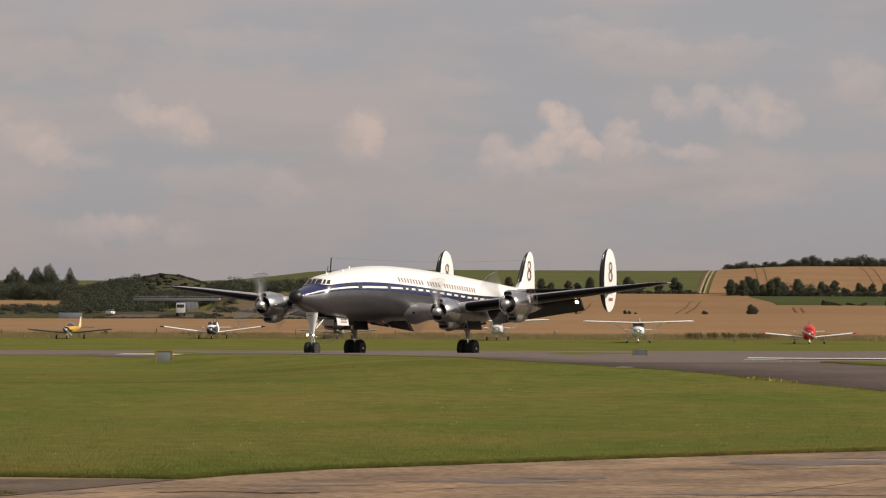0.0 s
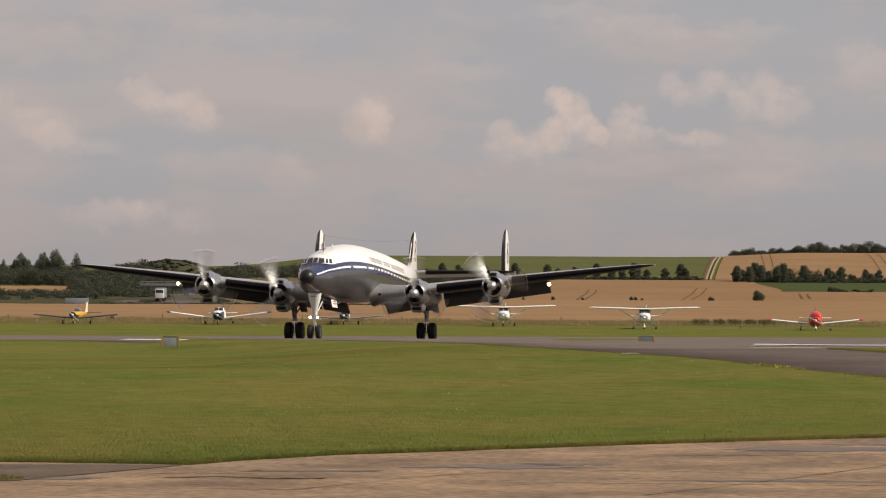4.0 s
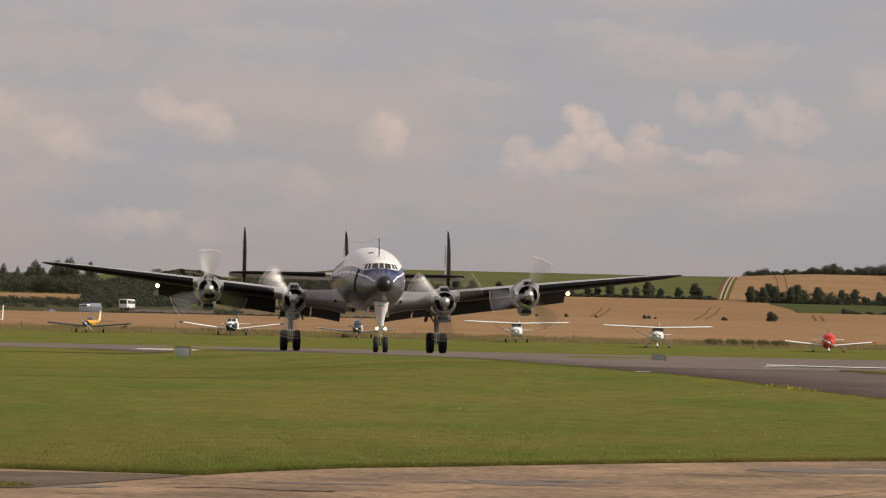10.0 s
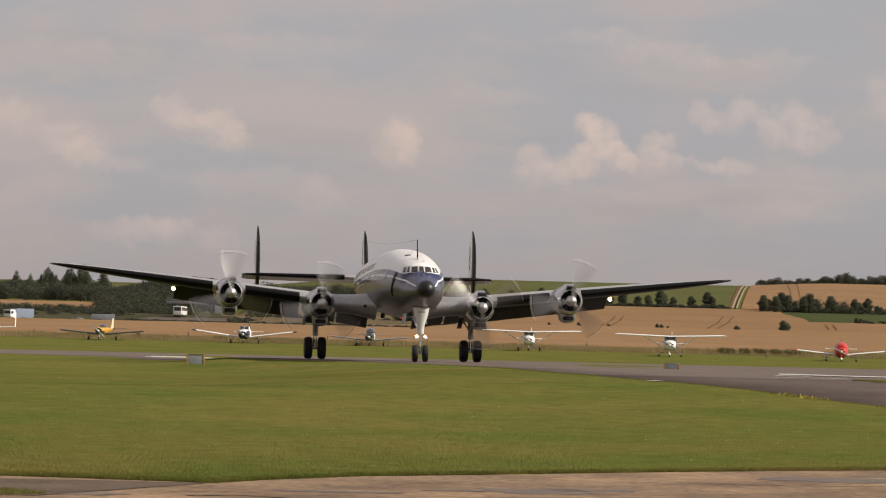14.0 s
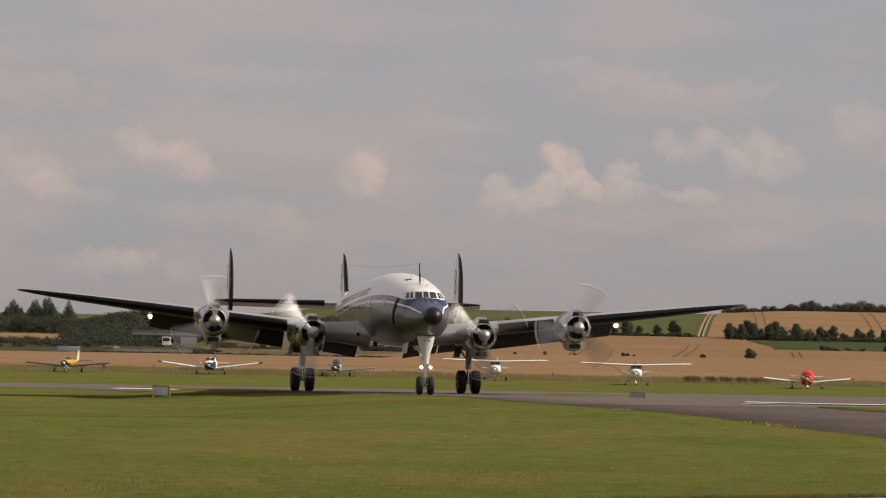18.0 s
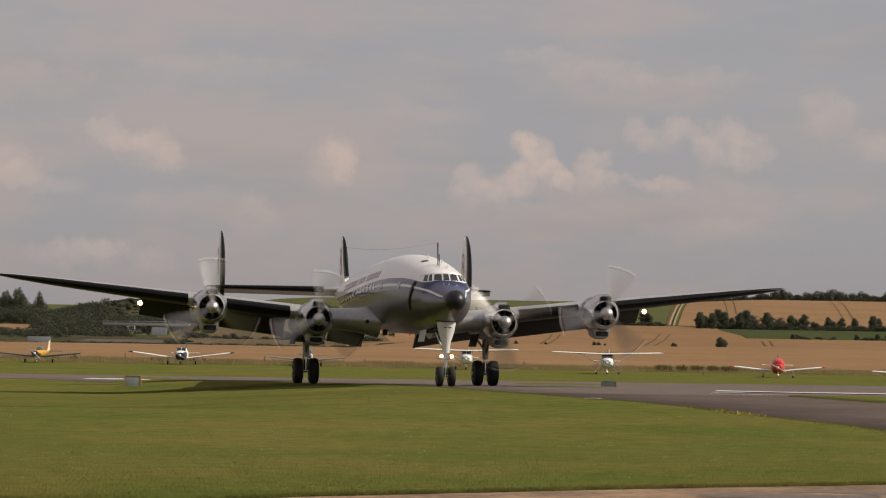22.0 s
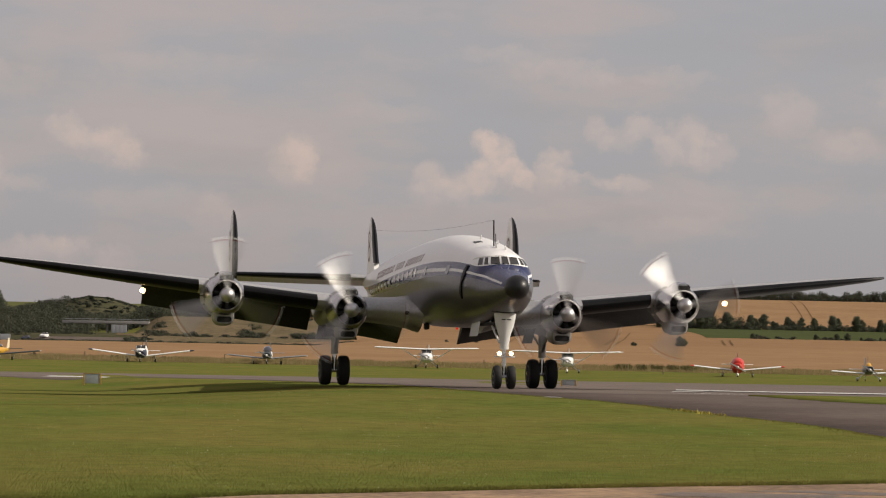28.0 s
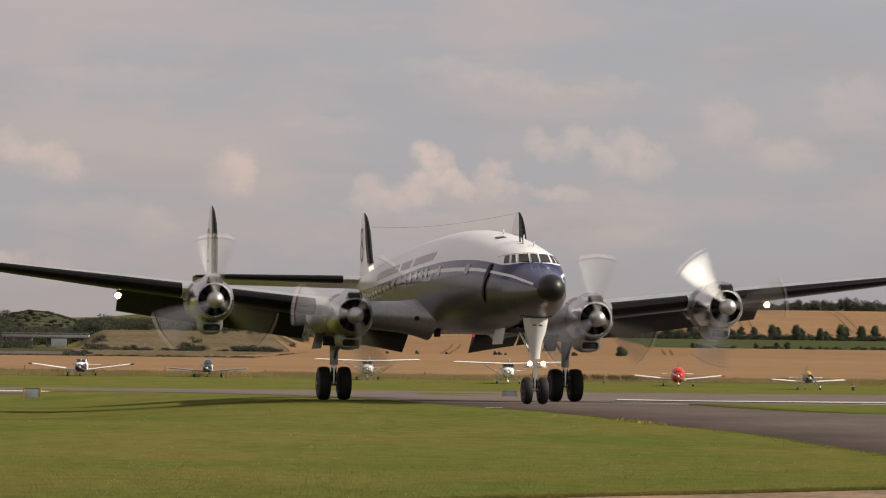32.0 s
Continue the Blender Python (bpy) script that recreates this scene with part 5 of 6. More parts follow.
def make_tree(seed, h, w, conical=False, sprays=5500):
    rng = np.random.default_rng(seed)
    T = thing("tree", "dark green conifer at the edge of the wood" if conical else "dark green broad-leaved hedgerow tree in full leaf", "tree", group="field trees")
    b = bmesh.new()
    tube(b, (0, 0, -0.3), (0.05 * h * 0.2, 0, h * 0.5), h * 0.035, h * 0.018, 8)
    for k in range(5):
        a = 1.3 * k + rng.random()
        z0 = h * (0.22 + 0.07 * k)
        tube(b, (0, 0, z0), (w * 0.55 * math.cos(a), w * 0.55 * math.sin(a), z0 + h * 0.2), h * 0.014, h * 0.006, 6)
    part("trunk", b, M_BARK, T, "brown trunk with limbs")
    crown = new("crown", cloud_mesh("crown", leaf_cloud(rng, tree_lumps(rng, h, w, conical), sprays * 2, 0.02 * h), M_LEAF))
    crown.parent = T
    return T


def plant_trees():
    kinds = [make_tree(3, 8.5, 3.6), make_tree(5, 7.2, 3.3), make_tree(8, 9.6, 4.0), make_tree(12, 6.2, 3.4), make_tree(15, 13, 7.0, True, 3500)]
    used = [False] * 5
    rng = random.Random(4)

    def put(k, a, d, s=1.0, label=""):
        x = az(a, d)
        m = pose(x, d, ground_z(x, d) - 0.1, 0, 0, rng.random() * 360)
        if used[k]:
            o = copy_thing(kinds[k], m)
        else:
            kinds[k].matrix_basis, used[k], o = m, True, kinds[k]
        o.scale = (s, s, s)
        if label:
            o["label"] = label
    # hedgerow east of the farm track
    for a, k, s in ((4.85, 0, 1.1), (4.95, 1, 1.0), (5.08, 2, 0.95), (5.18, 2, 1.1), (5.3, 0, 1.1), (5.44, 1, 0.9), (5.60, 2, 1.0), (5.70, 2, 1.12), (5.8, 0, 0.9), (6.08, 0, 1.1), (6.15, 1, 1.0), (6.52, 0, 0.95), (6.60, 3, 1.0), (6.76, 1, 1.2), (6.93, 3, 0.8), (7.0, 3, 0.7),
                    (7.2, 1, 1.0), (7.3, 3, 0.85), (7.45, 1, 0.95), (7.68, 1, 0.95), (8.02, 2, 0.9), (8.12, 0, 0.85), (8.46, 2, 0.92), (8.55, 1, 0.9), (8.9, 0, 0.85), (9.0, 3, 0.9), (9.28, 2, 0.95), (9.36, 0, 0.9), (9.65, 0, 1.0), (9.9, 2, 0.9), (10.2, 1, 1.0)):
        put(k, a, 1515 + rng.uniform(-14, 14), s * 0.88)
    # trees along the foot of the green hill
    for a, k, s in ((-0.6, 0, 0.9), (-0.3, 1, 0.9), (0.2, 1, 0.9), (0.75, 0, 0.9), (1.35, 0, 0.85), (1.54, 3, 0.85), (1.85, 1, 0.85), (2.02, 3, 0.8), (2.26, 0, 0.9), (2.54, 3, 0.85), (2.73, 3, 0.85), (2.95, 2, 0.85), (3.02, 0, 0.75), (3.19, 3, 0.8), (3.52, 3, 0.9), (3.82, 2, 0.82), (3.9, 1, 0.8)):
        put(k, a, 1570 + rng.uniform(-10, 10), s)
    # single bushes standing in the corn
    for a, d, k, s in ((5.22, 885, 3, 0.54), (5.29, 886, 3, 0.44), (5.2, 960, 3, 0.2), (4.36, 872, 3, 0.26), (4.40, 873, 3, 0.22), (2.9, 872, 3, 0.26), (2.98, 874, 3, 0.24), (3.1, 873, 3, 0.18), (6.56, 1240, 3, 0.42), (6.64, 1243, 3, 0.36), (7.72, 1240, 3, 0.45), (8.1, 1238, 3, 0.5), (8.3, 1238, 3, 0.55), (8.55, 1236, 3, 0.3), (8.9, 1236, 3, 0.32), (9.2, 1236, 3, 0.3), (2.0, 872, 3, 0.2), (0.9, 872, 3, 0.2), (1.45, 873, 3, 0.24)):
        put(k, a, d, s, "small dark bush standing in the wheat")
    # conifers rising over the wood in the west
    for a, s in ((-8.5, 0.8), (-8.42, 0.95), (-8.36, 1.05), (-8.3, 0.9), (-8.22, 0.8), (-8.02, 1.0), (-7.95, 1.05), (-7.88, 0.85), (-7.78, 1.1), (-7.72, 1.15), (-7.66, 0.95), (-7.36, 1.0), (-7.3, 0.7), (-8.7, 0.8), (-8.95, 0.9)):
        put(4, a, 1400 + rng.uniform(-15, 15), s)


def wood(name, label, seed, rows, sprays=90, size=0.8):
    """A far wood as one mass of leaf sprays: rows of (azimuth, distance, height, spread)."""
    rng = np.random.default_rng(seed)
    allv = []
    for a, d, h, w in rows:
        x = az(a, d)
        z = ground_z(x, d)
        lumps = [((x + rng.uniform(-w, w), d + rng.uniform(-w, w), z + h * q), (w * 0.75, w * 0.75, h * 0.32)) for q in (0.25, 0.5, 0.75)]
        allv.append(leaf_cloud(rng, lumps, sprays, size))
    me = cloud_mesh(name, np.concatenate(allv), M_LEAF_FAR)
    return tagged(new(name, me), label, "wood", kind="stuff")


def plant_woods():
    rng = random.Random(9)
    rows = []
    for k in range(150):
        a = 4.85 + 6.4 * k / 150 + rng.uniform(-0.03, 0.03)
        h = (5.5 + 3.5 * noise.noise((a * 2.3, 0, 0)) + (2.5 if a > 5.9 else 0) + 1.5 * ramp((a - 7) / 3)) * rng.uniform(0.8, 1.2)
        if 5.72 < a < 5.80:
            h *= 0.3
        rows.append((a, 2300 + rng.uniform(-8, 25), max(3, h), 4.5))
    wood("hilltop_wood", "dark wood along the top of the wheat hill", 1, rows, 1000, 0.34)
    rows = []
    for k in range(330):
        a = -9.8 + 3.6 * rng.random()
        d = rng.uniform(1310, 1440)
        rows.append((a, d, rng.uniform(5.0, 8.0) * (1.0 if a < -7.3 else 0.6), 4.0))
    for k in range(190):
        a = -7.4 + 3.1 * rng.random()
        rows.append((a, rng.uniform(1100, 1300), rng.uniform(3.0, 6.0), 4.0))
    for k in range(200):
        a = -6.5 + 2.2 * rng.random()
        rows.append((a, rng.uniform(1330, 1480), rng.uniform(0.4, 1.2) * (1 + 1.2 * (rng.random() > 0.92)), 1.6))
    for k in range(80):
        a = -4.5 + 1.6 * rng.random()
        rows.append((a, rng.uniform(1480, 1620), rng.uniform(2.5, 4.0), 4.0))
    for k in range(240):
        a = -4.6 + 4.0 * rng.random()
        d = rng.uniform(1150, 1420)
        rows.append((a, d, rng.uniform(0.6, 1.0) * (4.6 + 1.5 * ramp((a + 3.9) / 1.0)), 4.0))
    for k in range(60):
        a = -1.6 + 1.3 * rng.random()
        rows.append((a, rng.uniform(1500, 1560), rng.uniform(2.5, 4.5), 4.0))
    wood("valley_wood", "dense dark green wood behind the motorway", 2, rows, 520, 0.27)
    rows = []
    for k in range(150):
        a = -9.6 + 4.0 * rng.random()
        rows.append((a, rng.uniform(915, 1005), rng.uniform(1.4, 2.6) if a < -7.4 else rng.uniform(1.5, 3.4), 2.2))
    for k in range(18):
        a = -5.2 + 4.4 * rng.random()
        rows.append((a, rng.choice((896, 900, 905, 950, 1000)), rng.uniform(1.0, 2.4), 1.6))
    for k in range(300):
        a = -9.8 + 9.0 * rng.random()
        rows.append((a, 864 + rng.uniform(-2, 3), rng.uniform(0.8, 1.45) if a < -6.7 else rng.uniform(0.35, 0.8), 1.3))
    # bushes on the dry slope
    for k in range(16):
        rows.append((-4.85 + rng.uniform(-0.2, 0.2), 868 + rng.uniform(-4, 12), rng.uniform(0.6, 1.3), 1.6))
    for a, h, n in ((-4.42, 2.2, 3), (-4.05, 1.6, 2), (-3.65, 1.4, 2), (-2.85, 3.0, 4), (-2.6, 2.4, 3), (-1.8, 2.2, 4), (-1.55, 2.6, 3), (-1.2, 1.8, 3)):
        for k in range(n * 2):
            rows.append((a + rng.uniform(-0.1, 0.1), 897 + rng.uniform(-2, 8), h * rng.uniform(0.6, 1.0), 1.7))
    wood("roadside_hedge", "low dark hedge and bushes beside the motorway", 3, rows, 200, 0.22)
    rows = []
    for k in range(150):
        a = 4.95 + 6.2 * k / 150
        rows.append((a, 1512 + rng.uniform(-5, 5), rng.uniform(1.5, 3.4), 2.6))
    for k in range(110):
        a = -1.0 + 5.2 * k / 110
        rows.append((a, 1552 + rng.uniform(-4, 4), rng.uniform(1.0, 2.2), 2.4))
    for k in range(26):
        a = 5.55 + 0.85 * rng.random()
        rows.append((a, 1518 + rng.uniform(-8, 8), rng.uniform(3, 7), 3.0))
    for k in range(30):
        a = 6.6 + 4.5 * rng.random()
        rows.append((a, 1236 + rng.uniform(-5, 5), rng.uniform(0.6, 1.8), 1.8))
    wood("field_hedge", "low dark hedge between the fields", 5, rows, 260, 0.27)

    # low brambles where the corn begins
    rows = [(rng.uniform(-5.3, -4.0), 346.5 + rng.uniform(-0.8, 0.8), rng.uniform(0.35, 0.6), 0.35) for k in range(46)]
    rows += [(-6.72 + rng.uniform(-0.06, 0.06), 346, rng.uniform(0.6, 1.0), 0.25) for k in range(5)]
    rows += [(rng.uniform(-9, 3), 346.5, rng.uniform(0.2, 0.4), 0.3) for k in range(40)]
    wood("field_edge_brambles", "low dark brambles where the wheat begins", 7, rows, 120, 0.055)


make_fields()
plant_trees()
plant_woods()


# ---- grass: real blades on the nearest ground ----
def blades(name, label, rng, xs, ys, h, w, material, lean=0.5, kind="stuff", category="grass"):
    n = len(xs)
    z = np.array([ground_z(x, y) for x, y in zip(xs, ys)])
    a = rng.random(n) * 6.283
    hh = h * (0.5 + rng.random(n))
    ww = w * (0.6 + 0.8 * rng.random(n))
    la = rng.random(n) * 6.283
    lr = lean * hh * rng.random(n)
    v = np.empty((n, 4, 3))
    dx, dy = np.cos(a) * ww / 2, np.sin(a) * ww / 2
    v[:, 0] = np.stack([xs - dx, ys - dy, z - 0.01], 1)
    v[:, 1] = np.stack([xs + dx, ys + dy, z - 0.01], 1)
    v[:, 2] = np.stack([xs + dx * 0.6 + np.cos(la) * lr * 0.5, ys + dy * 0.6 + np.sin(la) * lr * 0.5, z + hh * 0.6], 1)
    v[:, 3] = np.stack([xs + np.cos(la) * lr, ys + np.sin(la) * lr, z + hh], 1)
    me = cloud_mesh(name, v.reshape(-1, 3), material)
    return tagged(new(name, me), label, category, kind=kind)


def apron_edge(x):
    return interp(x, ((-14, 40.2), (-6.13, 40.0), (-4.24, 39.5), (-3.62, 39.2), (-3.09, 40.4), (-1.82, 42.0), (-0.42, 43.0), (2.16, 45.0), (3.89, 46.2), (6.33, 47.7), (14, 53)))


def taxi_edge(y):
    return interp(y, ((58, 12.4), (65.5, 11.7), (75.5, 10.4), (80.5, 8.7), (87, 6.9), (92.5, 4.8), (97.5, 3.05), (108, 2.0), (120, 1.2), (132, 0.2), (145, -3.2), (156, -8), (171, -16.5), (190, -22)))


def grow_grass():
    rng = np.random.default_rng(21)
    # the lawn between apron and taxiway
    n = 380000
    y = 40 + 80 * rng.random(n) ** 2.1
    x = (rng.random(n) * 2 - 1) * (y * 0.185 + 0.5)
    edge = np.array([apron_edge(v) for v in x])
    far = np.array([taxi_edge(v) for v in y])
    keep = (y > edge + 0.03) & (x < far - 0.1)
    blades("lawn_grass", "short mown grass of the airfield lawn", rng, x[keep], y[keep], 0.018, 0.006, M_BLADES, 1.2)
    # longer untidy fringe along the apron
    n = 60000
    x = -13 + 26 * rng.random(n)
    y = np.array([apron_edge(v) for v in x]) + np.abs(rng.normal(size=n)) * 0.28 - 0.02
    blades("edge_grass", "untidy longer grass along the apron edge", rng, x, y, 0.05, 0.009, M_BLADES, 1.1)
    # ragged turf creeping over the edge of the taxiway and round the grass island
    n = 9000
    y = 58 + 92 * rng.random(n)
    x = np.array([taxi_edge(v) for v in y]) + 0.08 - np.abs(rng.normal(size=n)) * 0.25
    blades("edge_grass", "ragged turf along the edge of the taxiway", rng, x, y, 0.024, 0.025, M_BLADES, 1.1)
    n = 5000
    q = rng.random(n) ** 0.5
    w = rng.random(n) * 6.283
    blades("edge_grass", "weeds growing through the old paving", rng, -6.5 + 1.35 * q * np.cos(w), 35.3 + 0.85 * q * np.sin(w), 0.045, 0.012, M_BLADES, 1.0)
    n = 120
    y = 80.6 + 3.4 * rng.random(n)
    x = np.array([taxi_edge(v) for v in y]) - 0.25 + 0.12 * rng.normal(size=n)
    g = np.array([noise.noise((b * 2.2, 0, 3)) for b in y])
    blades("yellow_flowers", "small yellow flowers along the asphalt edge", rng, x[g > -0.1], y[g > -0.1], 0.07, 0.06, M_YMARK, 0.5, category="flowers")
    n = 5200
    y = 44 + 60 * rng.random(n)
    x = (rng.random(n) * 2 - 1) * (y * 0.17)
    g = np.array([noise.noise((a * 0.7, b * 0.35, 5)) for a, b in zip(x, y)])
    edge = np.array([apron_edge(v) for v in x])
    far = np.array([taxi_edge(v) for v in y])
    keep = (g > 0.2) & (y > edge + 0.6) & (x < far - 0.4)
    blades("clover_flowers", "scattered white clover flowers in the lawn", rng, x[keep], y[keep], 0.02, 0.011, M_FLOWER, 0.3, category="flowers")
    # tall dry fringe between airfield and corn
    n = 110000
    x = -64 + 130 * rng.random(n)
    y = 338.5 + 11 * rng.random(n) ** 0.8
    g = np.array([0.75 + 0.5 * noise.noise((a * 0.35, b * 0.3, 2)) for a, b in zip(x, y)]) * np.clip((y - 337) / 7, 0.25, 1)
    for lo, hi in ((0, 0.5), (0.5, 0.8), (0.8, 2)):
        k = (g >= lo) & (g < hi)
        blades("tall_grass_fringe", "tall dry grass fringe before the wheat", rng, x[k], y[k], 0.26 + 0.36 * lo, 0.05, M_STRAW, 0.6)
    n = 3000
    x = 24 + 9 * rng.random(n) + 0.8 * rng.normal(size=n)
    g = np.array([noise.noise((a * 1.2, 0, 8)) for a in x])
    x = x[g > -0.1]
    y = 341 + 4 * rng.random(len(x))
    blades("rank_weeds", "rank brown and green weeds at the field edge", rng, x, y, 0.62, 0.09, M_WEED, 0.6, category="weeds")


grow_grass()


# ---- parked light aircraft ----
PAINTS = {}


def paint(name, colour, rough=0.35, metal=0.0):
    if name not in PAINTS:
        PAINTS[name] = mat(name, colour, rough, metal, 0.06, 1.5, 0.03, 6, coat=0.2)
    return PAINTS[name]


def rib(x, y, z, c, t, side=1):
    """Airfoil ring at span y."""
    pts = ((0, 0), (0.03, 0.5), (0.15, 0.95), (0.4, 1), (0.75, 0.5), (1, 0.05), (1, -0.05), (0.7, -0.3), (0.3, -0.55), (0.08, -0.45))
    return [(x - c * u, side * y, z + t * v) for u, v in pts]


def light_plane(name, label, m, span, high, nosewheel, nose, body, wing_c, fin_c, glass_back=True, length=7.2, wing_top=None, tips=None, taper=0.75, dihedral=0.09, round_canopy=False, cowl_r=0.5, cover=None, cowl_top=None, prop_c=None, prop_turn=62, canopy_c=None, cs=1.0, spats=False, top_from=-0.05, slim=1.0):
    P = thing(name, label, "light aircraft", m, "parked light aircraft")
    hub = (1.15 if high else 0.98) if nosewheel else 1.08
    tilt = 0.0 if nosewheel else -0.05
    st = ((2.05, 0.30, 0.28, hub), (1.9, cowl_r * 0.95, cowl_r * 0.75, hub), (1.2, cowl_r * 1.2, cowl_r * 0.95, hub), (0.75, 0.64, 0.55, hub + 0.02), (0.2, 0.68, 0.6, hub + 0.04), (-1.0, 0.62, 0.56, hub + 0.08), (-2.2, 0.36, 0.4, hub + 0.14), (-length + 2.4, 0.10, 0.16, hub + 0.22))
    st = tuple((x, w * (slim if x < 1 else 1), h * (slim if x < 1 else 1), z) for x, w, h, z in st)

    def ring(x, w, h, z, k=0.75):
        out = []
        for i in range(16):
            a = 2 * math.pi * i / 16
            ca, sa = math.cos(a), math.sin(a)
            out.append((x, w * math.copysign(abs(ca) ** k, ca), z + tilt * (1.5 - x) + h * math.copysign(abs(sa) ** k, sa)))
        return out

    part("cowling", loft([ring(*s) for s in st[:4]]), nose, P, "engine cowling")
    part("fuselage", loft([ring(*s) for s in st[3:]]), body, P)
    b = turned([(0.25, 0.01), (0.2, 0.07), (0.05, 0.14), (-0.05, 0.15)], 14)
    bmesh.ops.translate(b, verts=b.verts, vec=(2.1, 0, hub - 0.02))
    part("spinner", b, PAINTS.get("spin") or paint("spin", (0.6, 0.6, 0.6)), P)
    b = bmesh.new()
    box(b, (0.03, 0.12, 1.8), pose(2.14, 0, hub - 0.02, prop_turn, 0, 0), 0.01)
    part("propeller", b, prop_c or M_BLADE, P, "two-bladed propeller at rest")
    for s in (1, -1):
        b = bmesh.new()
        box(b, (0.02, 0.22, 0.13), pose(2.02, s * 0.24, hub - 0.02), 0.008)
        part("air_inlet", b, M_DARK, P)
    if cowl_top:
        b = loft([[v for v in ring(x + 0.01, w * 1.03, h * 1.03, z) if v[2] > z + top_from * h] for x, w, h, z in st[:4]], closed=False)
        part("cowl_top", b, cowl_top, P, "upper half of the cowling")
    # cabin
    top = hub + 0.62
    if cover:
        cab = [ring(x, w, h, hub + 0.16, 0.9) for x, w, h in ((1.86, 0.2, 0.25), (1.75, 0.46, 0.5), (1.3, 0.64, 0.72), (0.3, 0.7, 0.82), (-0.9, 0.62, 0.7), (-1.8, 0.4, 0.42), (-2.1, 0.2, 0.2))]
        part("cover", loft(cab), cover, P, "rounded cloth cover over nose and cabin")
    elif round_canopy:
        cab = [ring(x, w * cs, h * cs, z - 0.2 * (1 - cs), 1.0) for x, w, h, z in ((0.95, 0.22, 0.05, top - 0.15), (0.6, 0.42, 0.32, top - 0.08), (0.0, 0.48, 0.45, top - 0.05), (-0.8, 0.42, 0.36, top - 0.08), (-1.5, 0.2, 0.08, top - 0.15))]
        part("canopy", loft(cab), canopy_c or M_PANE, P, "clear bubble canopy")
    else:
        cab = [ring(x, w, h, z, 0.6) for x, w, h, z in ((0.95, 0.5, 0.04, hub + 0.46), (0.45, 0.58, 0.30, hub + 0.54), (-0.8, 0.58, 0.32, hub + 0.54), (-1.9, 0.36, 0.1, hub + 0.48))]
        cabin = part("cabin", loft(cab), body, P, "cabin roof and pillars")
        for q in (0.25, -0.25):
            b = loft([[(x, q - w, z), (x, q + w, z), (x - 0.03, q + w, z + 0.01), (x - 0.03, q - w, z + 0.01)] for x, w, z in ((1.05, 0.235, hub + 0.49), (0.56, 0.21, hub + 0.82))])
            part("windscreen", b, M_GLASS, cabin, "sloping windscreen", smooth=False)
        for s in (1, -1):
            b = bmesh.new()
            box(b, (0.8, 0.02, 0.26), pose(-0.15, s * 0.575, hub + 0.66), 0.005)
            part("side_window", b, M_GLASS, cabin)
    # wings
    half = span / 2
    z0 = hub + 0.86 if high else hub - 0.38
    dh = 0.03 if high else dihedral
    for s in (1, -1):
        r0 = 0.35 if not high else 0.0
        rings = []
        for y in (r0, half * 0.3, half * 0.6, half * 0.94, half * 0.99, half):
            c = 1.6 * (1 - (1 - taper) * max(0, (y / half - 0.35)) / 0.65)
            if y > half * 0.96:
                c *= 0.8 if y < half else 0.5
            rings.append(rib(0.75 - (1.6 - c) * 0.3, y, z0 + dh * y, c, 0.11 if y < half * 0.96 else 0.05, s))
        w = part("wing", loft(rings), wing_c, P)
        b = bmesh.new()
        yy = half * 0.93
        if tips is not None:
            rings = [rib(0.77 - (1.6 - 1.6 * taper) * 0.3 + 0.01, y, z0 + dh * y + 0.0, 1.6 * taper * k, 0.122 * k, s) for y, k in ((half * 0.93, 1.02), (half * 1.002, 0.72))]
            b.free()
            part("wing_tip", loft(rings), tips, w, "coloured wing tip")
        else:
            bmesh.ops.create_uvsphere(b, u_segments=8, v_segments=6, radius=0.05, matrix=pose(0.5, s * half * 0.995, z0 + dh * half))
            part("tip_lamp", b, M_TIP_WHITE, w)
        if high:
            b = bmesh.new()
            tube(b, (0.35, s * 0.52, hub - 0.35), (0.4, s * half * 0.48, z0 + dh * half * 0.48 - 0.05), 0.045, seg=8)
            part("wing_strut", b, wing_c, P, "wing strut")
        # tailplane
        xt = -length + 2.75
        zt = hub + (0.22 if high else 0.3) + tilt * (1.5 - xt)
        part("tailplane", loft([rib(xt + 0.3, y, zt, c, 0.045, s) for y, c in ((0.05, 0.95), (1.2, 0.8), (1.55, 0.6), (1.6, 0.3))]), wing_c, P)
        # main gear
        gy = (1.5 if nosewheel else 1.05) if not high else 1.15
        b = bmesh.new()
        if high:
            tube(b, (0.0, s * 0.45, hub - 0.45), (-0.05, s * gy, 0.22), 0.05, 0.035)
        else:
            tube(b, (0.1 if nosewheel else 0.6, s * (gy if nosewheel else 0.4), z0 + dh * gy), (0.1 if nosewheel else 0.62, s * gy, 0.2), 0.05)
        part("main_leg", b, M_LEG, P)
        b = bmesh.new()
        wx = (-0.05 if high else (0.1 if nosewheel else 0.62))
        tube(b, (wx, s * gy - 0.08, 0.2), (wx, s * gy + 0.08, 0.2), 0.2, seg=16)
        bmesh.ops.bevel(b, geom=[e for e in b.edges if e.calc_length() < 0.1], offset=0.03, segments=2, affect="EDGES")
        wheel = part("main_wheel", b, M_TYRE, P)
        b = bmesh.new()
        tube(b, (wx, s * gy - 0.09, 0.2), (wx, s * gy + 0.09, 0.2), 0.12, seg=10)
        part("hub", b, M_TIP_WHITE, wheel)
        if spats or not nosewheel:
            b = loft([[(wx + px, s * gy + w * math.cos(k * math.pi / 5), 0.24 + h * math.sin(k * math.pi / 5)) for k in range(10)] for px, w, h in ((0.32, 0.03, 0.03), (0.2, 0.11, 0.12), (0, 0.13, 0.16), (-0.3, 0.08, 0.1), (-0.5, 0.02, 0.02))])
            part("wheel_spat", b, M_TIP_WHITE, P, "white wheel fairing")
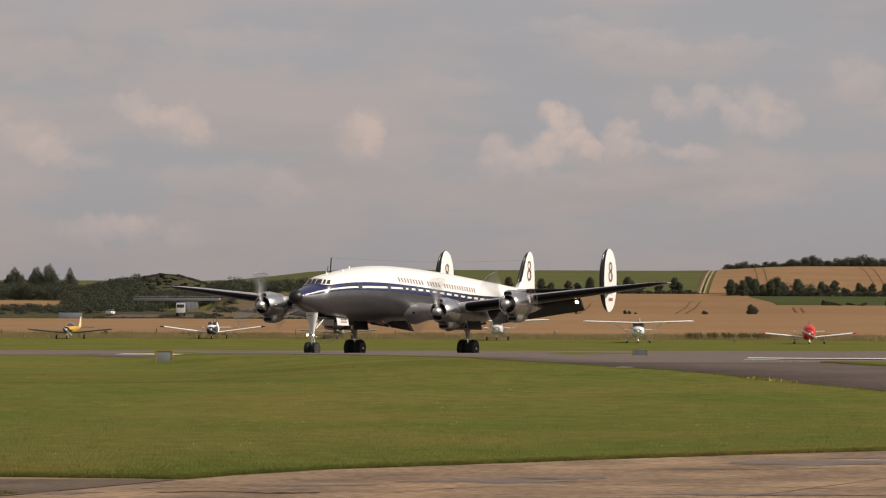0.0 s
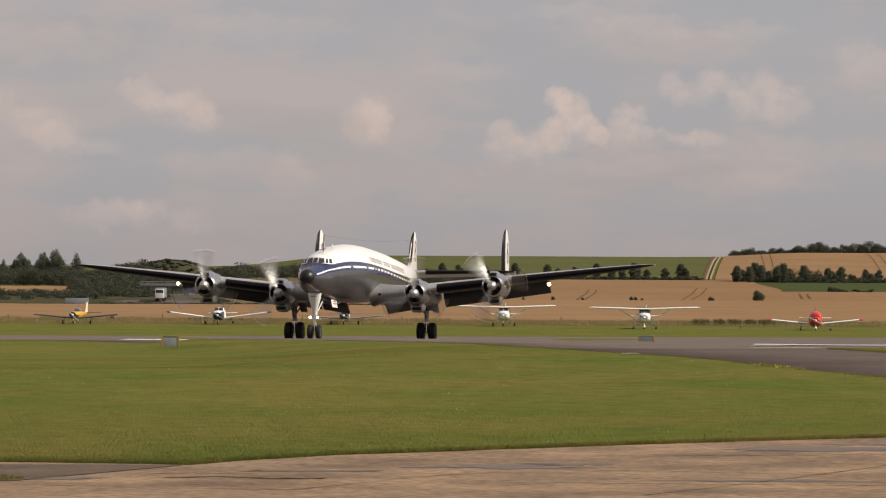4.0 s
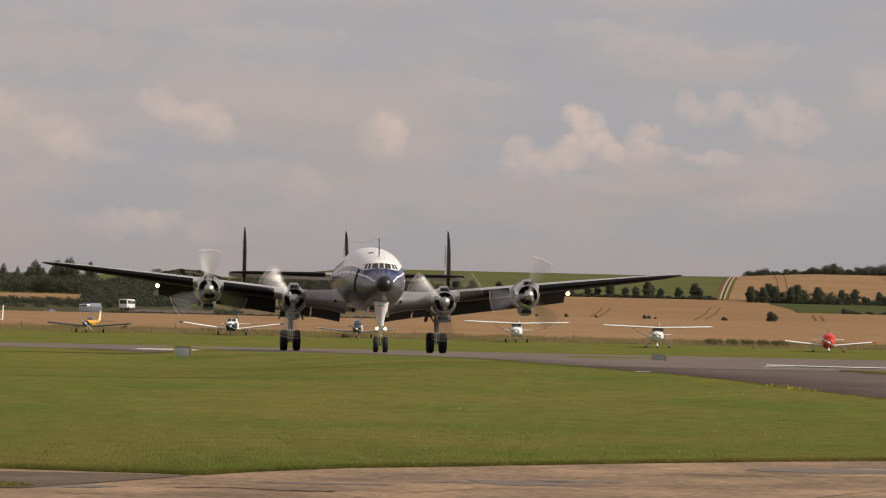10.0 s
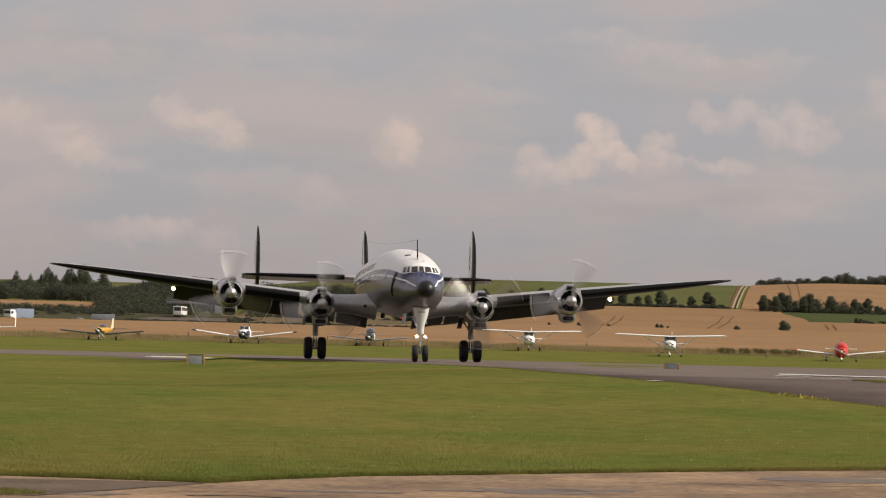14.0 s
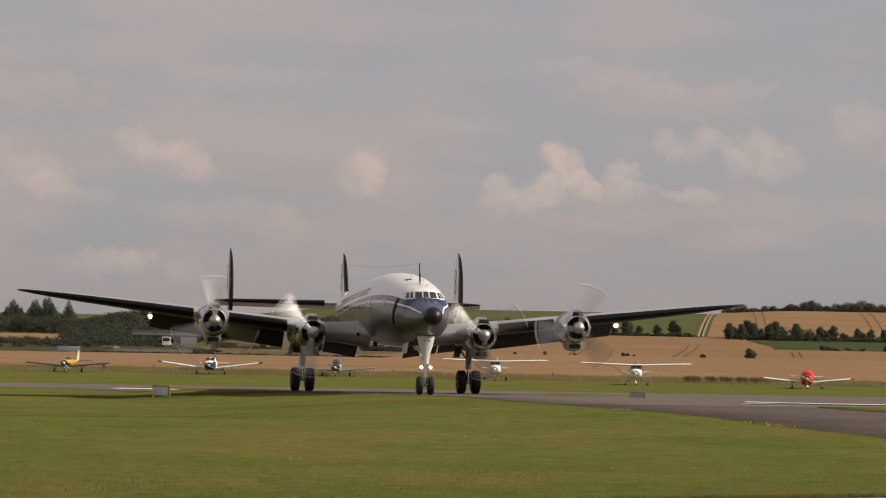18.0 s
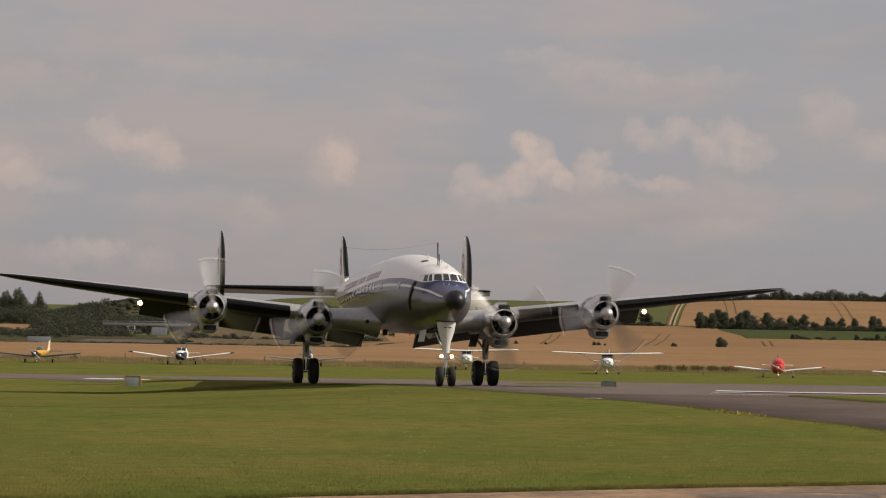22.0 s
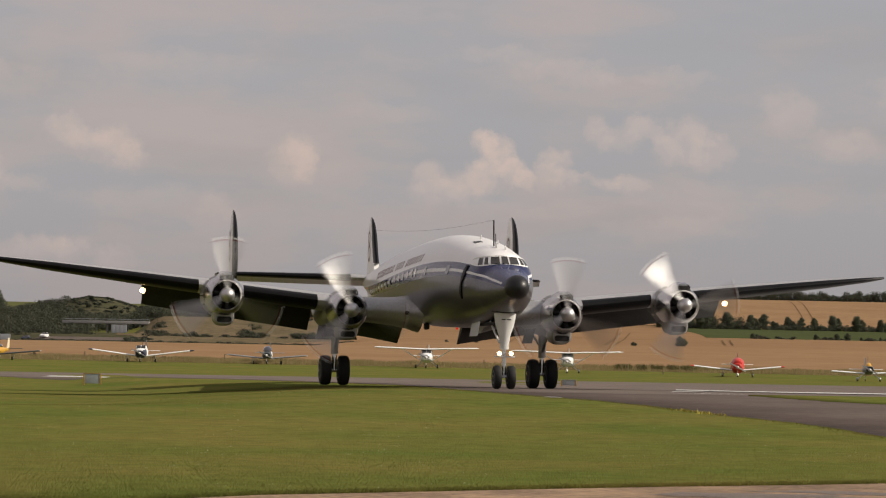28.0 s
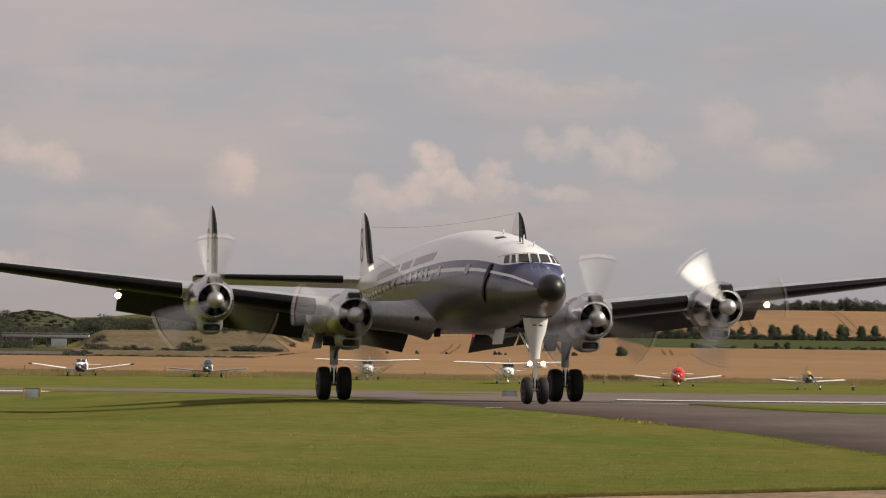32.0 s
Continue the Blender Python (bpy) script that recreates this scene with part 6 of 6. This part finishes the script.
    # fin
    xt = -length + 2.7
    zb = hub + 0.25 + tilt * (1.5 - xt)
    part("tail_fin", loft([[(xt + a, 0.05 * k, z) for a in (f0, f0 - 0.2, f1)] + [(xt + a, -0.05 * k, z) for a in (f1, f0 - 0.2)] for z, f0, f1, k in ((zb, 1.15, -0.25, 1), (zb + 0.5, 0.65, -0.28, 0.9), (zb + 1.12, 0.25, -0.32, 0.6), (zb + 1.18, 0.1, -0.3, 0.3))]), fin_c, P, "tail fin")
    b = bmesh.new()
    if nosewheel:
        tube(b, (1.55, 0, hub - 0.3), (1.6, 0, 0.2), 0.04)
        part("nose_leg", b, M_LEG, P)
        b = bmesh.new()
        tube(b, (1.6, -0.07, 0.18), (1.6, 0.07, 0.18), 0.18, seg=16)
        part("nose_wheel", b, M_TYRE, P)
        b = bmesh.new()
        tube(b, (1.6, -0.08, 0.18), (1.6, 0.08, 0.18), 0.08, seg=10)
        part("hub", b, M_TIP_WHITE, P)
        if spats:
            b = loft([[(1.6 + px, w * math.cos(k * math.pi / 5), 0.22 + h * math.sin(k * math.pi / 5)) for k in range(10)] for px, w, h in ((0.3, 0.03, 0.03), (0.18, 0.11, 0.13), (0, 0.13, 0.17), (-0.3, 0.08, 0.1), (-0.45, 0.02, 0.02))])
            part("wheel_spat", b, M_TIP_WHITE, P, "white wheel fairing")
        if not cover:
            for s in (-1, 1):
                b = bmesh.new()
                bmesh.ops.create_uvsphere(b, u_segments=12, v_segments=8, radius=1.0)
                for v in b.verts:
                    v.co = (1.99 + 0.07 * v.co.x, s * 0.27 + 0.13 * v.co.y, hub + 0.06 + 0.085 * v.co.z)
                part("air_intake", b, M_TYRE, P, "dark cooling air intake")
    else:
        tube(b, (xt, 0, zb - 0.3), (xt - 0.2, 0, 0.1), 0.03)
        part("tail_leg", b, M_LEG, P)
        b = bmesh.new()
        tube(b, (xt - 0.2, -0.04, 0.1), (xt - 0.2, 0.04, 0.1), 0.1, seg=12)
        part("tail_wheel", b, M_TYRE, P)
    b = bmesh.new()
    tube(b, (-0.6, 0, hub + 0.85), (-0.75, 0, hub + 1.35), 0.012, seg=5)
    part("aerial", b, M_WIRE, P)
    return P


def park(a, d, h):
    x = az(a, d)
    return pose(x, d, ground_z(x, d) + 0.004, 0, 0, h)


WHITE_P, GREY_P = paint("aircraft_white", (0.82, 0.82, 0.80)), paint("aircraft_grey_metal", (0.30, 0.31, 0.32), 0.4, 0.5)
YELLOW_P, NAVY_P = paint("aircraft_yellow", (0.62, 0.33, 0.02)), paint("aircraft_navy", (0.012, 0.015, 0.04))
CREAM_P = paint("aircraft_cream", (0.8, 0.68, 0.45))
RED_P, DARK_P = paint("aircraft_red", (0.55, 0.035, 0.02)), paint("aircraft_dark_green", (0.035, 0.045, 0.045))
TEAL_P = paint("aircraft_teal", (0.06, 0.16, 0.16))
light_plane("light_aircraft", "yellow-nosed low-wing light aircraft with diagonal white propeller", park(-7.345, 329, -96), 9.3, False, True, DARK_P, YELLOW_P, DARK_P, CREAM_P, round_canopy=True, cowl_r=0.38, cs=0.62, slim=0.62, cowl_top=YELLOW_P, prop_c=M_TIP_WHITE, prop_turn=48)
light_plane("light_aircraft", "white low-wing light aircraft with black nose and windows", park(-4.73, 333.5, -91), 11.3, False, True, NAVY_P, WHITE_P, WHITE_P, NAVY_P, tips=NAVY_P, dihedral=0.13, cowl_top=WHITE_P, top_from=0.55)
light_plane("light_aircraft", "dark grey low-wing light aircraft with bubble canopy", park(-2.41, 336.5, -91), 8.7, False, True, DARK_P, WHITE_P, GREY_P, DARK_P, round_canopy=True, slim=0.8, cowl_r=0.42)
light_plane("light_aircraft", "white high-wing light aircraft with wing struts", park(0.54, 329.5, -93), 11.2, True, True, WHITE_P, WHITE_P, WHITE_P, WHITE_P)
light_plane("light_aircraft", "white high-wing light aircraft with teal cabin", park(3.15, 315, -95), 11.3, True, True, WHITE_P, TEAL_P, WHITE_P, WHITE_P, spats=True)
light_plane("light_aircraft", "red covered low-wing light aircraft with red wing tips", park(6.29, 311.5, -96), 9.4, False, True, RED_P, RED_P, WHITE_P, RED_P, tips=RED_P, dihedral=0.1, cover=RED_P, prop_c=M_TIP_WHITE, spats=True)
light_plane("light_aircraft", "grey and yellow low-wing tailwheel aircraft on grass", park(8.68, 291.5, -94), 7.0, False, False, DARK_P, DARK_P, WHITE_P, GREY_P, round_canopy=True, length=6.0, dihedral=0.06, cowl_r=0.36, canopy_c=YELLOW_P, cs=0.62, slim=0.75)


def make_glider():
    """Only its wing with the upturned tip reaches into view."""
    d = 332
    x = az(-9.85, d)
    G = thing("glider", "white glider parked on grass with upturned wing tip", "glider", pose(x, d, ground_z(x, d), 0, 0, -92), "parked light aircraft")
    rings = [[(px, w * math.cos(2 * math.pi * i / 14), 0.75 + dz + h * math.sin(2 * math.pi * i / 14)) for i in range(14)] for px, w, h, dz in ((1.9, 0.05, 0.05, 0), (1.3, 0.3, 0.34, 0.05), (0.2, 0.34, 0.42, 0.12), (-1.2, 0.2, 0.25, 0.2), (-4.6, 0.08, 0.1, 0.3))]
    part("fuselage", loft(rings), WHITE_P, G)
    for s in (1, -1):
        w = part("wing", loft([rib(0.4, y, 0.98 + 0.03 * y, c, 0.06, s) for y, c in ((0.2, 0.9), (3, 0.75), (5.45, 0.5))]), WHITE_P, G)
        part("winglet", loft([[(0.35 - k * 0.2, s * 5.43, z), (0.35 - k * 0.2 - c, s * 5.45, z), (0.35 - k * 0.2 - c * 0.5, s * 5.50, z)] for z, c, k in ((1.1, 0.5, 0), (1.9, 0.4, 0.5), (2.65, 0.26, 1))]), WHITE_P, w, "upturned wing tip")
    part("tail_fin", loft([[(-4.2 - k, 0.03, z), (-4.8 - k * 0.5, 0, z), (-4.2 - k, -0.03, z)] for z, k in ((1.0, 0), (2.0, 0.2))]), WHITE_P, G)
    b = bmesh.new()
    tube(b, (0.3, -0.06, 0.2), (0.3, 0.06, 0.2), 0.2, seg=14)
    part("wheel", b, M_TYRE, G)
    b = bmesh.new()
    tube(b, (0.3, 0, 0.2), (0.3, 0, 0.6), 0.06, seg=8)
    part("wheel_leg", b, M_LEG, G)


make_glider()


# ---- taxiway signs ----
M_SIGN = mat("grey_sign_board", (0.3, 0.325, 0.33), 0.6, 0, 0.1, 4)
M_SIGN_POST = mat("ochre_sign_post", (0.42, 0.26, 0.06), 0.7, 0, 0.15, 6)


def make_sign(label, x, y, w, h, foot, turn):
    S = thing("taxiway_sign", label, "sign", pose(x, y, ground_z(x, y), 0, 0, turn), "taxiway signs")
    b = bmesh.new()
    box(b, (w * 0.8, 0.06, h), pose(0, 0, foot + h / 2), 0.01)
    board = part("board", b, M_SIGN, S, "plain grey back of the sign")
    for s in (1, -1):
        b = bmesh.new()
        box(b, (w * 0.09, 0.09, h + foot + 0.02), pose(s * w * 0.455, 0, (h + foot) / 2 - 0.03), 0.008)
        part("post", b, M_SIGN_POST, S, "ochre post")
    b = bmesh.new()
    box(b, (w, 0.10, 0.03), pose(0, 0, foot + h + 0.01), 0.006)
    part("top_rail", b, M_SIGN_POST if foot > 0.05 else M_SIGN, S)


make_sign("grey taxiway sign board on ochre posts in the grass", -15.13, 153.5, 0.9, 0.487, 0.085, 4)
make_sign("low grey taxiway sign between ochre posts beside the asphalt", 8.33, 150, 0.76, 0.25, 0.05, -3)

# ---- motorway: bridge, boards and traffic ----
M_BRIDGE = mat("pale_bridge_concrete", (0.30, 0.29, 0.28), 0.85, 0, 0.12, 0.5, 0.2, 3)
M_BOARD = mat("blue_grey_road_board", (0.36, 0.38, 0.40), 0.6, 0, 0.1, 0.5)


def make_bridge():
    d = 1010
    x0, x1 = az(-6.18, d), az(-4.6, d)
    z = EYE_Z + d * math.tan(radians(0.96))
    B = thing("motorway_bridge", "pale concrete bridge carrying a road over the motorway", "bridge", pose((x0 + x1) / 2, d, ground_z(0, d)))
    top = z - ground_z(0, d)
    b = bmesh.new()
    box(b, (x1 - x0, 6, 0.9), pose(0, 0, top - 0.45), 0.05)
    deck = part("deck", b, M_BRIDGE, B, "long flat concrete deck")
    for s in (1, -1):
        b = bmesh.new()
        box(b, (x1 - x0, 0.05, 0.06), pose(0, s * 2.9, top + 0.6))
        for k in range(14):
            box(b, (0.06, 0.05, 0.6), pose((x1 - x0) * (k / 13 - 0.5) * 0.98, s * 2.9, top + 0.3))
        part("railing", b, M_BOARD, deck)
    b = bmesh.new()
    box(b, (5.2, 4.5, top - 1.0), pose((x1 - x0) * 0.16, -0.6, (top - 1.0) / 2 - 0.1), 0.05)
    block = part("abutment", b, M_BRIDGE, B, "concrete abutment block")
    for k in range(4):
        b = bmesh.new()
        box(b, (1.2, 0.1, top - 1.6), pose((x1 - x0) * 0.16 + (k - 1.5) * 1.28, -2.9, (top - 1.0) / 2 - 0.1), 0.03)
        part("panel", b, M_BOARD, block)
    for k in (0.02, -0.42, 0.42):
        b = bmesh.new()
        tube(b, ((x1 - x0) * k, 0, -0.4), ((x1 - x0) * k, 0, top - 0.8), 0.5, seg=12)
        part("pier", b, M_BRIDGE, B)


make_bridge()
for a0, w, zc in ((-7.35, 6.6, 1.5),):
    d = 866
    x = az(a0, d)
    R = thing("road_board", "large blue-grey board seen from behind at the motorway", "sign", pose(x, d, ground_z(x, d)))
    b = bmesh.new()
    box(b, (w, 0.1, 1.9), pose(0, 0, zc + 0.4), 0.02)
    part("board", b, M_BOARD, R)
    for k in range(3):
        b = bmesh.new()
        box(b, (0.14, 0.14, zc + 1.2), pose(w * (k - 1) * 0.4, 0.13, (zc + 1.2) / 2 - 0.1))
        part("post", b, M_BRIDGE, R)


def make_truck(label, trailer, cab_c):
    V = thing("lorry", label, "lorry", group="motorway traffic")
    b = bmesh.new()
    box(b, (2.3, 2.45, 2.7), pose(4.4, 0, 2.15), 0.15)
    cab = part("cab", b, cab_c, V, "lorry cab")
    b = bmesh.new()
    box(b, (0.05, 2.1, 0.9), pose(5.56, 0, 2.75), 0.01)
    part("windscreen", b, M_GLASS, cab)
    for s in (1, -1):
        b = bmesh.new()
        box(b, (1.0, 0.05, 0.75), pose(4.8, s * 1.23, 2.7), 0.01)
        part("side_window", b, M_GLASS, cab)
    b = bmesh.new()
    box(b, (8.2, 2.5, 2.75), pose(-1.1, 0, 2.5), 0.08)
    part("trailer", b, trailer, V, "box trailer")
    b = bmesh.new()
    box(b, (9.8, 1.0, 0.35), pose(-0.1, 0, 0.95), 0.03)
    part("chassis", b, M_DARK, V)
    for x in (4.6, 1.6, -3.0, -4.3):
        for s in (1, -1):
            b = bmesh.new()
            tube(b, (x, s * 0.85, 0.5), (x, s * 1.22, 0.5), 0.5, seg=16)
            part("wheel", b, M_TYRE, V)
    return V


def make_coach(label, c):
    V = thing("coach", label, "coach", group="motorway traffic")
    b = bmesh.new()
    box(b, (9.5, 2.4, 2.5), pose(0, 0, 1.72), 0.18)
    body = part("body", b, c, V, "white coach body")
    b = bmesh.new()
    box(b, (0.05, 2.1, 1.2), pose(4.76, 0, 2.05), 0.02)
    part("windscreen", b, M_GLASS, body, "tall dark windscreen")
    b = bmesh.new()
    box(b, (0.06, 1.7, 0.28), pose(4.77, 0, 2.82), 0.02)
    part("destination_blind", b, M_DARK, body, "dark panel over the windscreen")
    b = bmesh.new()
    box(b, (0.05, 2.0, 1.1), pose(-4.76, 0, 2.15), 0.02)
    part("rear_window", b, M_GLASS, body, "dark rear window")
    for s in (1, -1):
        for k in range(6):
            b = bmesh.new()
            box(b, (1.3, 0.05, 0.95), pose(3.6 - 1.45 * k, s * 1.19, 2.15), 0.02)
            part("side_window", b, M_GLASS, body)
        b = bmesh.new()
        box(b, (0.04, 0.35, 0.2), pose(4.77, s * 0.9, 0.95), 0.01)
        part("headlight", b, M_STEEL, body)
        for x in (3.0, -2.9):
            b = bmesh.new()
            tube(b, (x, s * 0.95, 0.48), (x, s * 1.21, 0.48), 0.48, seg=16)
            part("wheel", b, M_TYRE, V)
    return V


def make_car(label, c):
    V = thing("car", label, "car", group="motorway traffic")
    rings = [[(x, -w, z0), (x, -w, z1), (x, -w * 0.8, z1 + 0.06), (x, w * 0.8, z1 + 0.06), (x, w, z1), (x, w, z0)] for x, w, z0, z1 in ((2.15, 0.7, 0.35, 0.55), (1.95, 0.85, 0.25, 0.75), (0.9, 0.88, 0.22, 0.92), (-1.4, 0.88, 0.22, 0.95), (-2.1, 0.8, 0.3, 0.85))]
    part("body", loft(rings), c, V, "car body")
    rings = [[(x, -w, 0.9), (x2, -w * 0.8, 1.42 if k else 0.95), (x2, w * 0.8, 1.42 if k else 0.95), (x, w, 0.9)] for x, x2, w, k in ((1.0, 0.95, 0.82, 0), (0.8, 0.35, 0.82, 1), (-1.3, -1.0, 0.82, 1), (-1.8, -1.7, 0.8, 0))]
    part("glasshouse", loft(rings), M_GLASS, V, "car windows", smooth=False)
    b = bmesh.new()
    box(b, (1.4, 1.3, 0.04), pose(-0.32, 0, 1.44), 0.01)
    part("roof", b, c, V)
    for x in (1.35, -1.3):
        for s in (1, -1):
            b = bmesh.new()
            tube(b, (x, s * 0.68, 0.32), (x, s * 0.9, 0.32), 0.32, seg=14)
            part("wheel", b, M_TYRE, V)
    return V


TRAFFIC = (
    (make_truck("white lorry with a blue trailer on the motorway", paint("trailer_blue", (0.2, 0.24, 0.32)), WHITE_P), 878, ((0, 274), (6, 270), (9, 260), (12, 247), (14, 241), (32, 215)),
     ((0, -54), (1, -65), (2, -74), (3, -88), (5.5, -122), (6, -133), (7, -161), (8, -184), (9, -214), (10, -247), (11, -278), (12, -309), (13, -348), (14, -393), (16, -470), (32, -1200))),
    (make_coach("white coach with dark windows on the motorway", WHITE_P), ((0, 886), (16, 888), (18, 915), (20, 965), (22, 1020), (24, 1170), (32, 1190)), ((0, 60), (5, 76), (9, 82), (14, 86), (17, 92), (20, 98), (32, 100)),
     ((0, -900), (3, -560), (6, -280), (8, -226), (10, -183), (11, -165), (12, -147), (13, -130), (14, -112), (16.5, -81), (18, -76), (20, -80), (22, -88), (24, -88), (32, -88))),
    (make_car("small white car on the motorway", WHITE_P), ((0, 887), (3, 895), (6, 960), (10, 1200), (32, 1230)), ((0, 80), (32, 95)), ((0, -177), (1, -150), (2, -135), (3, -117), (4, -101), (6, -72), (10, -45), (32, -30))),
    (make_car("small silver car on the motorway", GREY_P), ((0, 888), (19, 888), (25, 1180), (32, 1190)), ((0, 60), (19, 70), (32, 80)), ((0, -900), (9, -330), (14, -290), (19, -156), (22, -110), (25, -90), (32, -60))),
    (make_car("small white car on the motorway", WHITE_P), ((0, 1190), (20, 1190), (25, 879), (32, 879)), ((0, 262), (26, 262), (32, 256)), ((0, -42), (20, -42), (24, -75), (28, -168), (32, -230))),
    (make_car("small dark car on the motorway", NAVY_P), ((0, 1200), (19, 1200), (24, 881), (32, 880)), ((0, 262), (26, 262), (32, 256)), ((0, -48), (19, -48), (24, -95), (28, -200), (32, -330))),
)


# ---- old fence posts and a marker along the field edge ----
M_POST = mat("weathered_fence_post", (0.14, 0.115, 0.085), 0.85, 0, 0.2, 4)
for a, d, h in ((-8.6, 345, 0.9), (-5.77, 345.5, 1.0), (-4.35, 345, 0.8), (-3.2, 345.4, 0.95), (-1.35, 345, 0.85), (1.6, 345.3, 0.9), (4.92, 318, 0.35)):
    x = az(a, d)
    b = bmesh.new()
    tube(b, (0, 0, -0.1), (0.02, 0, h), 0.055, 0.05, 8)
    post = part("fence_post", b, M_POST)
    post.matrix_basis = pose(x, d, ground_z(x, d), 0, 0, a * 20)
    tagged(post, "weathered wooden fence post at the field edge" if h > 0.5 else "short dark marker post in the grass", "post", "fence posts")


b = bmesh.new()
box(b, (0.26, 0.2, 0.5), pose(0, 0, 0.3), 0.04)
can = part("marker", b, mat("dull_red_marker", (0.22, 0.05, 0.03), 0.6, 0, 0.2, 6))
part("band", box(bmesh.new(), (0.28, 0.22, 0.1), pose(0, 0, 0.4), 0.02), M_TIP_WHITE, can, "pale band")
part("foot", box(bmesh.new(), (0.34, 0.28, 0.07), pose(0, 0, 0.03), 0.01), M_DARK, can)
can.matrix_basis = pose(az(9.5, 290), 290, ground_z(az(9.5, 290), 290))
tagged(can, "small dull red marker standing on the grass", "marker")


# ---- what moves ----
def motions():
    rows = [(t, pose(x, y, z + 0.014, 0, 0, h) @ pose(0, 0, 0, b, -p, 0)) for t, x, y, h, p, b, z in TAXI]
    walk(AIRLINER, rows)
    # traffic along the motorway: degrees seen past the black-nosed aircraft
    for ob, d, turn, rows in TRAFFIC:
        out = []
        for t, k in rows:
            y = d if isinstance(d, int) else interp(t, d)
            x = az(-4.756 + k * 0.01049, y)
            out.append((t, pose(x, y, ground_z(x, y) + 0.3, 0, 0, interp(t, turn))))
        walk(ob, out)
    # the distance rolled, for the wheels
    dist, roll = 0.0, []
    last = None
    for k in range(0, 32 * 5 + 1):
        t = k / 5
        x = interp(t, [(r[0], r[1]) for r in TAXI])
        y = interp(t, [(r[0], r[2]) for r in TAXI])
        if last:
            dist += math.hypot(x - last[0], y - last[1])
        last = (x, y)
        roll.append((t, dist))
    for ob, wx, wy, r in WHEELS:
        walk(ob, [(t, pose(wx, wy, r, 0, math.degrees(d / r), 0)) for t, d in roll])
    for i, (ob, px, py, pz) in enumerate(PROPS):
        turn = (81.0, 78.5, 83.0, 80.0)[i]
        walk(ob, [(k / 30, pose(px, py, pz, (-(turn * k) - 40 * i) % 360, 0, 0)) for k in range(0, 32 * 30 + 1)])


motions()
